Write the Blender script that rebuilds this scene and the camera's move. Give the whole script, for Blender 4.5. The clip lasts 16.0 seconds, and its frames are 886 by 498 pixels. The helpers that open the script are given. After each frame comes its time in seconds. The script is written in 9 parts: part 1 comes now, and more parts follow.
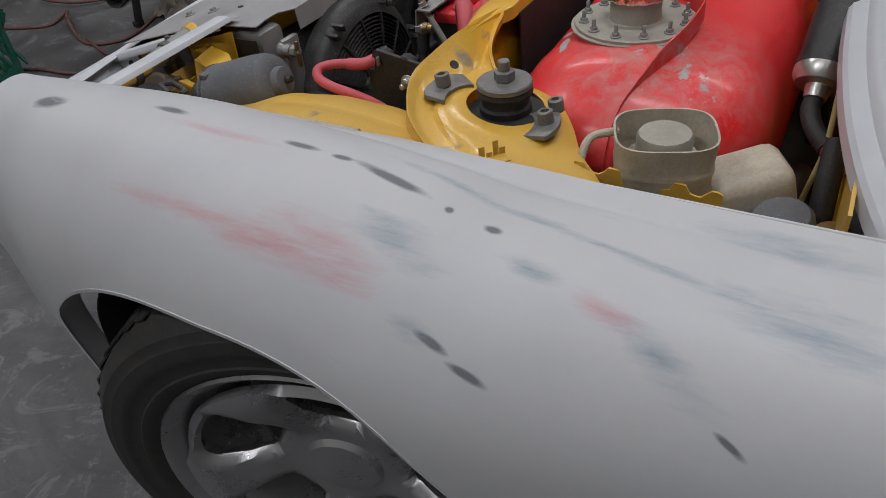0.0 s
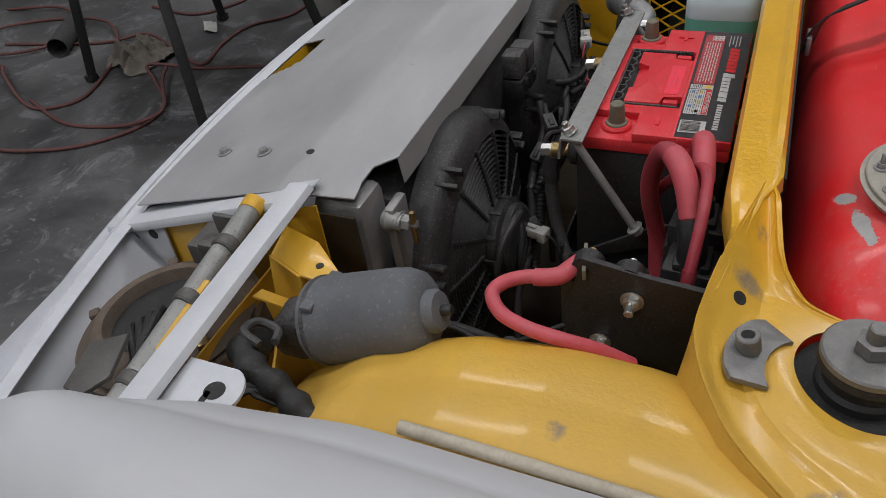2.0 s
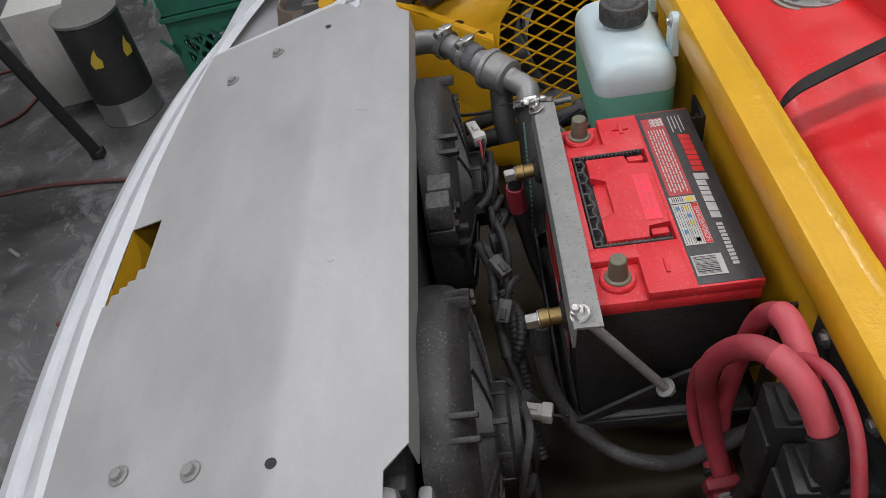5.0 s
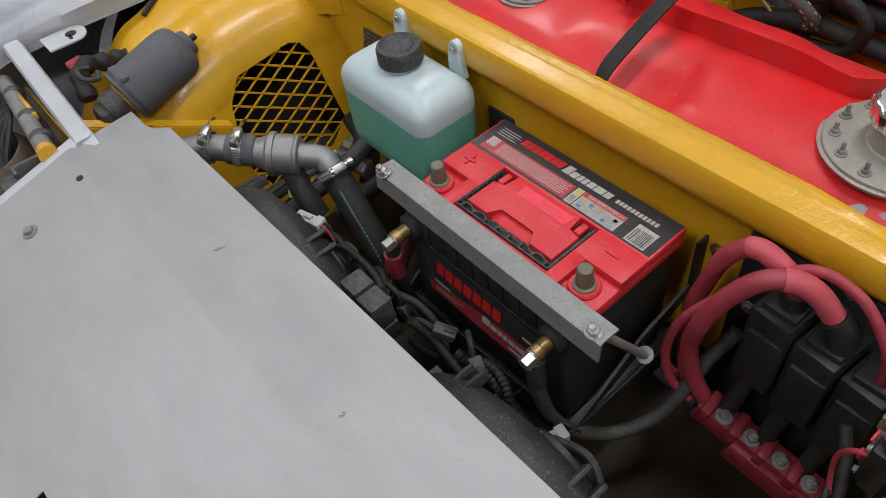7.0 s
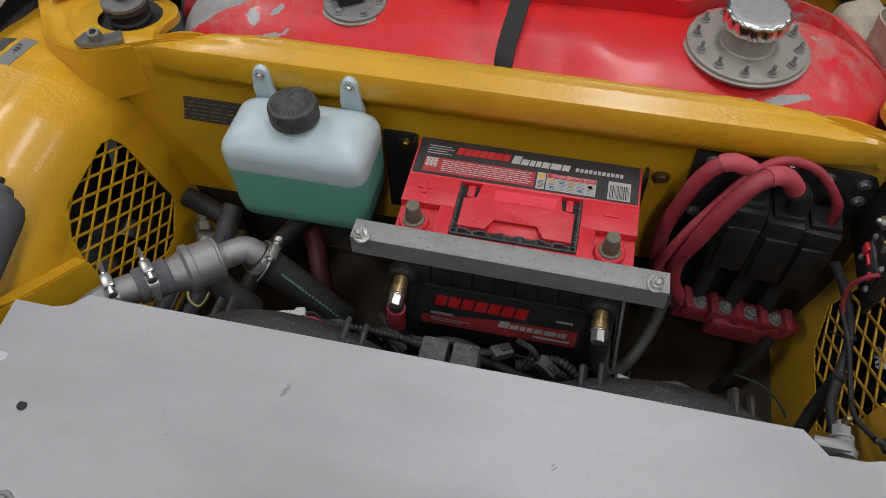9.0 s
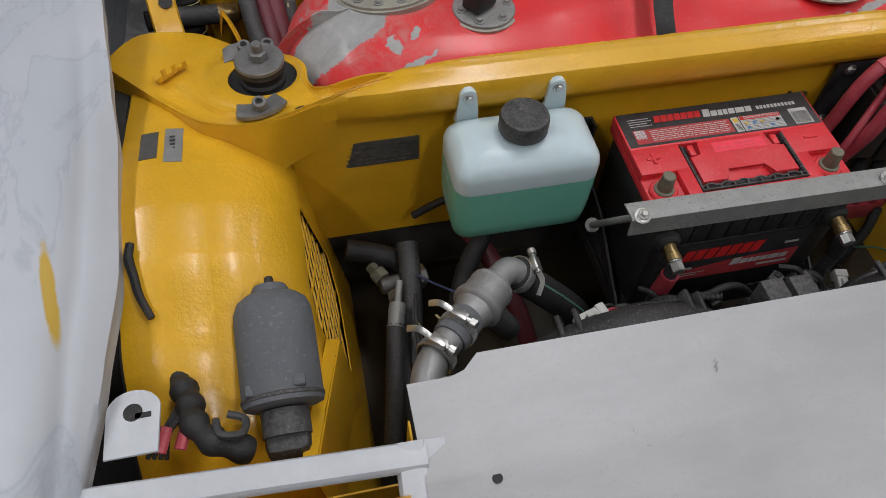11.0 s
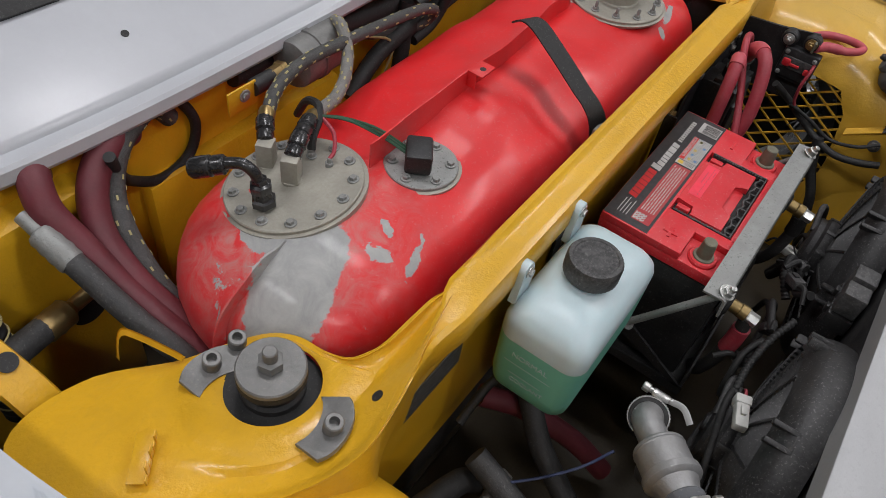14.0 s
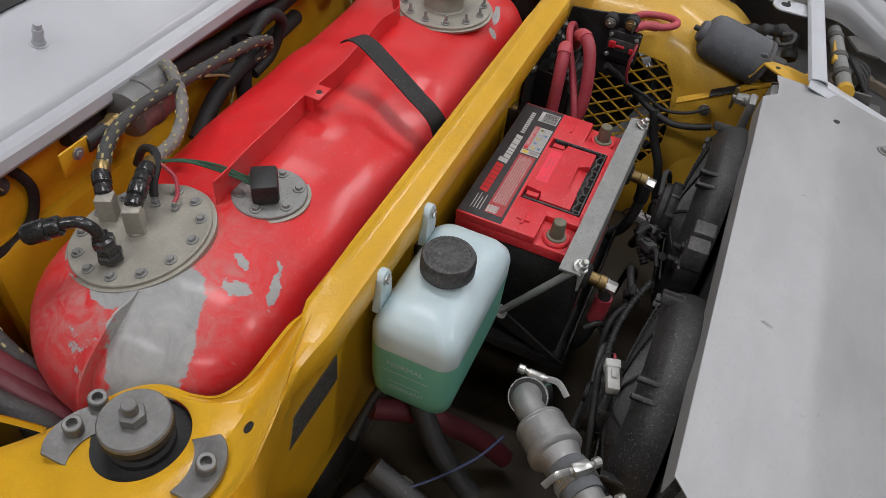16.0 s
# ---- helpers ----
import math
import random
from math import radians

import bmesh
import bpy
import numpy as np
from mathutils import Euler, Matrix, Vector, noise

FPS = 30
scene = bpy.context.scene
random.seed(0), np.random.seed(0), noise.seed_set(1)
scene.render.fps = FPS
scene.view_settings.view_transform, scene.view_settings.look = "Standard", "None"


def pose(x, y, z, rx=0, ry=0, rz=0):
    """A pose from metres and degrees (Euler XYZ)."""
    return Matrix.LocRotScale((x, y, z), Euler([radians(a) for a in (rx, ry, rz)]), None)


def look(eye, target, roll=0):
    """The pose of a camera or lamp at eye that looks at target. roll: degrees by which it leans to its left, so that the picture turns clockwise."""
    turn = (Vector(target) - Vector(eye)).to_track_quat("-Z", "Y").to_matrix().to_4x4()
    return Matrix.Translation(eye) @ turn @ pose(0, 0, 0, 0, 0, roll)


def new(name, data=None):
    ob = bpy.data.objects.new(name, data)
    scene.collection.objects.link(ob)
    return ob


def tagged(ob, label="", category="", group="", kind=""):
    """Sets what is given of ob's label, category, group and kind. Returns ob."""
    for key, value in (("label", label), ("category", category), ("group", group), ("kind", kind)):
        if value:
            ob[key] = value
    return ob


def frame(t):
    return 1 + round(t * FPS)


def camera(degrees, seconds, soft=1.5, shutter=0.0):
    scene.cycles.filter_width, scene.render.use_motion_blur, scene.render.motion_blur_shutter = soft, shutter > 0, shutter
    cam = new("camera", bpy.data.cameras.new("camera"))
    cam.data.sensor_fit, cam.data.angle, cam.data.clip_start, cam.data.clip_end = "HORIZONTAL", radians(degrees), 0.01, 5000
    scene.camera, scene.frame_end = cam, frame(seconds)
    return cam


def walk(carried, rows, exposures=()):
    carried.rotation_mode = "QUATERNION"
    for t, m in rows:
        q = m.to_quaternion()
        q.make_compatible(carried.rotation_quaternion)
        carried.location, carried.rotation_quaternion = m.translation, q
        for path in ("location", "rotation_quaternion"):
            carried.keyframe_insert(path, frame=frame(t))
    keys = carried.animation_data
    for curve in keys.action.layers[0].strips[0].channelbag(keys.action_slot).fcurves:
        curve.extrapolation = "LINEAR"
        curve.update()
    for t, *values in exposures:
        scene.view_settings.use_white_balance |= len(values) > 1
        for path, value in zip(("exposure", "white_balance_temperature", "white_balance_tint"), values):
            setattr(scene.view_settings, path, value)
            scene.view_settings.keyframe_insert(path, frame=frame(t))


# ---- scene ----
cam = camera(62.0, 16.0, soft=0.7)
PATH = [
    (0, (1.136, 0.52, 1.034), (-0.201, -0.327, -0.188), -6.7),
    (0.5, (1.097, 0.364, 1.049), (-0.242, -0.453, -0.192), -7.1),
    (1, (1.059, 0.209, 1.079), (-0.289, -0.58, -0.169), -7.9),
    (1.5, (0.977, 0.149, 1.09), (-0.375, -0.615, -0.171), -8.5),
    (2, (0.856, 0.105, 1.076), (-0.503, -0.614, -0.203), -9.0),
    (2.5, (0.787, 0.066, 1.081), (-0.605, -0.545, -0.218), -9.2),
    (3, (0.741, -0.019, 1.113), (-0.679, -0.487, -0.215), -9.6),
    (3.5, (0.702, -0.057, 1.126), (-0.718, -0.442, -0.229), -10.8),
    (4, (0.64, -0.073, 1.126), (-0.771, -0.424, -0.247), -11.9),
    (4.2, (0.613, -0.068, 1.123), (-0.792, -0.41, -0.259), -12.3),
    (6.3, (0.541, -0.359, 1.196), (-0.784, 0.075, -0.238), -9.6),
    (6.5, (0.501, -0.375, 1.196), (-0.774, 0.155, -0.251), -9.5),
    (7, (0.404, -0.409, 1.204), (-0.697, 0.353, -0.281), -8.7),
    (7.5, (0.316, -0.488, 1.232), (-0.569, 0.462, -0.29), -7.3),
    (8, (0.249, -0.569, 1.271), (-0.415, 0.497, -0.286), -5.5),
    (8.5, (0.165, -0.58, 1.278), (-0.294, 0.546, -0.31), -3.4),
    (9, (0.04, -0.548, 1.276), (-0.236, 0.607, -0.333), -1.4),
    (9.5, (-0.075, -0.544, 1.289), (-0.205, 0.62, -0.333), -0.0),
    (10, (-0.254, -0.594, 1.312), (-0.296, 0.568, -0.315), -0.0),
    (10.2, (-0.315, -0.599, 1.314), (-0.321, 0.551, -0.323), -0.2),
    (12.3, (-0.759, -0.364, 1.249), (0.099, 0.581, -0.291), 8.9),
    (12.5, (-0.781, -0.335, 1.255), (0.12, 0.585, -0.275), 8.5),
    (13, (-0.796, -0.205, 1.251), (0.225, 0.625, -0.255), 9.2),
    (13.5, (-0.787, -0.11, 1.225), (0.317, 0.624, -0.273), 9.5),
    (14, (-0.802, -0.067, 1.229), (0.381, 0.573, -0.251), 10.0),
    (14.5, (-0.838, -0.05, 1.233), (0.419, 0.507, -0.22), 10.4),
    (15, (-0.844, -0.068, 1.243), (0.463, 0.424, -0.188), 9.9),
    (15.5, (-0.828, -0.096, 1.248), (0.5, 0.369, -0.174), 8.5),
    (16, (-0.789, -0.125, 1.243), (0.542, 0.329, -0.179), 7.1),
]
walk(cam, [(t, look(eye, target, roll)) for t, eye, target, roll in PATH],
     exposures=[(0.0, -0.10), (0.5, -0.16), (1.0, -0.22), (1.5, -0.26), (2.0, -0.08), (2.5, 0.12), (3.0, 0.25), (4.0, 0.25), (6.5, 0.20), (9.0, -0.14), (10.0, -0.13), (12.5, 0.0), (16.0, 0.05)])

# ---- light ----
FLOOR = 0.05
world = bpy.data.worlds.new("workshop_air")
scene.world = world
world.use_nodes = True
world.node_tree.nodes["Background"].inputs[0].default_value = (0.9, 0.95, 1.0, 1)
world.node_tree.nodes["Background"].inputs[1].default_value = 0.035
LAMP_WATTS = 27.0
LAMPS = [(-2.2, -1.6), (-2.2, 1.4), (0.3, -2.4), (0.3, 0.6), (2.6, -1.4), (2.6, 1.6)]
DIM = {(2.6, 1.6): 0.6, (2.6, -1.4): 1.25}
CEILING = 3.6
for lx, ly in LAMPS:
    lamp = bpy.data.lights.new("strip_lamp", "AREA")
    lamp.shape, lamp.size, lamp.size_y = "RECTANGLE", 0.28, 1.5
    lamp.energy, lamp.color = LAMP_WATTS * DIM.get((lx, ly), 1.0), (0.965, 0.955, 1.0)
    new("strip_lamp", lamp).matrix_world = pose(lx, ly, CEILING - 0.12)


# ---- building helpers ----
def thing(name, at, label, category, group="", kind=""):
    e = new(name)
    e.empty_display_size = 0.02
    e.location = at
    return tagged(e, label, category, group, kind)


def part(name, bm, material, parent=None, label="", smooth=35):
    me = bpy.data.meshes.new(name)
    bmesh.ops.recalc_face_normals(bm, faces=bm.faces)
    bm.to_mesh(me)
    bm.free()
    me.materials.append(material)
    if smooth:
        me.polygons.foreach_set("use_smooth", [True] * len(me.polygons))
        me.set_sharp_from_angle(angle=radians(smooth))
    ob = new(name, me)
    if parent is not None:
        ob.parent = parent
        if parent.type == "EMPTY":
            ob.matrix_parent_inverse = Matrix.Translation(-parent.location)
    return tagged(ob, label)


def share(name, ob, m, parent):
    """Another object on the mesh of ob, moved by m."""
    o = new(name, ob.data)
    o.parent = parent
    if parent.type == "EMPTY":
        o.matrix_parent_inverse = Matrix.Translation(-parent.location)
    o.matrix_basis = m
    return o


def box(bm, c, s, bevel=0.0, m=None, seg=2):
    got = bmesh.ops.create_cube(bm, size=1.0)
    vs = got["verts"]
    for v in vs:
        v.co = Vector((v.co.x * s[0], v.co.y * s[1], v.co.z * s[2]))
    if bevel > 0:
        es = list({e for v in vs for e in v.link_edges})
        r = bmesh.ops.bevel(bm, geom=es, offset=bevel, segments=seg, profile=0.5, affect="EDGES")
        vs = list({v for f in r["faces"] for v in f.verts} | {v for v in vs if v.is_valid})
    for v in vs:
        v.co = (m @ v.co if m is not None else v.co) + Vector(c)
    return bm


def frame_of(axis):
    z = Vector(axis).normalized()
    x = z.orthogonal().normalized()
    return Matrix((x, z.cross(x), z)).transposed()


def lathe(bm, profile, at, axis=(0, 0, 1), seg=24, closed=False, squash=None):
    """Turns (radius, height) pairs round an axis from the place at."""
    f, at = frame_of(axis), Vector(at)
    rings = []
    for r, h in profile:
        ring = []
        for i in range(seg):
            a = 2 * math.pi * i / seg
            k = squash(a) if squash else 1.0
            ring.append(bm.verts.new(at + f @ Vector((r * k * math.cos(a), r * k * math.sin(a), h))))
        rings.append(ring)
    for a, b in zip(rings[:-1], rings[1:]):
        for i in range(seg):
            bm.faces.new((a[i], a[(i + 1) % seg], b[(i + 1) % seg], b[i]))
    if closed:
        for i in range(seg):
            a, b = rings[-1], rings[0]
            bm.faces.new((a[i], a[(i + 1) % seg], b[(i + 1) % seg], b[i]))
    else:
        for ring in (rings[0], rings[-1]):
            bm.faces.new(ring)
    return bm


def rod(bm, a, b, r, seg=12, r2=None, soft=0.0):
    a, b = Vector(a), Vector(b)
    l, r2 = (b - a).length, r if r2 is None else r2
    p = [(r, 0), (r2, l)] if soft <= 0 else [(r - soft, 0), (r, soft), (r2, l - soft), (r2 - soft, l)]
    return lathe(bm, p, a, b - a, seg)


def curve_points(pts, n=8):
    p = [Vector(q) for q in pts]
    p = [2 * p[0] - p[1]] + p + [2 * p[-1] - p[-2]]
    out = []
    for i in range(1, len(p) - 2):
        for k in range(n):
            t = k / n
            out.append(0.5 * (2 * p[i] + (p[i + 1] - p[i - 1]) * t + (2 * p[i - 1] - 5 * p[i] + 4 * p[i + 1] - p[i + 2]) * t * t
                              + (3 * p[i] - p[i - 1] - 3 * p[i + 1] + p[i + 2]) * t ** 3))
    return out + [p[-2]]


def tube(bm, pts, r, seg=10, n=8, ribs=0.0, pitch=0.006, flat=1.0):
    """A hose along a smooth curve; ribs makes it corrugated."""
    c = curve_points(pts, n)
    if ribs > 0:
        length = sum((b - a).length for a, b in zip(c[:-1], c[1:]))
        m = max(8, int(length / pitch * 4))
        acc, fine, k, run = [0.0], [], 0, 0.0
        for a, b in zip(c[:-1], c[1:]):
            acc.append(acc[-1] + (b - a).length)
        for i in range(m + 1):
            d = acc[-1] * i / m
            while k < len(acc) - 2 and acc[k + 1] < d:
                k += 1
            u = (d - acc[k]) / max(1e-9, acc[k + 1] - acc[k])
            fine.append(c[k].lerp(c[k + 1], u))
        c = fine
    tang = [(c[min(i + 1, len(c) - 1)] - c[max(i - 1, 0)]).normalized() for i in range(len(c))]
    up = tang[0].orthogonal().normalized()
    rings = []
    for i, (p, t) in enumerate(zip(c, tang)):
        up = (up - t * up.dot(t)).normalized()
        side = t.cross(up)
        rr = (r(i / (len(c) - 1)) if callable(r) else r) - (ribs if ribs > 0 and i % 4 >= 2 else 0)
        rings.append([bm.verts.new(p + rr * (math.cos(2 * math.pi * k / seg) * up + flat * math.sin(2 * math.pi * k / seg) * side)) for k in range(seg)])
    for a, b in zip(rings[:-1], rings[1:]):
        for k in range(seg):
            bm.faces.new((a[k], a[(k + 1) % seg], b[(k + 1) % seg], b[k]))
    bm.faces.new(rings[0])
    bm.faces.new(rings[-1])
    return bm


def sheet(bm, fn, us, vs, thick=0.0015, flip=False, keep=None):
    """A bent sheet of metal: fn(u, v) gives its outer face."""
    nu, nv = len(us), len(vs)
    p = [[Vector(fn(u, v)) for v in vs] for u in us]
    nr = [[None] * nv for _ in us]
    for i in range(nu):
        for j in range(nv):
            a = p[min(i + 1, nu - 1)][j] - p[max(i - 1, 0)][j]
            b = p[i][min(j + 1, nv - 1)] - p[i][max(j - 1, 0)]
            k = a.cross(b)
            nr[i][j] = k.normalized() * (-1 if flip else 1) if k.length > 1e-12 else Vector((0, 0, 1))
    top = [[bm.verts.new(q) for q in row] for row in p]
    low = [[bm.verts.new(p[i][j] - nr[i][j] * thick) for j in range(nv)] for i in range(nu)]
    have = {}
    for i in range(nu - 1):
        for j in range(nv - 1):
            if keep is not None and not keep(0.25 * (p[i][j] + p[i + 1][j] + p[i][j + 1] + p[i + 1][j + 1])):
                continue
            have[i, j] = True
            bm.faces.new((top[i][j], top[i + 1][j], top[i + 1][j + 1], top[i][j + 1]))
            bm.faces.new((low[i][j], low[i][j + 1], low[i + 1][j + 1], low[i + 1][j]))
    for (i, j) in list(have):
        for (di, dj, a, b) in ((-1, 0, (i, j), (i, j + 1)), (1, 0, (i + 1, j + 1), (i + 1, j)), (0, -1, (i + 1, j), (i, j)), (0, 1, (i, j + 1), (i + 1, j + 1))):
            if (i + di, j + dj) not in have:
                bm.faces.new((top[a[0]][a[1]], top[b[0]][b[1]], low[b[0]][b[1]], low[a[0]][a[1]]))
    bmesh.ops.delete(bm, geom=[v for v in bm.verts if not v.link_faces], context="VERTS")
    return bm


def plate(bm, outline, thick, m=None, bevel=0.0):
    """A flat plate cut to an outline in x and y, from z = 0 down."""
    top = [bm.verts.new((x, y, 0)) for x, y in outline]
    low = [bm.verts.new((x, y, -thick)) for x, y in outline]
    n = len(top)
    faces = [bm.faces.new(top), bm.faces.new(list(reversed(low)))]
    for i in range(n):
        faces.append(bm.faces.new((top[i], low[i], low[(i + 1) % n], top[(i + 1) % n])))
    vs = top + low
    if bevel > 0:
        r = bmesh.ops.bevel(bm, geom=[e for e in faces[0].edges], offset=bevel, segments=2, profile=0.5, affect="EDGES")
        vs = list({v for f in r["faces"] for v in f.verts} | {v for v in vs if v.is_valid})
    if m is not None:
        for v in vs:
            v.co = m @ v.co
    return bm


def hexbolt(bm, at, axis=(0, 0, 1), r=0.006, h=0.005, washer=0.009, stud=0.0):
    """A hexagon head on its washer, with a stud end if given."""
    at, ax = Vector(at), Vector(axis).normalized()
    if washer:
        lathe(bm, [(washer - 0.0004, 0), (washer, 0.0005), (washer, 0.0014), (washer - 0.0005, 0.0018)], at, ax, 20)
    lathe(bm, [(r, 0), (r, h - 0.0008), (r * 0.86, h)], at + ax * 0.0016, ax, 6)
    if stud:
        lathe(bm, [(r * 0.55, 0), (r * 0.55, stud - 0.001), (r * 0.4, stud)], at + ax * (0.0016 + h), ax, 10)
    return bm


def capscrew(bm, at, axis=(0, 0, 1), r=0.0075, h=0.009):
    """A socket head with its sunk hexagon."""
    return lathe(bm, [(r, 0), (r, h - 0.001), (r - 0.001, h), (r * 0.55, h), (r * 0.5, h * 0.45)], at, axis, 18)


def smooth_step(x, a, b):
    t = min(1.0, max(0.0, (x - a) / (b - a)))
    return t * t * (3 - 2 * t)


def lerp_table(x, table):
    """Linear look-up with rounded corners in a short table of (x, value)."""
    if x <= table[0][0]:
        return table[0][1]
    for (a, p), (b, q) in zip(table[:-1], table[1:]):
        if x <= b:
            t = (x - a) / (b - a)
            return p + (q - p) * (t * t * (3 - 2 * t) * 0.5 + t * 0.5)
    return table[-1][1]


def span(a, b, n):
    return [a + (b - a) * i / (n - 1) for i in range(n)]


def flat_bars(bm, rows, m, lift=0.0004):
    """Flat printed bars (x, y, width, height) laid on a plane."""
    for x, y, w, h in rows:
        vs = [bm.verts.new(m @ Vector((x + a, y + b, lift))) for a, b in ((0, 0), (w, 0), (w, h), (0, h))]
        bm.faces.new(vs)
    return bm


def lettering(name, body, size, m, material, parent, label=""):
    cu = bpy.data.curves.new(name, "FONT")
    cu.body, cu.size, cu.align_x, cu.align_y, cu.extrude = body, size, "CENTER", "CENTER", 0.0002
    ob = bpy.data.objects.new(name, cu)
    scene.collection.objects.link(ob)
    me = bpy.data.meshes.new_from_object(ob)
    bpy.data.objects.remove(ob)
    bm = bmesh.new()
    bm.from_mesh(me)
    bmesh.ops.transform(bm, matrix=m, verts=bm.verts)
    return part(name, bm, material, parent, label, smooth=0)


# ---- materials ----
def ramp(nt, fac, a, b, ca=(0, 0, 0, 1), cb=(1, 1, 1, 1)):
    n = nt.nodes.new("ShaderNodeValToRGB")
    n.color_ramp.elements[0].position, n.color_ramp.elements[1].position = a, b
    n.color_ramp.elements[0].color, n.color_ramp.elements[1].color = ca, cb
    nt.links.new(fac, n.inputs[0])
    return n.outputs[0]


def noise_of(nt, vec, scale, detail=5.0, rough=0.6, warp=0.0):
    n = nt.nodes.new("ShaderNodeTexNoise")
    n.inputs["Scale"].default_value, n.inputs["Detail"].default_value = scale, detail
    n.inputs["Roughness"].default_value, n.inputs["Distortion"].default_value = rough, warp
    nt.links.new(vec, n.inputs["Vector"])
    return n.outputs[0]


def blend(nt, fac, a, b, mode="MIX"):
    n = nt.nodes.new("ShaderNodeMix")
    n.data_type, n.blend_type, n.clamp_factor = "RGBA", mode, True
    for sock, val in ((n.inputs[0], fac), (n.inputs[6], a), (n.inputs[7], b)):
        if isinstance(val, (int, float, tuple)):
            sock.default_value = val
        else:
            nt.links.new(val, sock)
    return n.outputs[2]


def calc(nt, op, a, b=None):
    n = nt.nodes.new("ShaderNodeMath")
    n.operation, n.use_clamp = op, False
    for sock, val in ((n.inputs[0], a), (n.inputs[1], b)):
        if val is None:
            continue
        if isinstance(val, (int, float)):
            sock.default_value = val
        else:
            nt.links.new(val, sock)
    return n.outputs[0]


def rgba(c):
    return (c[0], c[1], c[2], 1.0)


def surface(name, base, rough=0.5, metal=0.0, vary=0.12, scale=14.0, bump=0.06, grain=260.0, dust=0.0, dust_colour=(0.36, 0.34, 0.31), coat=0.0, coat_rough=0.20,
            worn=0.0, worn_colour=(0.2, 0.2, 0.2), worn_scale=22.0, stretch=(1, 1, 1), fleck=0.0, fleck_colour=(0.5, 0.48, 0.45), fleck_size=380.0, build=None):
    """A painted, moulded or metal surface: large and small variation, dust that has settled in patches, worn spots and fine relief."""
    mt = bpy.data.materials.new(name)
    mt.use_nodes = True
    nt = mt.node_tree
    bs = nt.nodes["Principled BSDF"]
    tc = nt.nodes.new("ShaderNodeTexCoord")
    mp = nt.nodes.new("ShaderNodeMapping")
    mp.inputs["Scale"].default_value = stretch
    nt.links.new(tc.outputs["Object"], mp.inputs["Vector"])
    v = mp.outputs[0]
    big, small = noise_of(nt, v, scale, 6, 0.65, 0.3), noise_of(nt, v, grain, 3, 0.6)
    dark, light = tuple(c * (1 - vary) for c in base), tuple(min(1, c * (1 + vary)) for c in base)
    col = blend(nt, ramp(nt, big, 0.3, 0.7), rgba(dark), rgba(light))
    col = blend(nt, calc(nt, "MULTIPLY", small, min(1.0, vary * 1.2)), col, rgba(tuple(c * 0.7 for c in base)))
    ro = calc(nt, "ADD", calc(nt, "MULTIPLY", big, 0.24), rough - 0.12)
    if worn > 0:
        w = ramp(nt, noise_of(nt, v, worn_scale, 9, 0.72, 0.6), 0.74 - worn * 0.35, 0.76 - worn * 0.33)
        col = blend(nt, w, col, rgba(worn_colour))
        ro = calc(nt, "ADD", ro, calc(nt, "MULTIPLY", w, 0.2))
    if dust > 0:
        d = calc(nt, "MULTIPLY", ramp(nt, noise_of(nt, v, scale * 1.7, 8, 0.75, 0.5), 0.32, 0.72), dust)
        d2 = calc(nt, "MULTIPLY", ramp(nt, small, 0.4, 0.75), dust * 0.7)
        d = calc(nt, "MINIMUM", calc(nt, "ADD", d, d2), 1.0)
        col = blend(nt, d, col, rgba(dust_colour))
        ro = calc(nt, "ADD", ro, calc(nt, "MULTIPLY", d, 0.35))
    if fleck > 0:
        k = ramp(nt, calc(nt, "ADD", noise_of(nt, tc.outputs["Object"], fleck_size, 2, 0.6), calc(nt, "MULTIPLY", big, 0.22)), 0.72, 0.80)
        col = blend(nt, calc(nt, "MULTIPLY", k, fleck), col, rgba(fleck_colour))
    if build:
        col, ro = build(nt, tc.outputs["Object"], col, ro)
    nt.links.new(col, bs.inputs["Base Color"])
    nt.links.new(ro, bs.inputs["Roughness"])
    bs.inputs["Metallic"].default_value = metal
    bs.inputs["Coat Weight"].default_value = coat
    bs.inputs["Coat Roughness"].default_value = coat_rough
    if bump > 0:
        bp = nt.nodes.new("ShaderNodeBump")
        bp.inputs["Strength"].default_value, bp.inputs["Distance"].default_value = bump, 0.004
        nt.links.new(calc(nt, "ADD", small, calc(nt, "MULTIPLY", big, 1.5)), bp.inputs["Height"])
        nt.links.new(bp.outputs[0], bs.inputs["Normal"])
    return mt


def spot(nt, vec, c, r, turn=0.0, soft=0.35, fray=0.5, fine=60.0, grain=None):
    """How far a place lies inside a frayed oval patch, seen from above."""
    mp = nt.nodes.new("ShaderNodeMapping")
    mp.vector_type = "TEXTURE"
    mp.inputs["Location"].default_value = (c[0], c[1], 0.6)
    mp.inputs["Rotation"].default_value = (0, 0, radians(turn))
    mp.inputs["Scale"].default_value = (r[0], r[1], 40.0)
    nt.links.new(vec, mp.inputs["Vector"])
    ln = nt.nodes.new("ShaderNodeVectorMath")
    ln.operation = "LENGTH"
    nt.links.new(mp.outputs[0], ln.inputs[0])
    d = calc(nt, "ADD", ln.outputs["Value"], calc(nt, "MULTIPLY", calc(nt, "SUBTRACT", noise_of(nt, grain or vec, fine, 6, 0.7), 0.5), fray * 2))
    return ramp(nt, d, 1.0 - soft, 1.0, (1, 1, 1, 1), (0, 0, 0, 1))


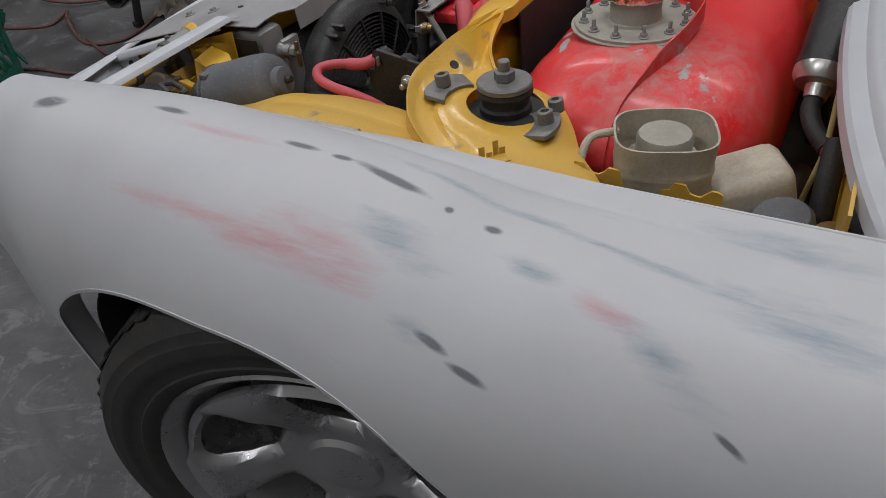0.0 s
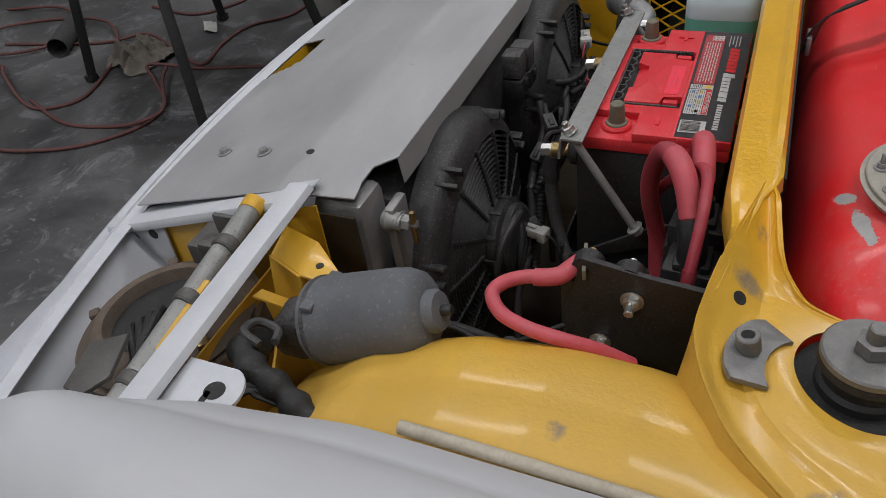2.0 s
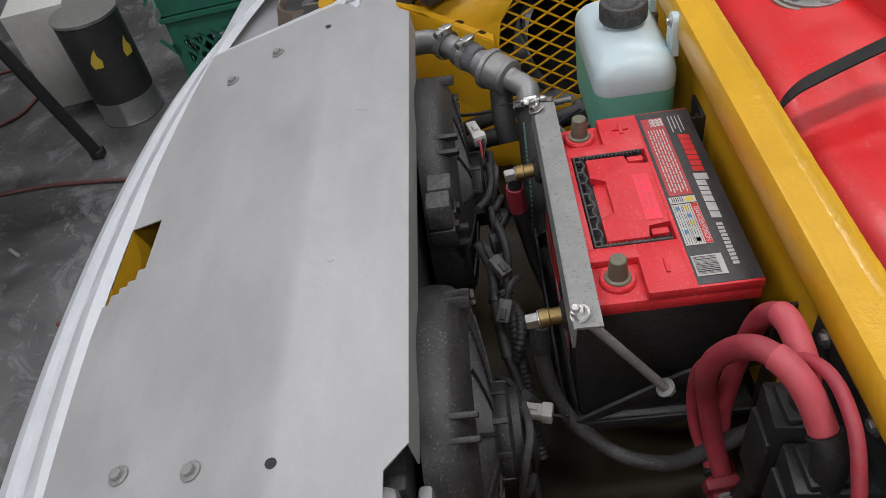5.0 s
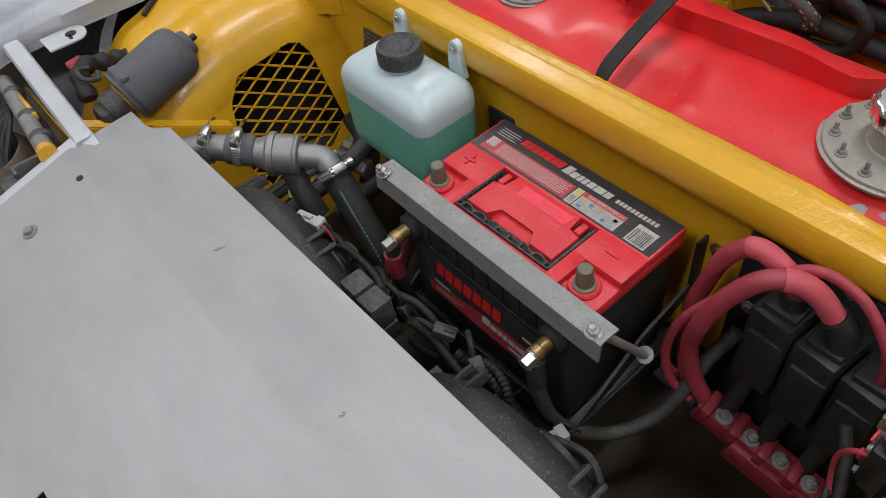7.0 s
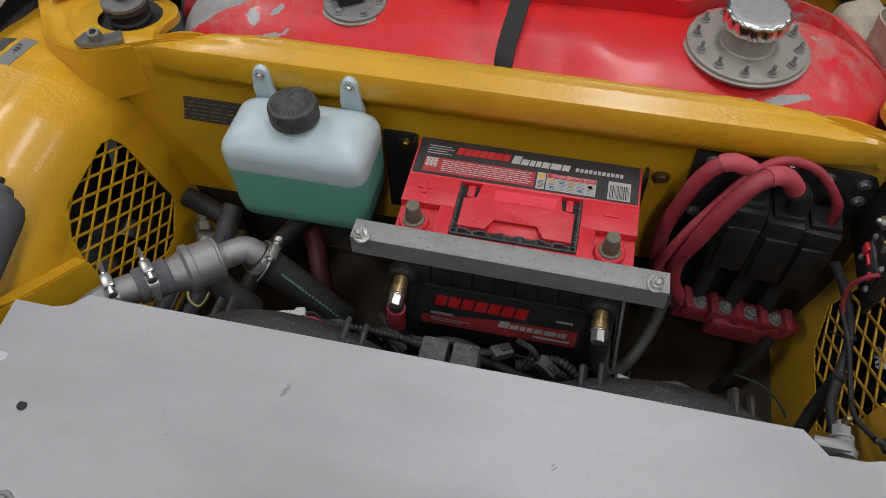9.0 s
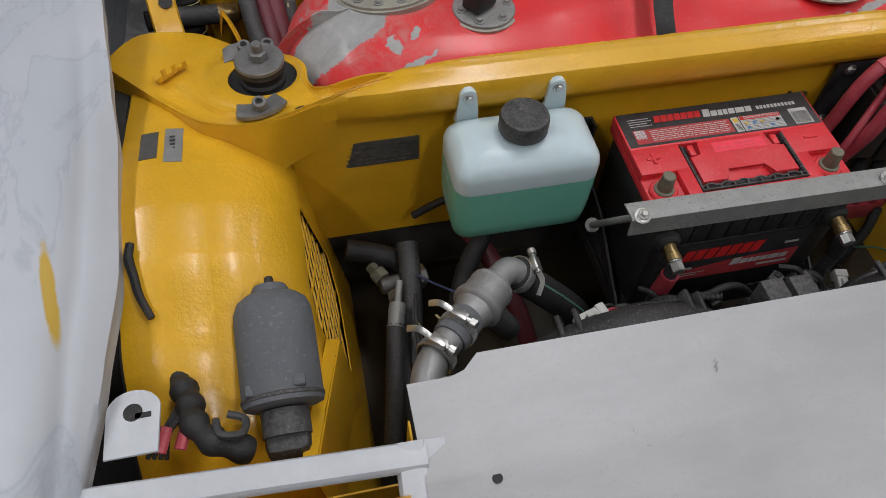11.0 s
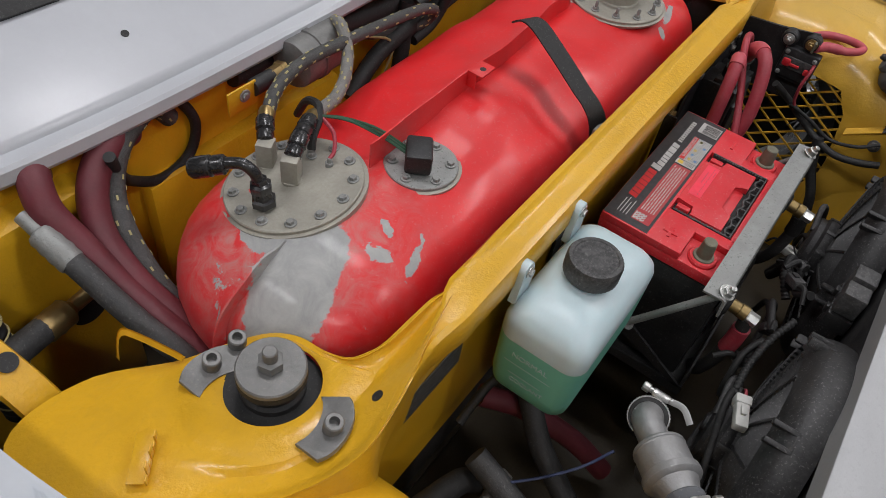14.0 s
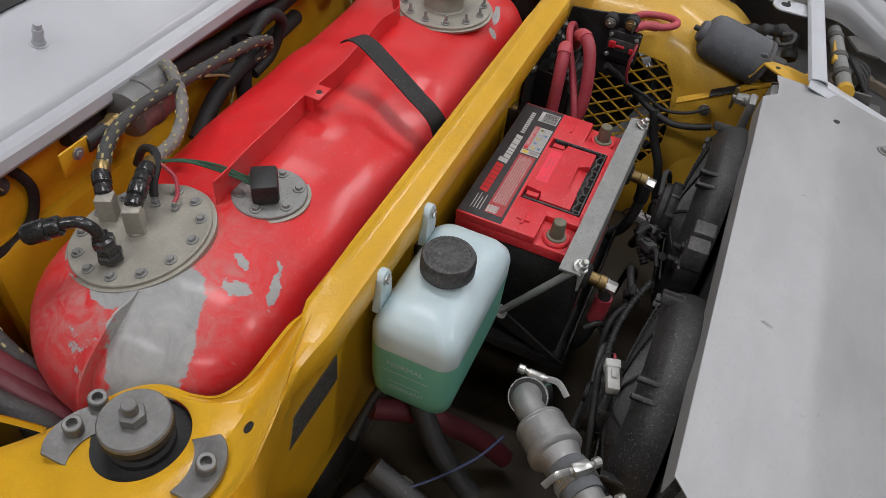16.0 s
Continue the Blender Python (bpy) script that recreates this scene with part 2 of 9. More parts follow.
# rubbed-through places on the near wing: x, y, half sizes, turn
DARK_RUBS = [(0.742, -0.175, 0.009, 0.022, 6), (0.723, -0.021, 0.006, 0.022, -1), (0.726, 0.131, 0.005, 0.02, 0), (0.727, 0.174, 0.004, 0.01, 6), (0.732, 0.225, 0.006, 0.037, -10), (0.745, 0.282, 0.004, 0.004, 0), (0.749, 0.32, 0.005, 0.008, -4), (0.835, 0.31, 0.003, 0.014, -9), (0.843, 0.341, 0.0025, 0.016, -6), (0.831, 0.51, 0.002, 0.010, -14)]
BLUE_RUBS = [(0.785, 0.255, 0.014, 0.031, -11), (0.775, 0.361, 0.008, 0.021, -15), (0.806, 0.459, 0.009, 0.032, -23), (0.748, 0.495, 0.008, 0.018, -25), (0.762, 0.544, 0.022, 0.044, -11), (0.719, 0.312, 0.004, 0.094, -10), (0.743, 0.444, 0.005, 0.073, -10), (0.833, 0.293, 0.006, 0.015, -7), (0.691, 0.52, 0.01, 0.039, -9)]
PINK_RUBS = [(0.808, 0.06, 0.006, 0.08, -3), (0.815, 0.164, 0.01, 0.065, -4), (0.735, 0.056, 0.004, 0.048, 1), (0.804, 0.207, 0.014, 0.042, -8), (0.789, 0.418, 0.008, 0.021, -12)]


def primer_rubs(nt, vec, col, ro):
    tones = ((0.11, 0.115, 0.13), (0.19, 0.25, 0.30), (0.48, 0.24, 0.26))
    mp = nt.nodes.new("ShaderNodeMapping")
    mp.inputs["Scale"].default_value = (1.0, 0.16, 1.0)
    nt.links.new(vec, mp.inputs["Vector"])
    along = mp.outputs[0]
    streak = ramp(nt, noise_of(nt, along, 16.0, 6, 0.62, 0.4), 0.48, 0.72)
    col = blend(nt, calc(nt, "MULTIPLY", streak, 0.22), col, (0.40, 0.43, 0.48, 1))
    thin = ramp(nt, noise_of(nt, along, 60.0, 4, 0.6, 0.2), 0.70, 0.76)
    col = blend(nt, calc(nt, "MULTIPLY", thin, 0.25), col, (0.30, 0.33, 0.38, 1))
    fray = noise_of(nt, along, 70.0, 6, 0.7)
    rough_edge, torn = ramp(nt, fray, 0.30, 0.62), ramp(nt, fray, 0.22, 0.40)
    for tone, rubs in enumerate((DARK_RUBS, BLUE_RUBS, PINK_RUBS)):
        for x, y, a, b, turn in rubs:
            f = spot(nt, vec, (x, y), (a * (1.35 if tone else 1.0), b * (1.5 if tone else 1.15)), turn, 0.9 if tone else 0.5, 1.0 if tone else 0.5, 60.0 if tone else 70.0, along)
            f = calc(nt, "MULTIPLY", f, rough_edge if tone else torn)
            col = blend(nt, calc(nt, "MULTIPLY", f, (0.9, 0.8, 0.7)[tone]), col, rgba(tones[tone]))
    return col, ro


def marbled(nt, vec, col, ro):
    """Soft bands along the car's length, left by sanding through the coats."""
    mp = nt.nodes.new("ShaderNodeMapping")
    mp.inputs["Scale"].default_value = (1.0, 0.28, 1.0)
    nt.links.new(vec, mp.inputs["Vector"])
    n = noise_of(nt, mp.outputs[0], 13.0, 6, 0.55, 0.9)
    band = ramp(nt, n, 0.50, 0.60)
    edge = ramp(nt, calc(nt, "ABSOLUTE", calc(nt, "SUBTRACT", n, 0.57)), 0.0, 0.02, (1, 1, 1, 1), (0, 0, 0, 1))
    col = blend(nt, calc(nt, "MULTIPLY", band, 0.30), col, (0.42, 0.49, 0.56, 1))
    col = blend(nt, calc(nt, "MULTIPLY", edge, 0.28), col, (0.25, 0.28, 0.33, 1))
    f = spot(nt, vec, (-0.775, -0.13), (0.006, 0.06), 8, 0.3, 0.3, 40.0)
    return blend(nt, f, col, (0.55, 0.36, 0.05, 1)), ro


def peeled(nt, vec, col, ro):
    """Red paint: bare grey beside the end seam, chips, and dust wiped about."""
    n = noise_of(nt, vec, 17.0, 9, 0.68, 0.5)
    grey = blend(nt, ramp(nt, noise_of(nt, vec, 30.0, 6, 0.7, 0.5), 0.35, 0.70), (0.30, 0.305, 0.30, 1), (0.44, 0.44, 0.425, 1))
    worn = ramp(nt, noise_of(nt, vec, 5.0, 8, 0.7, 0.6), 0.45, 0.75)
    col = blend(nt, calc(nt, "MULTIPLY", worn, 0.34), col, (0.52, 0.12, 0.12, 1))
    wipe = ramp(nt, noise_of(nt, vec, 28.0, 8, 0.75, 1.2), 0.40, 0.66)
    near = spot(nt, vec, (0.34, 0.33), (0.17, 0.17), 0, 0.9, 0.6, 20.0)
    film = spot(nt, vec, (-0.45, 0.32), (0.19, 0.17), 0, 0.8, 0.5, 16.0)
    dusty = calc(nt, "MULTIPLY", calc(nt, "MAXIMUM", near, film), wipe)
    col = blend(nt, calc(nt, "MULTIPLY", dusty, 0.72), col, (0.42, 0.31, 0.28, 1))
    f = None
    for c, r, turn, fray, fine in (((-0.484, 0.262), (0.085, 0.042), 14, 0.42, 30.0), ((-0.455, 0.330), (0.022, 0.030), -20, 0.55, 60.0), ((-0.370, 0.236), (0.012, 0.005), 60, 1.6, 75.0),
                                   ((-0.375, 0.195), (0.022, 0.0045), 20, 1.7, 70.0), ((-0.40, 0.225), (0.008, 0.014), 20, 1.7, 70.0), ((0.296, 0.203), (0.026, 0.0060), 14, 1.0, 60.0), ((0.250, 0.190), (0.010, 0.0060), 40, 1.0, 70.0)):
        m = spot(nt, vec, c, r, turn, 0.05, fray, fine)
        f = m if f is None else calc(nt, "MAXIMUM", f, m)
    f = calc(nt, "MAXIMUM", f, ramp(nt, calc(nt, "ADD", calc(nt, "MULTIPLY", near, 0.13), n), 0.70, 0.73))
    f = calc(nt, "MAXIMUM", f, ramp(nt, calc(nt, "ADD", calc(nt, "MULTIPLY", film, 0.10), n), 0.71, 0.73))
    chip = ramp(nt, noise_of(nt, vec, 62.0, 6, 0.72, 0.6), 0.745, 0.755)
    scuff = calc(nt, "MULTIPLY", ramp(nt, noise_of(nt, vec, 120.0, 4, 0.7, 1.5), 0.66, 0.72), 0.45)
    col = blend(nt, calc(nt, "MULTIPLY", scuff, worn), col, (0.60, 0.30, 0.28, 1))
    col = blend(nt, f, col, grey)
    col = blend(nt, chip, col, (0.16, 0.12, 0.11, 1))
    return col, calc(nt, "ADD", ro, calc(nt, "MULTIPLY", calc(nt, "MAXIMUM", f, dusty), 0.25))


# scraped places on the yellow paint: x, y, half sizes, turn
SCRAPES = [(0.565, 0.178, 0.006, 0.018, 30), (0.576, 0.017, 0.010, 0.008, 0), (0.62, 0.25, 0.010, 0.012, 0), (0.598, 0.232, 0.012, 0.010, 20), (0.410, 0.122, 0.012, 0.014, 0), (0.36, 0.125, 0.010, 0.006, 0)]


def dusty_yellow(nt, vec, col, ro):
    sx = nt.nodes.new("ShaderNodeSeparateXYZ")
    nt.links.new(vec, sx.inputs[0])
    d = calc(nt, "MULTIPLY", ramp(nt, calc(nt, "ADD", sx.outputs[0], calc(nt, "MULTIPLY", noise_of(nt, vec, 8, 6), 0.3)), 0.45, 0.75), 0.5)
    col = blend(nt, d, col, (0.50, 0.36, 0.12, 1))
    scrape = noise_of(nt, vec, 70.0, 6, 0.7)
    for x, y, a, b, turn in SCRAPES:
        f = calc(nt, "MULTIPLY", spot(nt, vec, (x, y), (a, b), turn, 0.5, 0.6, 60.0), ramp(nt, scrape, 0.35, 0.55))
        col = blend(nt, calc(nt, "MULTIPLY", f, 0.8), col, (0.20, 0.18, 0.15, 1))
    film = ramp(nt, noise_of(nt, vec, 22.0, 8, 0.72, 1.0), 0.55, 0.75)
    col = blend(nt, calc(nt, "MULTIPLY", film, 0.10), col, (0.34, 0.22, 0.06, 1))
    return col, calc(nt, "ADD", ro, calc(nt, "MULTIPLY", d, 0.4))


def concrete_stains(nt, vec, col, ro):
    a = ramp(nt, noise_of(nt, vec, 1.7, 9, 0.7, 1.2), 0.40, 0.62)
    b = ramp(nt, noise_of(nt, vec, 5.5, 10, 0.76, 1.6), 0.53, 0.60)
    c = ramp(nt, noise_of(nt, vec, 26.0, 8, 0.75, 0.8), 0.60, 0.66)
    d = ramp(nt, noise_of(nt, vec, 150.0, 3, 0.7), 0.62, 0.70)
    col = blend(nt, a, col, (0.040, 0.041, 0.043, 1))
    col = blend(nt, calc(nt, "MULTIPLY", b, 0.42), col, (0.26, 0.265, 0.27, 1))
    col = blend(nt, calc(nt, "MULTIPLY", c, 0.45), col, (0.33, 0.335, 0.34, 1))
    col = blend(nt, calc(nt, "MULTIPLY", d, 0.35), col, (0.03, 0.03, 0.03, 1))
    return col, calc(nt, "SUBTRACT", ro, calc(nt, "MULTIPLY", a, 0.1))


M = {}
M["primer"] = surface("primer", (0.49, 0.50, 0.515), 0.55, vary=0.05, scale=6, bump=0.02, build=primer_rubs)
M["marble"] = surface("marbled_primer", (0.52, 0.545, 0.58), 0.5, vary=0.05, scale=6, bump=0.02, build=marbled)
M["white"] = surface("white_paint", (0.49, 0.505, 0.535), 0.35, vary=0.05, scale=9, bump=0.03, dust=0.06, dust_colour=(0.45, 0.45, 0.45), coat=0.2)
M["white_worn"] = surface("worn_white_paint", (0.56, 0.58, 0.61), 0.4, vary=0.07, scale=18, bump=0.06, dust=0.12, dust_colour=(0.40, 0.43, 0.46), worn=0.16, worn_colour=(0.33, 0.36, 0.38))
M["yellow"] = surface("yellow_paint", (0.74, 0.405, 0.014), 0.34, vary=0.10, scale=9, bump=0.20, grain=190, coat=0.36, coat_rough=0.17, dust=0.03, dust_colour=(0.45, 0.33, 0.14), worn=0.03, worn_colour=(0.30, 0.20, 0.05), build=dusty_yellow, fleck=0.06, fleck_colour=(0.25, 0.14, 0.02), fleck_size=200)
# grime and the shade deep in the bay, both put into one near-black yellow
M["yellow_dirty_shaded"] = surface("grimy_shaded_yellow_paint", (0.040, 0.028, 0.012), 0.5, vary=0.45, scale=11, bump=0.10, dust=0.45, dust_colour=(0.03, 0.024, 0.014))
M["red"] = surface("red_paint", (0.74, 0.010, 0.014), 0.42, vary=0.10, scale=8, bump=0.035, grain=160, coat=0.18, coat_rough=0.14, dust=0.05, dust_colour=(0.55, 0.16, 0.15), build=peeled, fleck=0.15, fleck_colour=(0.60, 0.30, 0.28), fleck_size=240)
M["alu"] = surface("brushed_aluminium_sheet", (0.42, 0.425, 0.43), 0.48, metal=0.36, vary=0.11, scale=7, bump=0.02, grain=420, stretch=(1, 2, 1), dust=0.16, dust_colour=(0.36, 0.36, 0.36), worn=0.05, worn_colour=(0.36, 0.365, 0.37), fleck=0.12, fleck_colour=(0.25, 0.25, 0.25), fleck_size=220)
M["alu_raw"] = surface("raw_aluminium", (0.31, 0.31, 0.31), 0.46, metal=0.6, vary=0.16, scale=26, bump=0.12, dust=0.22, dust_colour=(0.30, 0.29, 0.27))
M["steel"] = surface("zinc_plated_steel", (0.55, 0.55, 0.53), 0.33, metal=0.9, vary=0.12, scale=60, bump=0.04)
M["steel_grey"] = surface("galvanised_steel", (0.30, 0.31, 0.30), 0.5, metal=0.45, vary=0.20, scale=45, bump=0.14, dust=0.35, dust_colour=(0.34, 0.33, 0.31), fleck=0.5, fleck_colour=(0.10, 0.10, 0.10), fleck_size=300)
M["iron"] = surface("dull_grey_steel", (0.115, 0.113, 0.108), 0.5, metal=0.5, vary=0.28, scale=60, bump=0.18, dust=0.16, dust_colour=(0.22, 0.21, 0.19), fleck=0.25, fleck_colour=(0.30, 0.27, 0.22))
M["black"] = surface("black_plastic", (0.010, 0.010, 0.011), 0.5, vary=0.25, scale=30, bump=0.08, dust=0.10, dust_colour=(0.16, 0.155, 0.15), fleck=0.2, fleck_colour=(0.20, 0.19, 0.185))
M["fan_black"] = surface("fan_plastic", (0.012, 0.012, 0.013), 0.46, vary=0.3, scale=22, bump=0.12, dust=0.18, dust_colour=(0.15, 0.145, 0.14), fleck=0.3, fleck_colour=(0.30, 0.29, 0.28))
M["black_dusty"] = surface("dusty_black_plastic", (0.014, 0.014, 0.015), 0.48, vary=0.3, scale=34, bump=0.14, dust=0.40, dust_colour=(0.19, 0.185, 0.18), fleck=0.25, fleck_colour=(0.30, 0.29, 0.28))
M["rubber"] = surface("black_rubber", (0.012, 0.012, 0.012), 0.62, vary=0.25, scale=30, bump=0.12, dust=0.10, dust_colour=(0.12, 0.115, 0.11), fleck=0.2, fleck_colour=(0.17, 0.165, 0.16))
M["grey_hose"] = surface("grey_rubber_hose", (0.035, 0.035, 0.036), 0.56, vary=0.25, scale=30, bump=0.16, dust=0.18, dust_colour=(0.17, 0.165, 0.155), fleck=0.2, fleck_colour=(0.30, 0.29, 0.28))
M["motor"] = surface("dusty_grey_motor_boot", (0.105, 0.115, 0.130), 0.72, vary=0.22, scale=24, bump=0.12, dust=0.38, dust_colour=(0.16, 0.155, 0.15), fleck=0.25, fleck_colour=(0.32, 0.31, 0.30), fleck_size=240)
M["pink"] = surface("faded_red_cable", (0.36, 0.022, 0.042), 0.5, vary=0.20, scale=20, bump=0.05, dust=0.17, dust_colour=(0.40, 0.22, 0.22))
M["pink_boot"] = surface("pink_shrink_sleeve", (0.54, 0.060, 0.085), 0.48, vary=0.16, scale=24, bump=0.05, dust=0.18, dust_colour=(0.45, 0.27, 0.26))
M["darkred"] = surface("dark_red_cable", (0.135, 0.020, 0.030), 0.52, vary=0.25, scale=20, bump=0.06, dust=0.12, dust_colour=(0.20, 0.12, 0.11))
M["redplastic"] = surface("red_plastic", (0.68, 0.013, 0.026), 0.42, vary=0.10, scale=18, bump=0.04, dust=0.13, dust_colour=(0.45, 0.22, 0.2), fleck=0.3, fleck_colour=(0.62, 0.30, 0.28), fleck_size=300)
M["crimson"] = surface("crimson_plastic", (0.27, 0.006, 0.022), 0.45, vary=0.15, scale=30, bump=0.04, dust=0.12)
M["label_black"] = surface("black_label", (0.020, 0.020, 0.022), 0.4, vary=0.2, scale=40, bump=0.02, dust=0.12, dust_colour=(0.2, 0.19, 0.19))
M["label_red"] = surface("red_label", (0.40, 0.022, 0.030), 0.42, vary=0.15, scale=40, bump=0.02, dust=0.1)
M["ink_white"] = surface("white_print", (0.52, 0.52, 0.50), 0.5, vary=0.15, scale=60, bump=0.0, dust=0.30, dust_colour=(0.28, 0.26, 0.25))
M["stamp_red"] = surface("bright_red_stamp", (0.86, 0.030, 0.070), 0.45, vary=0.10, scale=50, bump=0.0, dust=0.10, dust_colour=(0.6, 0.3, 0.3))
M["ink_red"] = surface("red_print", (0.55, 0.02, 0.02), 0.5, vary=0.08, scale=60, bump=0.0)
M["ink_yellow"] = surface("yellow_print", (0.62, 0.45, 0.05), 0.5, vary=0.08, scale=60, bump=0.0)
M["ink_blue"] = surface("blue_print", (0.08, 0.22, 0.45), 0.5, vary=0.08, scale=60, bump=0.0)
M["ink_dark"] = surface("dark_print", (0.03, 0.03, 0.03), 0.5, vary=0.08, scale=60, bump=0.0)
M["brass"] = surface("brass", (0.36, 0.25, 0.10), 0.36, metal=0.85, dust=0.2, dust_colour=(0.20, 0.17, 0.12), vary=0.18, scale=50, bump=0.05)
M["lead"] = surface("dull_lead", (0.20, 0.19, 0.14), 0.6, metal=0.4, vary=0.2, scale=70, bump=0.12)
M["flange"] = surface("stained_flange_plate", (0.40, 0.385, 0.33), 0.5, metal=0.3, vary=0.16, scale=24, bump=0.10, dust=0.30, dust_colour=(0.30, 0.27, 0.22))
M["chrome"] = surface("polished_cap", (0.80, 0.78, 0.75), 0.20, metal=1.0, vary=0.05, scale=60, bump=0.01)
M["cap_dust"] = surface("dusty_cap_top", (0.50, 0.50, 0.50), 0.42, metal=0.55, vary=0.12, scale=70, bump=0.03, dust=0.40, dust_colour=(0.42, 0.42, 0.41))
M["rust"] = surface("rusty_steel", (0.115, 0.085, 0.062), 0.7, metal=0.2, vary=0.4, scale=30, bump=0.2, dust=0.2, dust_colour=(0.28, 0.24, 0.2))
M["fibre"] = surface("stained_translucent_plastic", (0.50, 0.46, 0.37), 0.5, vary=0.2, scale=22, bump=0.1, dust=0.35, dust_colour=(0.26, 0.2, 0.12))
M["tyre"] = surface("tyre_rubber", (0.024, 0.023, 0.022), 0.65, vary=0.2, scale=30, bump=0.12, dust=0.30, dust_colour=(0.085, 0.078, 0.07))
M["wheel"] = surface("polished_alloy", (0.48, 0.48, 0.49), 0.27, metal=0.8, vary=0.1, scale=16, bump=0.03, dust=0.12, dust_colour=(0.2, 0.19, 0.18))
M["glass"] = surface("dark_windscreen_glass", (0.012, 0.016, 0.016), 0.06, vary=0.1, scale=8, bump=0.0, dust=0.05, dust_colour=(0.1, 0.11, 0.1))
M["concrete"] = surface("stained_concrete", (0.115, 0.115, 0.116), 0.55, vary=0.3, scale=3.5, bump=0.08, grain=90, build=concrete_stains)
M["plaster"] = surface("painted_block_wall", (0.55, 0.55, 0.53), 0.8, vary=0.1, scale=2.0, bump=0.08, grain=40)
M["ceiling"] = surface("white_ceiling", (0.7, 0.7, 0.69), 0.85, vary=0.05, scale=2.0, bump=0.03)
M["hose_red"] = surface("red_air_hose", (0.13, 0.040, 0.036), 0.6, vary=0.2, scale=10, bump=0.05, dust=0.35, dust_colour=(0.15, 0.115, 0.1))
M["green"] = surface("green_plastic", (0.012, 0.135, 0.085), 0.42, vary=0.18, scale=12, bump=0.04, dust=0.12, dust_colour=(0.15, 0.2, 0.17))
M["cloth"] = surface("beige_rag", (0.15, 0.13, 0.105), 0.95, vary=0.2, scale=26, bump=0.25, dust=0.2)
M["braid"] = surface("braided_hose", (0.045, 0.045, 0.045), 0.6, vary=0.35, scale=40, bump=0.35, grain=520, dust=0.35, dust_colour=(0.15, 0.145, 0.135))
M["braid_light"] = surface("light_braided_hose", (0.17, 0.165, 0.155), 0.65, vary=0.3, scale=40, bump=0.35, grain=520, dust=0.3)
M["hose_tick"] = surface("yellow_hose_mark", (0.42, 0.36, 0.16), 0.6, vary=0.2, scale=60, bump=0.05)
M["stripe"] = surface("green_stripe", (0.04, 0.17, 0.13), 0.6, vary=0.15, scale=60, bump=0.0, dust=0.2)
M["wire_green"] = surface("green_wire", (0.03, 0.09, 0.05), 0.5, vary=0.1, scale=40, bump=0.0)
M["wire_blue"] = surface("blue_wire", (0.035, 0.05, 0.12), 0.5, vary=0.1, scale=40, bump=0.0)
M["gloss_black"] = surface("black_anodised_fitting", (0.012, 0.012, 0.014), 0.26, vary=0.2, scale=60, bump=0.02, dust=0.05, coat=0.3)
M["strut"] = surface("grey_strut_steel", (0.20, 0.20, 0.195), 0.46, metal=0.45, vary=0.25, scale=60, bump=0.12, dust=0.15, dust_colour=(0.30, 0.28, 0.25), fleck=0.25, fleck_colour=(0.36, 0.33, 0.28))
M["nylon"] = surface("white_nylon", (0.55, 0.55, 0.52), 0.45, vary=0.1, scale=40, bump=0.03, dust=0.2)


def bottle_skin(name, colour, light):
    mt = surface(name, colour, 0.34, vary=0.05, scale=16, bump=0.03, dust=0.05)
    b = mt.node_tree.nodes["Principled BSDF"]
    b.inputs["Subsurface Weight"].default_value = light
    b.inputs["Subsurface Radius"].default_value = (0.02, 0.03, 0.03)
    b.inputs["Subsurface Scale"].default_value = 0.6
    return mt


M["bottle"] = bottle_skin("milky_plastic", (0.54, 0.66, 0.69), 0.3)
M["coolant"] = bottle_skin("green_fluid_behind_plastic", (0.17, 0.50, 0.38), 0.3)
lit = bpy.data.materials.new("lamp_diffuser")
lit.use_nodes = True
lit.node_tree.nodes["Principled BSDF"].inputs["Emission Color"].default_value = (1, 0.98, 0.95, 1)
lit.node_tree.nodes["Principled BSDF"].inputs["Emission Strength"].default_value = 4.0
M["lamp"] = lit


# ---- the workshop ----
def room():
    bm = bmesh.new()
    sheet(bm, lambda u, v: (u, v, FLOOR), span(-5.0, 4.6, 3), span(-5.6, 5.4, 3), 0.2)
    tagged(part("floor", bm, M["concrete"]), "polished grey concrete workshop floor with dark stains", "floor", kind="structure")
    for name, c, s in (("wall_north", (-0.2, 5.5, 1.9), (9.8, 0.2, 3.7)), ("wall_south", (-0.2, -5.7, 1.9), (9.8, 0.2, 3.7)),
                       ("wall_west", (-5.1, -0.1, 1.9), (0.2, 11.0, 3.7)), ("wall_east", (4.7, -0.1, 1.9), (0.2, 11.0, 3.7))):
        tagged(part(name, box(bmesh.new(), c, s), M["plaster"]), "plain painted block wall of the workshop", "wall", kind="structure")
    tagged(part("ceiling", box(bmesh.new(), (-0.2, -0.1, CEILING + 0.1), (9.8, 11.4, 0.2)), M["ceiling"]), "plain white workshop ceiling", "ceiling", kind="structure")
    for lx, ly in LAMPS:
        t = thing("ceiling_light", (lx, ly, CEILING), "white strip light with a long glowing diffuser", "ceiling light", "workshop strip lights")
        part("housing", box(bmesh.new(), (lx, ly, CEILING - 0.03), (0.34, 1.6, 0.06), 0.01), M["white"], t)
        part("diffuser", box(bmesh.new(), (lx, ly, CEILING - 0.08), (0.26, 1.5, 0.03), 0.008), M["lamp"], t, "glowing white diffuser")


room()

# ---- the car ----
XC = -0.0525
car = thing("car", (XC, 0.1, FLOOR), "stripped sports car in white primer with a yellow engine bay", "car")


def side(left):
    """Maps an x given for the car's own left side to that side or to its mirror image."""
    return (lambda x: x) if left else (lambda x: 2 * XC - x)


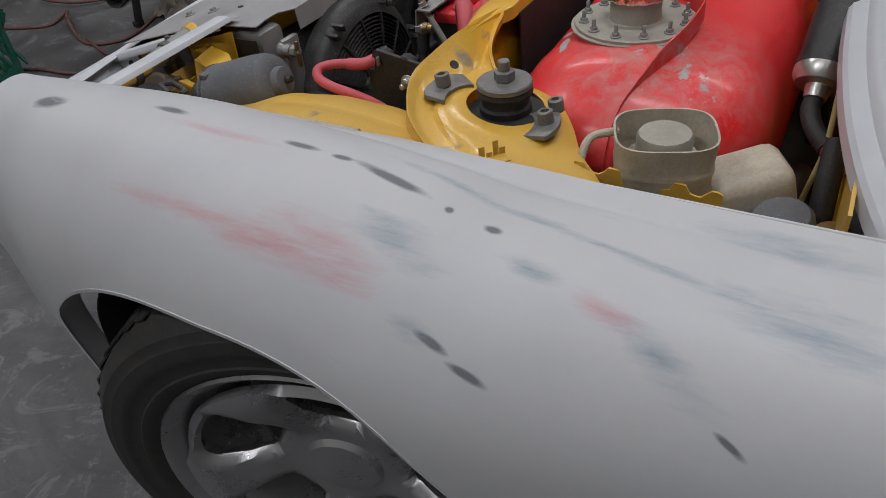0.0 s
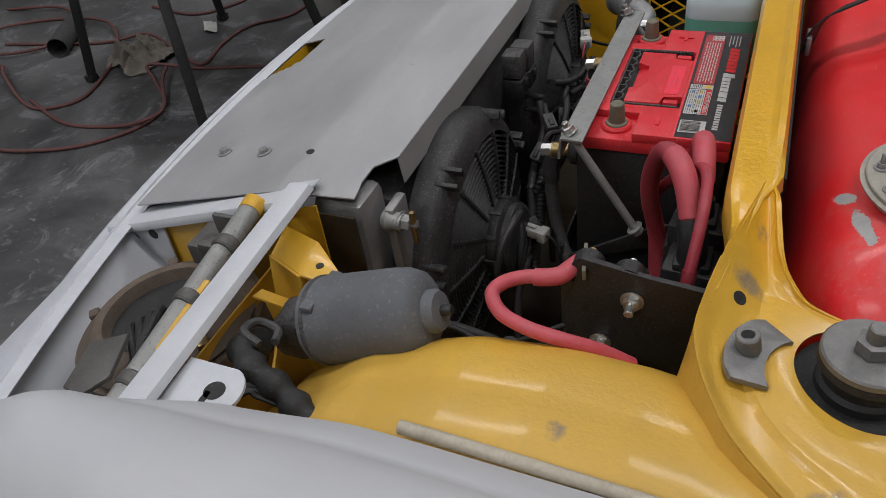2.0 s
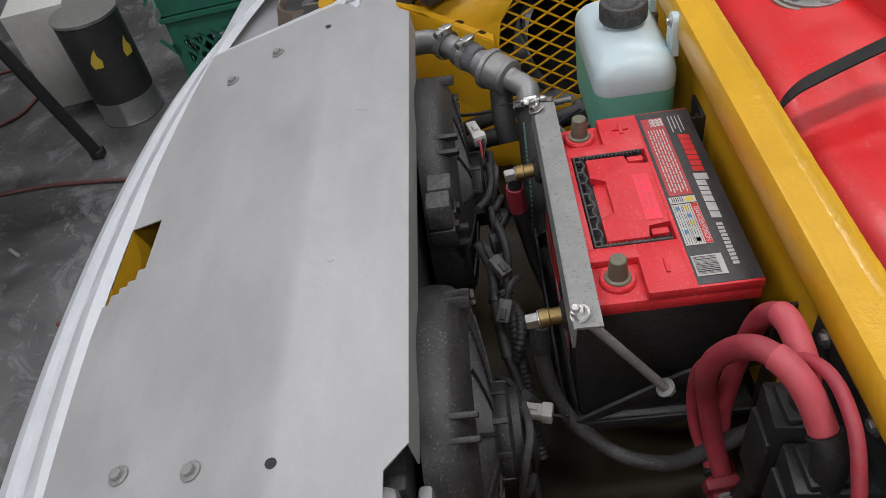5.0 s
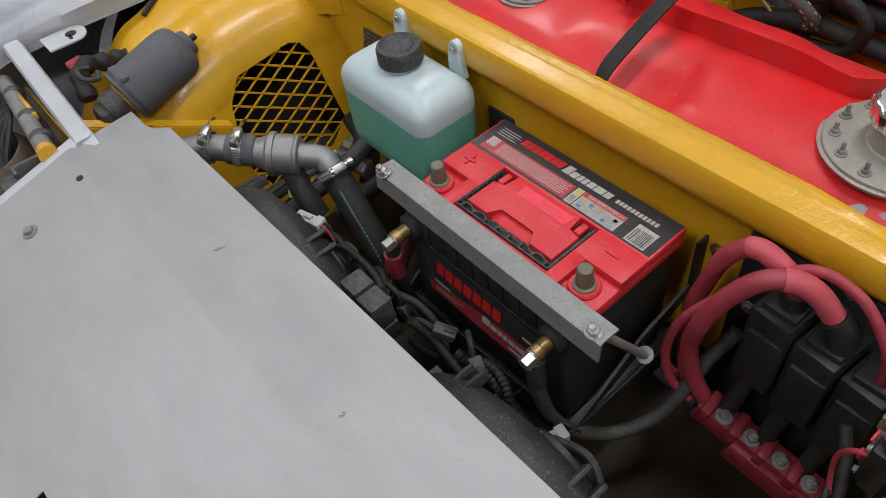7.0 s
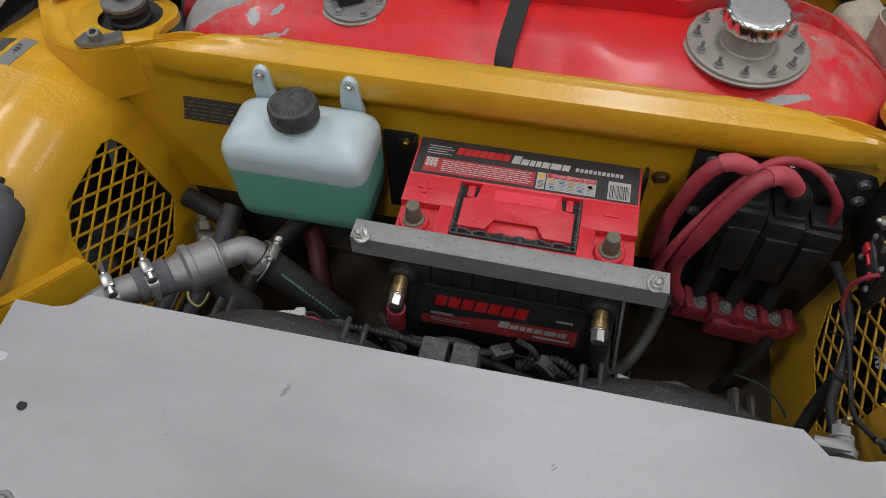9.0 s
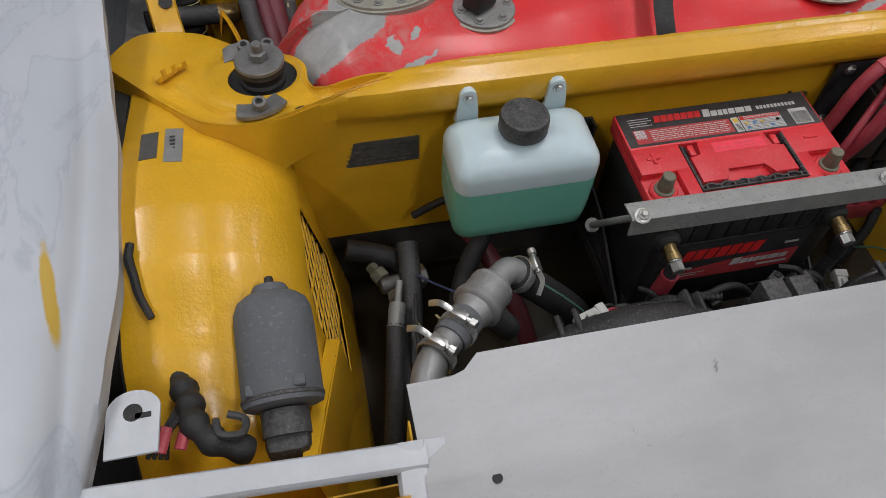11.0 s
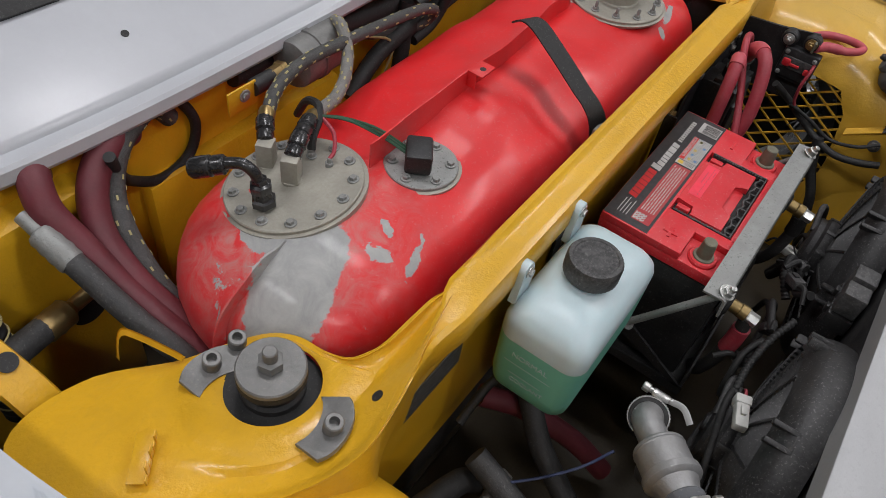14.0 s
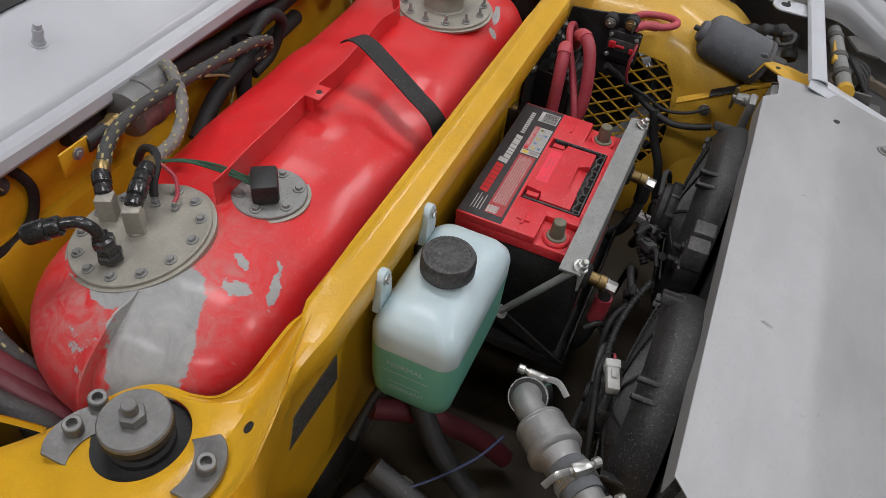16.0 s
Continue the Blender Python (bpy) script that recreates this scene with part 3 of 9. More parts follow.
LIP_X = [(-0.56, 0.665), (-0.33, 0.652), (-0.2, 0.632), (-0.1, 0.622), (0.07, 0.627), (0.17, 0.637), (0.29, 0.649), (0.37, 0.657), (0.6, 0.675), (1.2, 0.69)]
LIP_Z = [(-0.56, 0.530), (-0.45, 0.612), (-0.33, 0.668), (-0.2, 0.681), (0.07, 0.688), (0.17, 0.697), (0.37, 0.704), (0.6, 0.715), (1.2, 0.75)]
CREST_X = [(-0.56, 0.695), (-0.3, 0.692), (-0.174, 0.722), (0.0, 0.722), (0.25, 0.735), (0.32, 0.745), (0.6, 0.765), (1.2, 0.77)]
CREST_Z = [(-0.56, 0.525), (-0.50, 0.600), (-0.42, 0.668), (-0.3, 0.724), (-0.174, 0.737), (-0.015, 0.741), (0.15, 0.733), (0.25, 0.722), (0.32, 0.711), (0.6, 0.700), (1.2, 0.755)]
SIDE_X = [(-0.56, 0.695), (-0.45, 0.738), (-0.342, 0.779), (-0.25, 0.810), (-0.15, 0.843), (0.1, 0.872), (0.3, 0.876), (0.45, 0.862), (0.6, 0.850), (1.2, 0.84)]
LOW_Z = [(-0.56, 0.52), (-0.50, 0.500), (-0.342, 0.400), (-0.24, 0.33), (-0.19, 0.30), (0.42, 0.24), (1.2, 0.22)]
ARCH_Y, ARCH_Z, ARCH_R, ARCH_A = 0.105, 0.330, 0.300, 0.295


def wing_low(y):
    """The lower edge: the sill, or the rim of the squarish wheel arch."""
    low, d = lerp_table(y, LOW_Z), (ARCH_Y - y) / 0.325 if y < ARCH_Y else (y - ARCH_Y) / ARCH_A
    return max(low, ARCH_Z + ARCH_R * (1 - d ** 2.5) ** 0.4) if d < 1 else low


def wing_point(y, v):
    """v: 0 at the foot of the lip, 0.06 the lip, 0.35 the crest, 1 the sill, beyond it the turned-in flange."""
    lx, lz = lerp_table(y, LIP_X), lerp_table(y, LIP_Z)
    cx, cz, sx = lerp_table(y, CREST_X), lerp_table(y, CREST_Z), lerp_table(y, SIDE_X)
    if v < 0.06:
        return (lx + 0.004, y, lz - 0.028 * (1 - v / 0.06))
    if v < 0.35:
        t = (v - 0.06) / 0.29
        groove = 0.004 * math.exp(-((t - 0.30) / 0.07) ** 2)
        return (lx + (cx - lx) * t, y, lz + (cz - lz) * (1 - (1 - t) ** 2) + 0.003 * math.exp(-(t / 0.1) ** 2) - groove)
    zs = cz - (cz - 0.564) * (0.6 + 0.4 * smooth_step(y, -0.5, -0.1))
    low, sill = wing_low(y), lerp_table(y, LOW_Z)
    flange = max(0.0, v - 1.0)
    t = min(1.0, (v - 0.35) / 0.65)
    if low > zs:
        t = min(t, 0.7 * math.acos(max(-1.0, 1 - (cz - low) / (cz - zs))) / (math.pi / 2))
    elif low > sill:
        t = min(t, 0.7 + 0.3 * (zs - low) / max(1e-6, zs - min(sill, zs - 1e-4)))
    if t <= 0.7:
        th = t / 0.7 * math.pi / 2
        x, z = cx + (sx - cx) * math.sin(th), cz - (cz - zs) * (1 - math.cos(th))
    else:
        k = (t - 0.7) / 0.3
        x, z = sx - 0.03 * k * k * smooth_step(y, -0.45, -0.15), zs + (min(sill, zs - 1e-4) - zs) * k
    return (x - flange * 0.3, y, z + flange * 0.02)


def wing(left):
    X = side(left)
    ys = sorted(set(span(-0.56, -0.235, 26) + span(-0.228, -0.17, 24) + span(-0.165, 0.36, 40) + span(0.365, 0.405, 18) + span(0.42, 1.2, 24)))
    vs = [0, 0.03, 0.06, 0.075, 0.10, 0.12, 0.135, 0.147, 0.16, 0.175, 0.2, 0.24, 0.28, 0.32] + span(0.35, 1.0, 44) + [1.03, 1.1]

    def fn(y, v):
        x, yy, z = wing_point(y, v)
        return (X(x), yy, z)
    bm = sheet(bmesh.new(), fn, ys, vs, 0.002, flip=left)
    bmesh.ops.remove_doubles(bm, verts=bm.verts, dist=1e-5)
    bmesh.ops.dissolve_degenerate(bm, edges=bm.edges, dist=1e-6)
    end = [bm.verts.new(Vector(fn(-0.56, v)) + Vector((0, 0.0005, 0))) for v in vs[5:40]]
    bm.faces.new(end)
    part("front_wing", bm, M["primer"] if left else M["marble"], car,
         "white primer wing with rubbed grey, pink and blue patches" if left else "white wing with marbled grey and blue sanding marks", smooth=50)


wing(True)
wing(False)


def wheelhouse_top(y):
    return lerp_table(y, [(-0.36, 0.40), (-0.30, 0.50), (-0.22, 0.585), (-0.15, 0.63), (-0.064, 0.658), (0.0, 0.664), (0.06, 0.661), (0.10, 0.655), (0.14, 0.647), (0.20, 0.634), (0.27, 0.618)])


def wheelhouse_point(y, v):
    """v: 0 at the wing, 0.45 where the top turns over, 0.75 where the side begins, 1 its foot."""
    zt = wheelhouse_top(y)
    if v < 0.45:
        t = v / 0.45
        return (0.634 - 0.09 * t, y, zt - 0.004 * t * t + 0.006 * math.sin(t * 3.1))
    if v < 0.75:
        th = (v - 0.45) / 0.3 * math.pi / 2
        return (0.544 - 0.098 * math.sin(th), y, zt - 0.004 - 0.096 * (1 - math.cos(th)))
    t = (v - 0.75) / 0.25
    return (0.446 - 0.05 * t, y, zt - 0.10 - (zt - 0.10 - 0.26) * t)


HOLE = [(0.022, 0.588), (0.040, 0.580), (0.053, 0.558), (0.075, 0.425), (0.03, 0.385), (-0.085, 0.372), (-0.118, 0.440), (-0.100, 0.540), (-0.075, 0.578)]


def in_hole(y, z):
    hit = False
    for (a, b), (c, d) in zip(HOLE, HOLE[1:] + HOLE[:1]):
        if (b > z) != (d > z) and y < (c - a) * (z - b) / (d - b) + a:
            hit = not hit
    return hit


def wheelhouse(left):
    X = side(left)
    vs = span(0, 0.45, 8) + span(0.45, 0.75, 64)[1:] + span(0.75, 1.0, 120)[1:]
    ys = span(-0.36, -0.13, 20) + span(-0.125, 0.085, 190) + span(0.09, 0.26, 24)
    coarse = span(0, 0.45, 8) + span(0.45, 0.75, 12)[1:] + span(0.75, 1.0, 40)[1:]

    def fn(y, v):
        x, yy, z = wheelhouse_point(y, v)
        return (X(x), yy, z)
    bm = sheet(bmesh.new(), fn, ys, vs, 0.0018, flip=left, keep=lambda p: not (abs(p.x - XC) < 0.53 and in_hole(p.y, p.z)))
    house = part("wheelhouse", bm, M["yellow"], car, "glossy yellow inner wheelhouse with a vent opening")
    # added black sheet: stops yellow bounce so the vent stays dark behind its mesh
    def inside(y, v):
        x, yy, z = wheelhouse_point(y, v)
        return (X(x + 0.004), yy, z - 0.005)
    bm = sheet(bmesh.new(), inside, span(-0.36, 0.26, 90), coarse, 0.001, flip=left, keep=lambda p: not (abs(p.x - XC) < 0.55 and in_hole(p.y * 0.88, 0.48 + (p.z - 0.48) * 0.88)))
    part("dark_backing", bm, M["tyre"], house, "added black sheet that darkens the view through the vent mesh")
    # expanded metal in the opening: slanting strands crossing one another
    bm = bmesh.new()
    sy, sz = 0.0225, 0.0128

    def on(y, z):
        zt = wheelhouse_top(y)
        if z > zt - 0.10:
            k = max(-1.0, min(1.0, 1 - (zt - 0.004 - z) / 0.096))
            x = 0.544 - 0.098 * math.sin(math.acos(k))
        else:
            x = 0.446 - 0.05 * (zt - 0.10 - z) / max(0.05, zt - 0.36)
        return Vector((X(x - 0.0 + 0.004), y, z))
    grow = [(y * 1.06, 0.48 + (z - 0.48) * 1.06) for y, z in HOLE]
    for i in range(-9, 8):
        for j in range(-16, 14):
            if (i + j) % 2:
                continue
            y0, z0 = i * sy, 0.48 + j * sz
            for dy, dz in ((sy, sz), (sy, -sz)):
                ym, zm = y0 + dy / 2, z0 + dz / 2
                if in_hole(ym / 1.06, 0.48 + (zm - 0.48) / 1.06):
                    a, b = on(y0, z0), on(y0 + dy, z0 + dz)
                    d = (b - a).normalized()
                    n = Vector((1 if left else -1, 0, 0))
                    w = d.cross(n).normalized() * 0.0014
                    h = n * 0.0012
                    q = [bm.verts.new(p + k) for p in (a - d * 0.001, b + d * 0.001) for k in (w + h, w - h, -w - h, -w + h)]
                    for f in ((0, 1, 2, 3), (7, 6, 5, 4), (0, 4, 5, 1), (1, 5, 6, 2), (2, 6, 7, 3), (3, 7, 4, 0)):
                        bm.faces.new([q[k] for k in f])
    part("vent_mesh", bm, M["yellow"], house, "yellow painted expanded metal mesh", smooth=0)


wheelhouse(True)
wheelhouse(False)

STRUT = (0.468, 0.200)
# round the tower: bearing on the hole's edge, the crease between, the rim
TOWER = [
    (-190, (0.550, 0.215), (0.672, 0.280, 0.638)), (-175, (0.545, 0.195), (0.624, 0.217, 0.648)), (-155, (0.535, 0.168), (0.590, 0.174, 0.655)),
    (-135, (0.515, 0.147), (0.552, 0.128, 0.666)), (-118, (0.497, 0.138), (0.528, 0.110, 0.672)), (-102, (0.480, 0.134), (0.500, 0.096, 0.678)),
    (-88, (0.465, 0.132), (0.472, 0.0895, 0.684)), (-72, (0.446, 0.132), (0.440, 0.093, 0.690)), (-58, (0.432, 0.132), (0.400, 0.101, 0.697)),
    (-46, (0.420, 0.132), (0.370, 0.109, 0.7005)), (-38, (0.412, 0.133), (0.336, 0.117, 0.7015)), (-30, (0.408, 0.136), (0.310, 0.124, 0.7008)),
    (-26, (0.407, 0.138), (0.322, 0.132, 0.7000)), (-22, (0.406, 0.141), (0.351, 0.136, 0.6945)), (-18, (0.407, 0.146), (0.378, 0.141, 0.684)),
    (-14, (0.410, 0.155), (0.395, 0.150, 0.673)), (-8, (0.415, 0.168), (0.408, 0.163, 0.6645)), (2, (0.4185, 0.190), (0.413, 0.188, 0.6565)),
    (25, (0.420, 0.222), (0.413, 0.222, 0.648)), (50, (0.434, 0.244), (0.426, 0.250, 0.641)), (80, (0.457, 0.256), (0.455, 0.274, 0.633)),
    (110, (0.490, 0.266), (0.495, 0.298, 0.627)), (140, (0.522, 0.258), (0.556, 0.345, 0.622)), (156, (0.540, 0.242), (0.630, 0.345, 0.628)), (170, (0.550, 0.215), (0.672, 0.280, 0.638))]


def spline(row, u):
    """A smooth curve through the rows of a table, u counting rows."""
    n = len(row)
    k = min(n - 2, max(0, int(u)))
    t = u - k
    p = [row[max(0, min(n - 1, k + d))] for d in (-1, 0, 1, 2)]
    return 0.5 * ((2 * p[1]) + (p[2] - p[0]) * t + (2 * p[0] - 5 * p[1] + 4 * p[2] - p[3]) * t * t + (3 * p[1] - p[0] - 3 * p[2] + p[3]) * t ** 3)


TOWER_BEND = [Vector((*q, 0)) for a, q, r in TOWER]
TOWER_RIM = [Vector(r) for a, q, r in TOWER]


def tower_point(left, u, v):
    """u counts the rows of TOWER; v 0 the hole, 0.4 the crease, 1 the rim, beyond it the turned-down skirt."""
    a = spline([row[0] for row in TOWER], u)
    hole = Vector((STRUT[0] - 0.043 * math.cos(radians(a)), STRUT[1] + 0.043 * math.sin(radians(a)), 0))
    bend, rim = spline(TOWER_BEND, u), spline(TOWER_RIM, u)

    def deck(p):
        return 0.645 - 0.16 * (p.y - STRUT[1])
    hole.z, bend.z = deck(hole) + 0.011, deck(bend) + 0.0075
    if v < 0.4:
        t = v / 0.4
        p = hole.lerp(bend, t)
        p.z += 0.002 * math.sin(t * math.pi)
    else:
        s = min(1.0, (v - 0.4) / 0.6)
        p = bend.lerp(rim, s)
        p.z = bend.z + (rim.z - bend.z) * s ** 1.25
        if u < 8:
            p.z -= 0.006 * smooth_step(s, 0.1, 0.3) * smooth_step(s, 1.0, 0.7) * smooth_step(u, 8, 5) * smooth_step(u, 0, 2)
    skirt = max(0.0, v - 1.0)
    p.z -= skirt * 0.10
    return (side(left)(p.x), p.y, p.z)


def tower(left):
    us = span(0, len(TOWER) - 1, 139)
    vs = [0.0, 0.03, 0.08] + span(0.14, 0.96, 20) + [0.985, 1.0, 1.02, 1.07, 1.12]
    bm = sheet(bmesh.new(), lambda a, v: tower_point(left, a, v), us, vs, 0.002, flip=not left)
    X = side(left)
    tw = part("strut_tower", bm, M["yellow"], car, "yellow strut tower with a round opening")
    # the dark well below the opening
    bm = lathe(bmesh.new(), [(0.044, 0.0), (0.044, -0.09), (0.03, -0.09)], (X(STRUT[0]), STRUT[1], 0.650), (0, 0, 1), 32)
    part("strut_well", bm, M["rubber"], tw, "dark well under the strut mount")
    c = (X(STRUT[0]), STRUT[1])
    bm = lathe(bmesh.new(), [(0.028, 0.60), (0.029, 0.657), (0.026, 0.660), (0.026, 0.668), (0.029, 0.669), (0.031, 0.673), (0.030, 0.678), (0.020, 0.679)], (*c, 0), (0, 0, 1), 40)
    part("strut_mount", bm, M["rubber"], tw, "black rubber strut mount")
    bm = lathe(bmesh.new(), [(0.0292, 0.678), (0.0306, 0.6795), (0.0306, 0.684), (0.0292, 0.6855), (0.012, 0.6855)], (*c, 0), (0, 0, 1), 40)
    hexbolt(bm, (*c, 0.685), (0, 0, 1), 0.0115, 0.010, 0.0)
    rod(bm, (*c, 0.69), (*c, 0.708), 0.0065, 14, soft=0.001)
    part("strut_nut", bm, M["strut"], tw, "dull steel disc and top nut")
    # the slotted clamp plates with their socket screws
    for k, (px, py, turn) in enumerate(((0.473, 0.131, 0), (0.487, 0.252, 180))):
        bm = bmesh.new()
        n, out = 14, []
        for i in range(n + 1):
            a = radians(-68 + 136 * i / n)
            out.append((0.034 * math.sin(a), -0.0225 * math.cos(a) + 0.004))
        for i in range(n + 1):
            a = radians(60 - 120 * i / n)
            out.append((0.0275 * math.sin(a), 0.029 - 0.0195 * math.cos(a)))
        plate(bm, out, 0.005, pose(X(px), py, 0.671 if k == 0 else 0.653, -9, 0, rz=turn + (-16 if left == (k == 0) else 16)), 0.0014)
        part("clamp_plate", bm, M["strut"], tw, "dull grey steel clamp plate")
        bm = capscrew(bmesh.new(), (X(px), py - 0.004 * (1 if k == 0 else -1), 0.671 if k == 0 else 0.653), (0, -0.16, 1), 0.0085, 0.014)
        if k:
            capscrew(bm, (X(px - 0.03), py + 0.004, 0.652), (0, -0.16, 1), 0.0085, 0.014)
        part("socket_screw", bm, M["strut"], tw)
    # spring clip on the outer shoulder
    k = 1 if left else -1
    turn = pose(X(0.582), 0.232, 0.654, 0, 0, -40 * k)
    bm = box(bmesh.new(), (0, 0, 0), (0.044, 0.016, 0.0018), 0.0006)
    for x, h in ((-0.020, 0.008), (-0.013, 0.017), (-0.006, 0.006), (0.002, 0.014), (0.010, 0.006), (0.018, 0.009)):
        box(bm, (x, -0.008, h / 2), (0.0062, 0.0018, h), 0.0005)
    bmesh.ops.transform(bm, matrix=turn, verts=bm.verts)
    part("spring_clip", bm, M["yellow"], tw, "bent yellow sheet clip with chipped paint")
    # drilled hole beside the beam, lying in the skin
    best = min(((Vector(tower_point(True, u, v)) - Vector((0.428, 0.116, 0.671))).to_2d().length, u, v) for u in span(6.5, 11, 46) for v in span(0.4, 1.0, 61))
    p = [Vector(tower_point(left, best[1] + a, best[2] + b)) for a, b in ((0, 0), (0.2, 0), (0, 0.04))]
    n = (p[1] - p[0]).cross(p[2] - p[0]).normalized()
    n = n if n.z > 0 else -n
    bm = lathe(bmesh.new(), [(0.0058, -0.001), (0.0056, 0.0006), (0.001, 0.0006)], p[0], n, 20)
    part("hole_rim", bm, M["rubber"], tw, "small drilled hole")


tower(True)
tower(False)


def slope_front(lip, top, z):
    """How far forward the flared sheet lies below the tower's lip."""
    return lip + (0.118 - lip) * min(1.0, max(0.0, (top - z) / (top - 0.5)))


def tower_wall(left):
    """The front of the tower, from under its rim down to the wheelhouse."""
    X = side(left)

    def fn(u, v):
        rim = spline(TOWER_RIM, u)
        w = smooth_step(u, 5.5, 8.0)
        z = rim.z - 0.004 - v * 0.080
        y = rim.y + 0.002 - 0.014 * v * (1 - w)
        y += (slope_front(rim.y, rim.z, z) - y) * w
        return (X(rim.x + 0.010 * v * (1 - w) * smooth_step(u, 5, 1)), y, z)
    bm = sheet(bmesh.new(), fn, span(0, 7.9, 70), span(0, 1, 12), 0.002, flip=left)
    part("tower_front", bm, M["yellow"], car, "yellow welded front of the strut tower")


tower_wall(True)
tower_wall(False)


def beam():
    """The cross panel between the towers, bent from one sheet, with its welded seam on top."""
    prof = [(0.1350, 0.684), (0.1338, 0.700), (0.131, 0.7065), (0.127, 0.7075), (0.123, 0.7035), (0.119, 0.7015), (0.104, 0.7005), (0.098, 0.698), (0.095, 0.692), (0.095, 0.668), (0.098, 0.660),
            (0.116, 0.640), (0.118, 0.634), (0.118, 0.60), (0.118, 0.56), (0.118, 0.52), (0.118, 0.50), (0.118, 0.412), (0.124, 0.408)]
    xs = span(-0.552, 0.447, 300)
    lip_y = [(0.30, 0.132), (0.345, 0.132), (0.362, 0.127), (0.385, 0.1165), (0.42, 0.109), (0.45, 0.101), (0.50, 0.093)]
    top_z = [(0.0, 0.7005), (0.36, 0.7005), (0.40, 0.6975), (0.45, 0.692), (0.50, 0.684)]

    def fn(x, k):
        y, z = prof[int(k)]
        d = abs(x - XC)
        f = smooth_step(d, 0.265, 0.375)
        top = lerp_table(d, top_z)
        if k <= 5:
            if k:
                z += (top - 0.0015 - z) * f
            y = min(y, lerp_table(d, lip_y) + 0.001 * (5 - k))
        elif k <= 9:
            z += top - 0.7005
            y = min(y, lerp_table(d, lip_y) + 0.0005) if k == 6 else y

        if k >= 6 and z > 0.5:
            y += (slope_front(lerp_table(d, lip_y), top, z) + 0.001 - y) * smooth_step(d, 0.37, 0.47)
        wob = (0.0006 * noise.noise(Vector((x * 60, 3.1, 0))) + 0.0007 * noise.noise(Vector((x * 210, 1.7 * k, 0)))) * (1 - f) if 2 <= k <= 4 else 0
        return (x, y, z + wob)
    bm = sheet(bmesh.new(), fn, xs, list(range(len(prof))), 0.002)
    b = part("cross_panel", bm, M["yellow"], car, "glossy yellow cross panel with a rough weld along its top")
    for a, c in ((-0.607, -0.550), (0.445, 0.502)):
        part("cross_panel_end", sheet(bmesh.new(), lambda u, v: (u, slope_front(0.093, 0.689, v) + 0.0015, v), span(a, c, 8), span(0.41, 0.60, 5) + span(0.61, 0.640, 6), 0.002), M["yellow"], car, "yellow end of the cross panel behind the wheelhouse")
    for x, y, z, ax in ((-0.104, 0.108, 0.7008, (0, 0, 1)), (-0.056, 0.1178, 0.615, (0, -1, 0)), (0.20, 0.1178, 0.612, (0, -1, 0))):
        part("hole_rim", lathe(bmesh.new(), [(0.0042, 0.0), (0.0042, 0.0008), (0.001, 0.0008)], (x, y, z), ax, 16), M["rubber"], b, "small dark drilled hole")
    # added black sheet: stands in for shade in the gap to the tank
    part("gap_shade_sheet", sheet(bmesh.new(), lambda u, v: (u, 0.1372, v), span(-0.385, 0.285, 12), span(0.43, 0.686, 5), 0.002), M["rubber"], b, "added black sheet standing for the shade in the gap behind the cross panel")
    # the open void under the panel is drawn dark by an added sheet
    part("void_shade_sheet", sheet(bmesh.new(), lambda u, v: (u, 0.126, v), span(-0.60, 0.50, 12), span(0.26, 0.412, 4), 0.002), M["tyre"], car, "added black sheet standing for the dark void below the cross panel")
    # identity plate: rows of plain bars
    m = pose(-0.443, 0.1150, 0.582, 90, 0, 0)
    p = part("identity_plate", plate(bmesh.new(), [(-0.055, -0.022), (0.055, -0.022), (0.055, 0.022), (-0.055, 0.022)], 0.001, m @ pose(0, 0, 0.001)), M["iron"], b, "dull grey stamped metal plate")
    rows = []
    for r in range(5):
        x = -0.045
        while x < 0.04:
            w = random.uniform(0.005, 0.016)
            rows.append((x, 0.013 - r * 0.0075, min(w, 0.045 - x), 0.0017))
            x += w + random.uniform(0.002, 0.008)
    part("print", flat_bars(bmesh.new(), rows, m, 0.0014), M["steel"], p, "rows of unreadable stamped print", smooth=0)


beam()

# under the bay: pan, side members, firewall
# the pan's colour carries the shade down here as well as its dirt
part("bay_floor", sheet(bmesh.new(), lambda u, v: (u, v, 0.27 + 0.01 * math.sin(u * 17) * math.sin(v * 11)), span(-0.52, 0.42, 20), span(-0.60, 0.13, 16), 0.004), M["yellow_dirty_shaded"], car, "grimy yellow bay floor, its colour darkened for deep shade")


def firewall():
    def fn(u, v):
        y = 0.545 + 0.03 * smooth_step(v, 0.5, 0.3)
        return (u, y, v)
    bm = sheet(bmesh.new(), fn, span(-0.74, 0.635, 30), span(0.25, 0.705, 16), 0.003)
    fw = part("firewall", bm, M["yellow"], car, "yellow firewall panel")
    bm = box(bmesh.new(), (-0.5875, 0.555, 0.48), (0.145, 0.09, 0.36), 0.018)
    part("firewall_box", bm, M["yellow"], fw, "yellow boxed section of the firewall")
    part("hole_rim", lathe(bmesh.new(), [(0.024, 0), (0.024, 0.001), (0.002, 0.001)], (-0.570, 0.5098, 0.495), (0, -1, 0), 28), M["rubber"], fw, "dark round pipe hole")
    bm = box(bmesh.new(), (-0.28, 0.538, 0.45), (0.34, 0.03, 0.28), 0.012)
    part("firewall_step", bm, M["yellow"], fw, "yellow stepped section of the firewall")
    part("bay_rear_floor", sheet(bmesh.new(), lambda u, v: (u, v, 0.30), span(-0.74, 0.635, 6), span(0.12, 0.56, 5), 0.004), M["yellow_dirty_shaded"], car, "grimy yellow floor under the tank, shade put into its colour")


firewall()


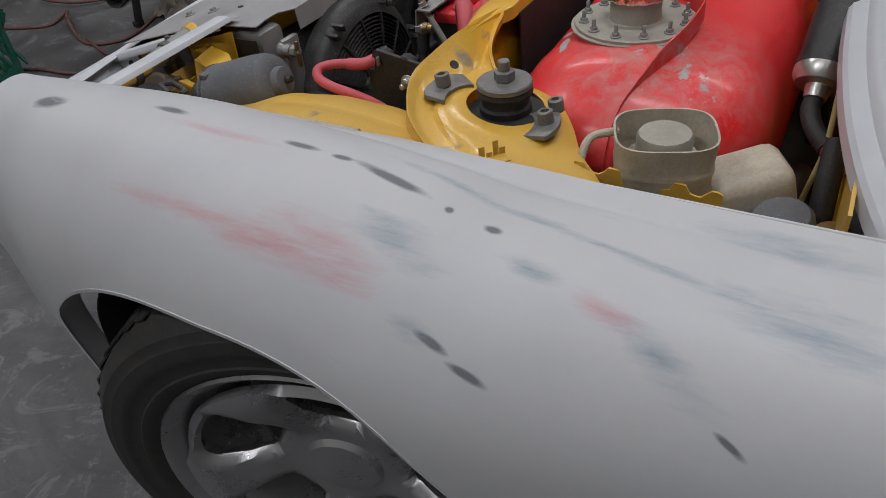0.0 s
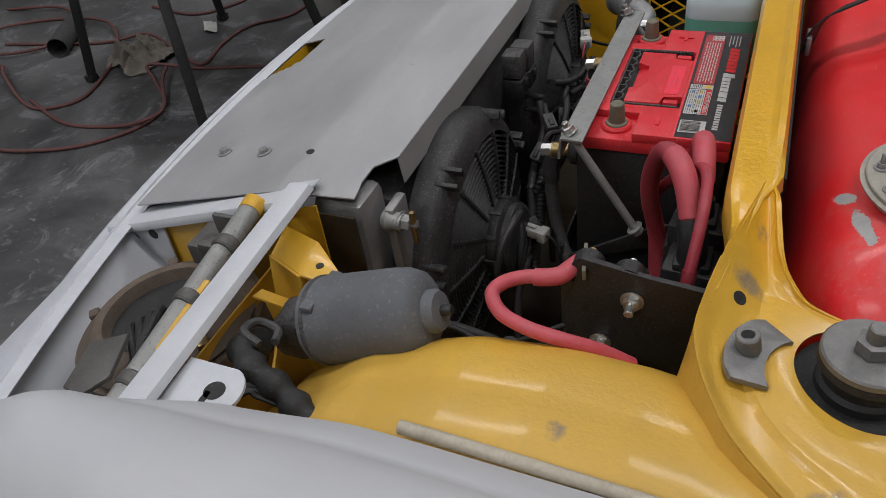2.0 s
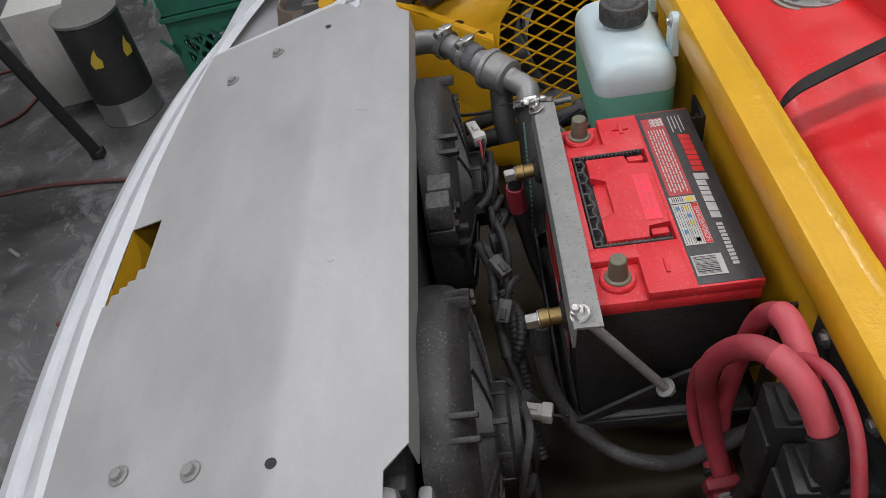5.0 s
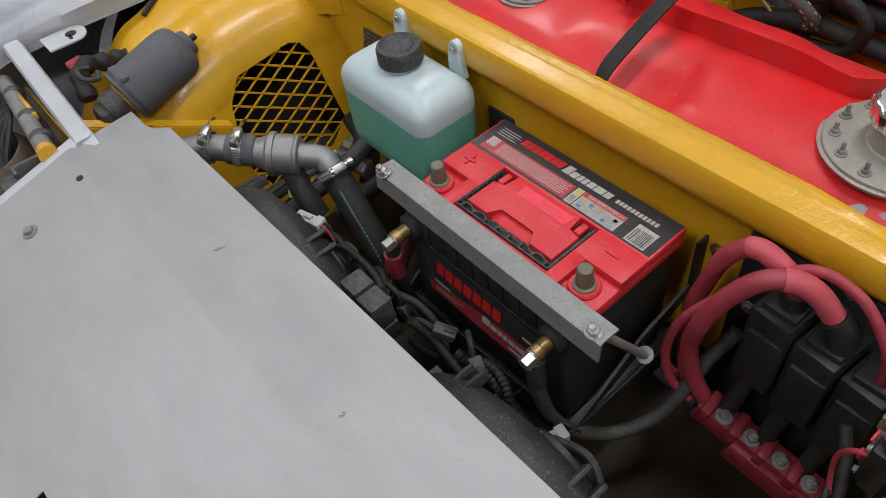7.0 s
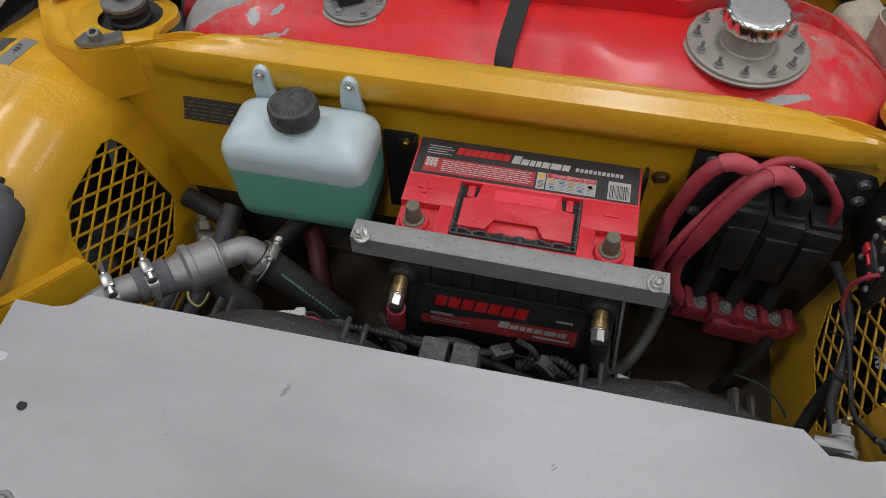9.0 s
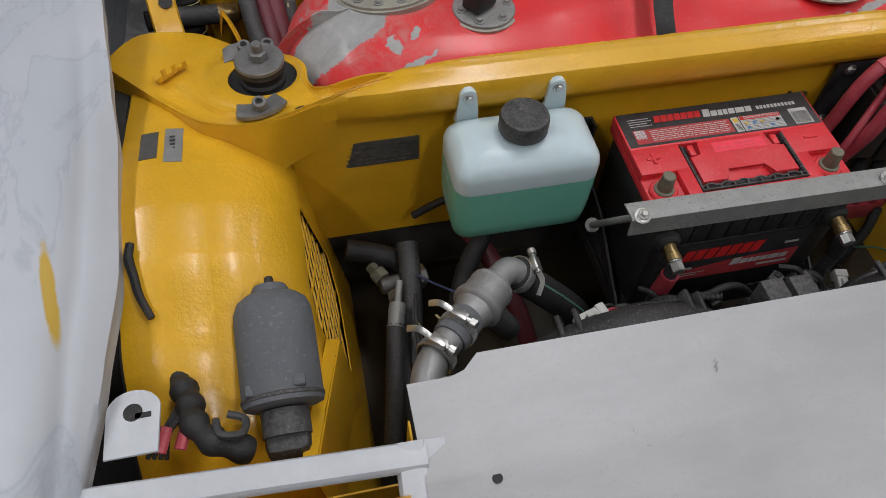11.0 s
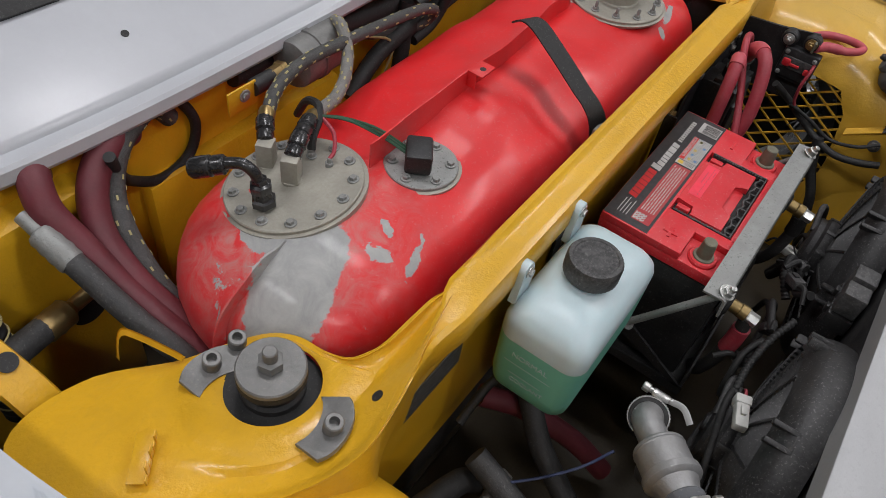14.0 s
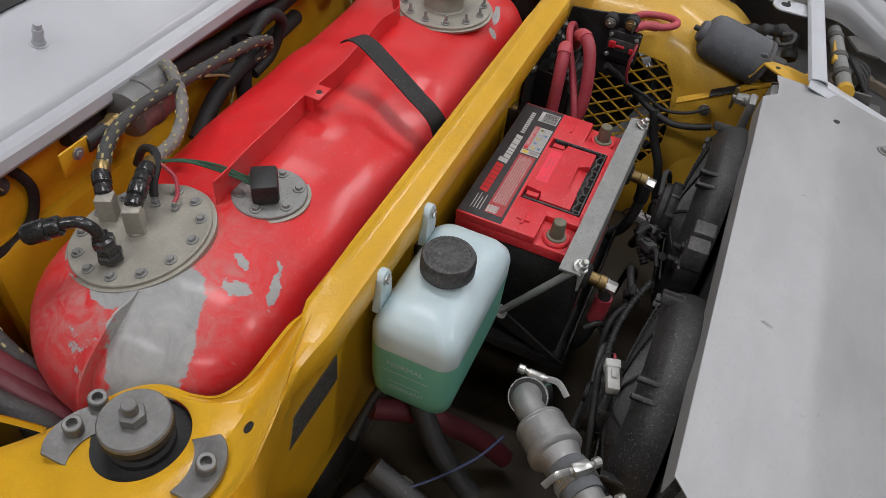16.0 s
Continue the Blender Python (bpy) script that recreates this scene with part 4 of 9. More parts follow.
def cowl():
    def front(x):
        d = (x - XC) / 0.74
        return 0.506 + 0.058 * d ** 4 + 0.012 * d * d

    prof = [(0.012, -0.018), (0.0, -0.016), (-0.002, -0.012), (0.0, 0.0), (0.003, 0.003), (0.018, 0.005), (0.022, 0.012), (0.026, 0.0145), (0.06, 0.026), (0.10, 0.039), (0.152, 0.053)]

    def fn(x, k):
        a, b = prof[int(k)]
        d = (x - XC) / 0.74
        return (x, front(x) + a, 0.712 + b - 0.004 * d * d)
    bm = sheet(bmesh.new(), fn, span(-0.80, 0.695, 50), list(range(len(prof))), 0.0015, flip=True)
    c = part("cowl_panel", bm, M["white"], car, "white scuttle panel below the windscreen")
    part("hole_rim", lathe(bmesh.new(), [(0.0045, 0.0), (0.0045, 0.0022), (0.001, 0.0022)], (-0.394, 0.592, 0.7445), (0, -0.37, 1), 18), M["rubber"], c, "small drilled hole")
    at = Vector((-0.245, 0.598, 0.7460))
    part("wiper_recess", lathe(bmesh.new(), [(0.030, 0.0), (0.029, 0.0015), (0.012, 0.002), (0.011, 0.004)], at, (0, -0.3, 1), 28), M["white"], c, "shallow round wiper recess")
    part("wiper_spindle", lathe(bmesh.new(), [(0.010, 0.0), (0.008, 0.006), (0.0065, 0.008), (0.0065, 0.024), (0.005, 0.025), (0.005, 0.032)], at, (0, -0.3, 1), 16), M["white"], c, "white painted wiper spindle")
    bm = sheet(bmesh.new(), lambda x, k: (x, front(x) + 0.150 + k * 0.02, 0.764 + k * 0.014), span(-0.80, 0.695, 40), [0, 0.3, 1.0], 0.006, flip=True)
    part("windscreen_seal", bm, M["rubber"], car, "black rubber windscreen seal")
    bm = sheet(bmesh.new(), lambda x, k: (x, front(x) + 0.165 + k * 0.62, 0.775 + k * 0.40), span(-0.76, 0.655, 24), span(0, 1, 6), 0.004, flip=True)
    part("windscreen", bm, M["glass"], car, "dark reflecting windscreen glass")


cowl()


def nose():
    def yi(x):
        return -0.600 + 0.036 * ((x - XC) / 0.43) ** 2

    def yo(x):
        d = (x - XC) / 0.43
        return -0.668 + 0.026 * d * d + 0.006 * d ** 4
    prof = [(0.0, 0.014, 0.588), (0.0, 0.0, 0.590), (0.26, 0.0, 0.578), (0.33, 0.0, 0.566), (0.62, 0.0, 0.556), (0.70, 0.0, 0.561), (0.93, 0.0, 0.549), (1.0, 0.0, 0.541), (1.02, 0.0, 0.520), (1.0, 0.01, 0.44), (0.9, 0.02, 0.36)]

    def fn(x, k):
        t, in_, z = prof[int(k)]
        a, b = yi(x), yo(x)
        d = abs(x - XC) / 0.72
        lump = 0.0012 * noise.noise(Vector((x * 14, k * 0.6, 2)))
        return (x, a + (b - a) * t + in_ + lump, z - 0.012 * d * d + lump)
    bm = sheet(bmesh.new(), fn, span(-0.79, 0.685, 80), list(range(len(prof))), 0.0018, flip=False)
    part("nose_panel", bm, M["white_worn"], car, "worn white front edge of the nose with a filled channel")
    bm = sheet(bmesh.new(), lambda x, k: (x, yi(x) + 0.012 + 0.02 * k, 0.586 - 0.16 * k), span(-0.40, 0.30, 20), span(0, 1, 6), 0.002, flip=True)
    part("nose_inner", bm, M["yellow"], car, "yellow inner nose panel")


nose()


def headlight(left):
    X = side(left)
    mir = 1 if left else -1
    A, B, C = ((0.366, -0.297, 0.662), (0.366, -0.588, 0.572), (0.655, -0.272, 0.669)) if left else ((0.365, -0.310, 0.653), (0.377, -0.572, 0.577), (0.655, -0.300, 0.666))

    def bar(bm, p, q, w, inward, tuck):
        """A pressed channel: a flat flange with a raised inner rim."""
        p, q = Vector((X(p[0]), p[1], p[2])), Vector((X(q[0]), q[1], q[2]))
        d = (q - p).normalized()
        s = Vector((inward[0] * mir, inward[1], 0))
        s = (s - d * s.dot(d)).normalized()
        n = d.cross(s)
        n = n if n.z > 0 else -n
        prof = [(tuck, -0.0035), (-0.005, -0.001), (-0.002, 0.0015), (0.004, 0.0022), (0.014, 0.0022), (0.024, 0.0018), (0.030, 0.0008), (0.033, -0.0025), (0.034, -0.006), (0.034, -0.009)]
        a = [[e + s * k * w / 0.034 + n * (h + 0.003) for k, h in prof] for e in (p - d * 0.004, q + d * 0.004)]
        sheet(bm, lambda u, v: a[int(u)][int(v)], [0, 1], list(range(len(prof))), 0.0018, flip=False)
    bm = bmesh.new()
    bar(bm, A, C, 0.022, (0, -1), -0.007)
    bar(bm, A, B, 0.022, (1, 0), -0.034)
    fr = part("headlight_frame", bm, M["white_worn"], car, "white pressed frame round the headlight well")
    # lug with a keyhole
    n = 16
    out = [(-0.03, -0.022)] + [(0.012 + 0.02 * math.cos(radians(-80 + 160 * i / n)), 0.024 * math.sin(radians(-80 + 160 * i / n))) for i in range(n + 1)] + [(-0.03, 0.024)]
    lug = part("lug", plate(bmesh.new(), out, 0.003, pose(X(0.612), -0.244, 0.663, 0, 0, 90), 0.0008), M["white_worn"], fr, "white rounded lug with a keyhole")
    k = bmesh.new()
    lathe(k, [(0.0085, 0), (0.0085, 0.0006), (0.002, 0.0006)], (X(0.612), -0.234, 0.6632), (0, 0, 1), 18)
    box(k, (X(0.612) + 0.009, -0.238, 0.6634), (0.014, 0.005, 0.0008))
    part("keyhole", k, M["rubber"], lug, "dark keyhole slot")
    # well: inner walls and yellow back
    bm = bmesh.new()
    sheet(bm, lambda u, v: (X(0.372 + 0.004 * v), u, 0.655 + (u + 0.292) * 0.28 - 0.006 - v * 0.16), span(-0.575, -0.285, 6), span(0, 1, 4), 0.002)
    sheet(bm, lambda u, v: (X(u), -0.325 + 0.0 * v, 0.60 - v * 0.17), span(0.37, 0.65, 6), span(0, 1, 4), 0.002)
    part("well_wall", bm, M["yellow"], fr, "yellow wall of the headlight well")
    bm = sheet(bmesh.new(), lambda u, v: (X(u), -0.572 + 0.10 * v + 0.10 * (u - 0.37), 0.585 - 0.13 * v), span(0.37, 0.67, 8), span(0, 1, 4), 0.002)
    w = part("well_front", bm, M["white_worn"], fr, "white front wall of the well with two holes")
    part("well_corner", sheet(bmesh.new(), lambda u, v: (X(0.3775 + 0.004 * v), u, 0.655 + (u + 0.292) * 0.30 + 0.004 - v * 0.09), span(-0.585, -0.505, 5), span(0, 1, 4), 0.002), M["white_worn"], fr, "white corner of the well with two holes")
    for hy, hz in ((-0.559, 0.561), (-0.526, 0.573)):
        part("hole_rim", lathe(bmesh.new(), [(0.0066, 0), (0.0066, 0.0015), (0.001, 0.0015)], (X(0.3795), hy, hz), (mir, 0, 0), 18), M["rubber"], w, "dark round hole")
    part("well_floor", sheet(bmesh.new(), lambda u, v: (X(u), v, 0.42), span(0.36, 0.68, 4), span(-0.60, -0.30, 4), 0.003), M["yellow_dirty_shaded"], fr, "grimy floor of the well, shade put into its colour")
    # rusty lamp bowl
    c, ax = (Vector((X(0.498), -0.408, 0.594)), Vector((0.0, -0.08, 0.99))) if left else (Vector((X(0.530), -0.425, 0.596)), Vector((0.0, -0.12, 0.98)))
    size = 0.93 if left else 0.72
    prof = [(0.097, -0.020), (0.099, -0.016), (0.094, -0.012), (0.080, -0.001), (0.074, 0.003), (0.069, 0.004), (0.065, 0.002), (0.062, -0.006), (0.060, -0.016), (0.063, -0.016), (0.068, -0.006), (0.080, -0.006), (0.092, -0.018)]
    if not left:
        prof = [(0.100, -0.075), (0.102, -0.070), (0.090, -0.045), (0.074, -0.004), (0.069, 0.002), (0.066, 0.002), (0.062, -0.006), (0.060, -0.016), (0.063, -0.016), (0.070, -0.006), (0.086, -0.045), (0.098, -0.073)]
    prof = [(r * size, h * size) for r, h in prof]
    bowl = part("lamp_bowl", lathe(bmesh.new(), prof, c, ax, 56, closed=True), M["rust"], fr, "rusty round headlight bowl")
    part("bowl_cup", lathe(bmesh.new(), [(r * size, h * size) for r, h in ((0.0615, -0.012), (0.058, -0.045), (0.040, -0.065), (0.01, -0.068))], c, ax, 40), M["black"], bowl, "black inside of the bowl")
    if left:
        part("bowl_skirt", lathe(bmesh.new(), [(0.097, -0.020), (0.096, -0.060), (0.080, -0.090)], c, ax, 48), M["rust"], bowl, "rusty outer skirt of the bowl")
    f = frame_of(ax)
    bm = lathe(bmesh.new(), [(r * size, h * size) for r, h in ((0.052, -0.050), (0.044, -0.045), (0.040, -0.035), (0.026, -0.030), (0.022, -0.016), (0.014, -0.012), (0.005, -0.011))], c, ax, 30)
    part("lamp_back", bm, M["black_dusty"], bowl, "dusty black lamp socket")
    for i in range(5):
        a = 2 * math.pi * i / 5 + 0.4
        p = c + f @ Vector((0.086 * size * math.cos(a), 0.086 * size * math.sin(a), -0.003 if left else -0.035))
        part("bowl_clip", box(bmesh.new(), p, (0.013, 0.011, 0.006), 0.002, frame_of(ax)), M["brass"] if i == 0 else M["rust"], bowl)
    # pivot tube across the well
    y, z = (-0.350, 0.646) if left else (-0.361, 0.642)
    piv = part("pivot_tube", rod(bmesh.new(), (X(0.384), y - 0.002, z + 0.004), (X(0.650), y + 0.016, z - 0.022), 0.0115, 20), M["steel_grey"], fr, "scuffed grey pivot tube")
    part("tube_end", rod(bmesh.new(), (X(0.382), y - 0.002, z + 0.005), (X(0.397), y - 0.001, z + 0.003), 0.0122, 20), M["yellow"], piv, "yellow tube end")
    for x in (0.44, 0.51, 0.60):
        part("tube_clamp", lathe(bmesh.new(), [(0.0125, 0), (0.0142, 0.002), (0.0142, 0.012), (0.0125, 0.014)], (X(x), y + 0.068 * (x - 0.384), z + 0.004 - 0.098 * (x - 0.384)), (1, 0, 0), 20), M["iron"], piv)
    bm = box(bmesh.new(), (X(0.535), y + 0.016, z - 0.008), (0.085, 0.009, 0.012), 0.003, Matrix.Rotation(radians(5 * mir), 3, "Y"))
    part("yellow_clip", bm, M["yellow"], piv, "yellow clip on the tube")
    bm = box(bmesh.new(), (X(0.410), y - 0.052, z - 0.040), (0.044, 0.034, 0.030), 0.004)
    box(bm, (X(0.425), y - 0.036, z - 0.026), (0.022, 0.026, 0.018), 0.003)
    box(bm, (X(0.404), y - 0.022, z - 0.020), (0.006, 0.044, 0.040), 0.002)
    part("lamp_hinge", bm, M["iron"], piv, "grey cast hinge block")
    bm = plate(bmesh.new(), [(-0.03, -0.02), (0.02, -0.024), (0.034, 0.0), (0.02, 0.022), (-0.03, 0.02)], 0.004, pose(X(0.60), y - 0.03, z - 0.012, 12, 0, 20), 0.001)
    part("hinge_arm", bm, M["iron"], piv, "grey cast hinge arm")
    bm = bmesh.new()
    for k in range(4):
        tube(bm, [(X(0.49 + 0.012 * k), -0.42 + 0.01 * k, 0.575), (X(0.505 + 0.012 * k), -0.40, 0.602 + 0.004 * k), (X(0.535 + 0.01 * k), -0.375, 0.622), (X(0.60), -0.36 + 0.006 * k, 0.612)], 0.0042, 8, 6)
    part("lamp_wiring", bm, M["rubber"], bowl, "black taped lamp wires")


headlight(True)
headlight(False)


def lamp_bracket():
    """The folded bracket between the radiator and the headlight motor."""
    br = part("lamp_bracket", plate(bmesh.new(), [(0.388, -0.318), (0.404, -0.270), (0.440, -0.226), (0.455, -0.236), (0.452, -0.262), (0.432, -0.308)], 0.003, pose(0, 0, 0.632), 0.001), M["yellow"], car, "yellow folded headlight bracket")
    part("bracket_side", sheet(bmesh.new(), lambda u, v: (0.432 + 0.020 * u + 0.016 * v, -0.308 + 0.046 * u, 0.631 - 0.075 * v), span(0, 1, 5), span(0, 1, 4), 0.003), M["yellow"], br, "dull yellow bracket side")
    part("bracket_nose", sheet(bmesh.new(), lambda u, v: (0.440 + 0.015 * u, -0.226 - 0.010 * u + 0.014 * v, 0.631 - 0.030 * v), span(0, 1, 3), span(0, 1, 4), 0.003), M["yellow"], br, "yellow turned-down bracket end")
    part("hole_rim", lathe(bmesh.new(), [(0.004, 0), (0.004, 0.0008), (0.001, 0.0008)], (0.436, -0.250, 0.632), (0, 0, 1), 14), M["rubber"], br, "small dark hole")
    part("bracket_apron", sheet(bmesh.new(), lambda u, v: (0.450 + 0.075 * u + 0.010 * v, -0.300 + 0.030 * u + 0.025 * v, 0.575 - 0.10 * v - 0.015 * u), span(0, 1, 8), span(0, 1, 6), 0.003), M["yellow"], br, "yellow panel below the bracket")


lamp_bracket()


def inner_flange(left):
    """The yellow panel between the headlight well and the wheelhouse, with its folded top edge."""
    X = side(left)

    def fn(u, v):
        x, y = 0.464 - 0.040 * u - 0.020 * v, -0.305 + 0.190 * u
        return (X(x), y, 0.610 - 0.092 * u - v * 0.24)
    bm = sheet(bmesh.new(), fn, span(0, 1, 10), span(0, 1, 8), 0.002)
    tagged(part("flange_wall", bm, M["yellow"], car, "yellow inner panel beside the radiator"))
    bm = sheet(bmesh.new(), lambda u, v: (X(0.464 - 0.040 * u + 0.014 * v), -0.305 + 0.190 * u, 0.612 - 0.092 * u + 0.004 * v + 0.003 * math.exp(-((u - 0.42) / 0.05) ** 2)), span(0, 1, 30), span(0, 1, 3), 0.0025)
    edge = part("flange_edge", bm, M["yellow"], car, "yellow folded edge with chipped paint")
    if left:
        bm = sheet(bmesh.new(), lambda u, v: (0.464 - 0.040 * u + 0.013 * v, -0.305 + 0.190 * u, 0.6165 - 0.092 * u + 0.004 * v + 0.004 * noise.noise(Vector((u * 60, v * 4, 5)))), span(0.52, 0.74, 12), span(-0.25, 1.0, 6), 0.002)
        part("sealant", bm, M["rubber"], edge, "black patch of old sealant")
        part("flange_bolt", hexbolt(bmesh.new(), (0.424, -0.165, 0.525), (-1, 0.1, 0.3), 0.007, 0.006, 0.010, 0.010), M["iron"], edge, "dull bolt holding the loom")
        part("round_opening", lathe(bmesh.new(), [(0.036, -0.004), (0.034, 0.001), (0.030, -0.003), (0.002, -0.006)], (0.449, -0.235, 0.540), (-1, 0, 0.08), 32), M["rubber"], edge, "dark round opening")


inner_flange(True)
inner_flange(False)


def road_wheel(left):
    X = side(left)
    k = 1 if left else -1
    c = Vector((X(0.715), 0.104, FLOOR + 0.285))
    ax = Vector((k * math.cos(0.26), math.sin(0.26), -0.05)).normalized()
    f = frame_of(ax)
    prof = [(0.195, -0.085), (0.235, -0.098), (0.266, -0.092), (0.281, -0.078), (0.285, -0.05), (0.286, 0.0), (0.285, 0.05), (0.281, 0.078), (0.268, 0.094), (0.258, 0.0965), (0.256, 0.0985), (0.245, 0.100), (0.240, 0.1005), (0.236, 0.0985), (0.222, 0.0975), (0.220, 0.099), (0.212, 0.098), (0.203, 0.090), (0.195, 0.085)]
    w = part("wheel", lathe(bmesh.new(), [(0.198, -0.086), (0.19, -0.07), (0.17, -0.05), (0.172, 0.05), (0.186, 0.075), (0.199, 0.088), (0.203, 0.091), (0.200, 0.094), (0.192, 0.088), (0.176, 0.068), (0.166, 0.045), (0.164, -0.05)], c, ax, 64, closed=True), M["wheel"], car, "polished alloy wheel with wide spokes")
    part("tyre", lathe(bmesh.new(), prof, c, ax, 72, closed=True), M["tyre"], w, "dusty black road tyre")
    bm = bmesh.new()
    for i in range(60):
        a = 2 * math.pi * i / 60
        for off, tw in ((-0.045, 0.25), (0.045, -0.25)):
            m = Matrix.Translation(c) @ f.to_4x4() @ Matrix.Rotation(a, 4, "Z") @ Matrix.Translation((0.2855, 0, off)) @ Matrix.Rotation(tw, 4, "X")
            box(bm, (0, 0, 0), (0.0022, 0.021, 0.055), 0.0, m.to_3x3())
            for v in bm.verts[-8:]:
                v.co += m.translation
    part("tread_block", bm, M["tyre"], w, "worn tread blocks")

    def window(a, r):
        """How deep a place lies in one of the five rounded openings between the spokes."""
        b = ((a / (2 * math.pi) * 5) % 1.0 - 0.5) * 2 * math.pi / 5
        return 1 - ((b * r / (0.034 + 0.32 * (r - 0.08))) ** 4 + ((r - 0.122) / 0.045) ** 4)

    def face(a, r):
        q = window(a, r)
        z = 0.040 + 0.040 * smooth_step(r, 0.05, 0.172) - 0.012 * smooth_step(q, -1.2, 0.0)
        return c + f @ Vector((r * math.cos(a), r * math.sin(a), z))
    bm = sheet(bmesh.new(), face, span(0, 2 * math.pi, 161), span(0.03, 0.176, 30), 0.012, keep=lambda p: window(math.atan2((f.transposed() @ (p - c)).y, (f.transposed() @ (p - c)).x), math.hypot((f.transposed() @ (p - c)).x, (f.transposed() @ (p - c)).y)) < 0)
    part("wheel_face", bm, M["wheel"], w, "polished five-spoke wheel face with rounded openings")
    part("hub_cap", lathe(bmesh.new(), [(0.05, 0.02), (0.05, 0.050), (0.042, 0.058), (0.01, 0.060)], c, ax, 40), M["wheel"], w, "polished hub centre")
    part("brake_disc", lathe(bmesh.new(), [(0.06, -0.02), (0.14, -0.018), (0.14, -0.008), (0.06, -0.006)], c, ax, 48), M["iron"], w, "dull brake disc")
    # dark liner over the wheel
    def liner(a, v):
        ca, sa = math.cos(a), math.sin(a)
        y = ARCH_Y - (ARCH_A + 0.008) * (abs(ca) ** 0.8) * (1 if ca > 0 else -1)
        z = ARCH_Z - 0.05 + (ARCH_R + 0.058) * abs(sa) ** 0.8
        return (X(lerp_table(y, SIDE_X) - 0.035 - 0.20 * v), y, z)
    part("arch_liner", sheet(bmesh.new(), liner, span(0.0, math.pi, 40), span(0, 1, 5), 0.002), M["tyre"], car, "dusty black wheel arch liner")
    # the strut behind the wheel
    part("strut_tube", rod(bmesh.new(), (X(0.560), 0.130, 0.30), (X(0.475), 0.195, 0.62), 0.027, 20), M["tyre"], car, "dusty black strut tube")
    part("lower_arm", rod(bmesh.new(), (X(0.30), 0.09, 0.19), (X(0.62), 0.11, 0.20), 0.022, 16), M["tyre"], car, "dusty black lower arm")


road_wheel(True)
road_wheel(False)


# ---- things in the bay ----
def radiator_cover():
    t = thing("radiator_cover", (XC, -0.4, 0.6), "bent bare aluminium sheet covering the radiator", "cover panel")
    left, right = 0.362, -0.472

    def z(y):
        return 0.659 + 0.07 * (y + 0.233) if y > -0.345 else 0.6512 + 0.255 * (y + 0.345)

    def front(x):
        return -0.590 + 0.034 * ((x + 0.06) / 0.41) ** 2

    xs = sorted(set(span(right, left, 60) + [-0.40, 0.285, -0.087, -0.06, -0.008, 0.01, 0.015, 0.037, -0.468, 0.305]))
    ts = sorted(set(span(0, 1, 40) + [0.3]))

    def rear(x):
        if x > 0.285:
            return -0.233 - 0.019 * min(1.0, (x - 0.285) / 0.02) + 0.006 * smooth_step(x, 0.33, 0.36)
        if x < -0.40:
            return -0.233 - 0.019 * min(1.0, (-0.40 - x) / 0.02)
        return -0.233

    def fn(x, k):
        a, b = rear(x), front(x)
        y = a + (b - a) * k
        return (x, y, z(y) + 0.0007 * noise.noise(Vector((x * 5, y * 5, 1))))

    def keep(p):
        if -0.087 < p.x < 0.037:
            return p.y > (-0.546 if p.x < -0.008 else -0.546 - 0.037 * (p.x + 0.008) / 0.045)
        return True
    bm = sheet(bmesh.new(), fn, xs, ts, 0.0016, flip=True, keep=keep)
    sheet(bm, lambda x, k: (x, -0.2325 + 0.003 * k, 0.6585 - 0.032 * k), span(-0.40, 0.285, 30), [0, 0.25, 1.0], 0.0016)
    part("sheet", bm, M["alu"], t, smooth=12)
    for x, y in ((0.261, -0.490), (0.275, -0.416), (-0.391, -0.431), (-0.362, -0.500)):
        part("screw", hexbolt(bmesh.new(), (x, y, z(y) + 0.0004), (0, -0.25, 1), 0.006, 0.005, 0.0095), M["steel_grey"], t, "grey flanged screw")
    for x, y in ((0.286, -0.342), (-0.409, -0.352)):
        part("hole_rim", lathe(bmesh.new(), [(0.0048, 0.0), (0.0048, 0.0007), (0.001, 0.0007)], (x, y, z(y) + 0.0002), (0, 0, 1), 20), M["rubber"], t, "open screw hole")
    bm = bmesh.new()
    random.seed(7)
    for _ in range(9):
        x, y = random.uniform(-0.42, 0.28), random.uniform(-0.52, -0.25)
        m = pose(x, y, z(y) + 0.0009, rz=random.uniform(0, 180))
        flat_bars(bm, [(0, 0, random.uniform(0.002, 0.006), random.uniform(0.0005, 0.001))], m, 0.0003)
    for x, y in ((-0.172, -0.288), (0.077, -0.312), (-0.174, -0.294)):
        flat_bars(bm, [(-0.003, 0, 0.006, 0.0012), (0.0, 0.003, 0.004, 0.001)], pose(x, y, z(y) + 0.0009, rz=50), 0.0003)
    part("scuff", bm, M["steel_grey"], t, "small dark scuff marks", smooth=0)


radiator_cover()


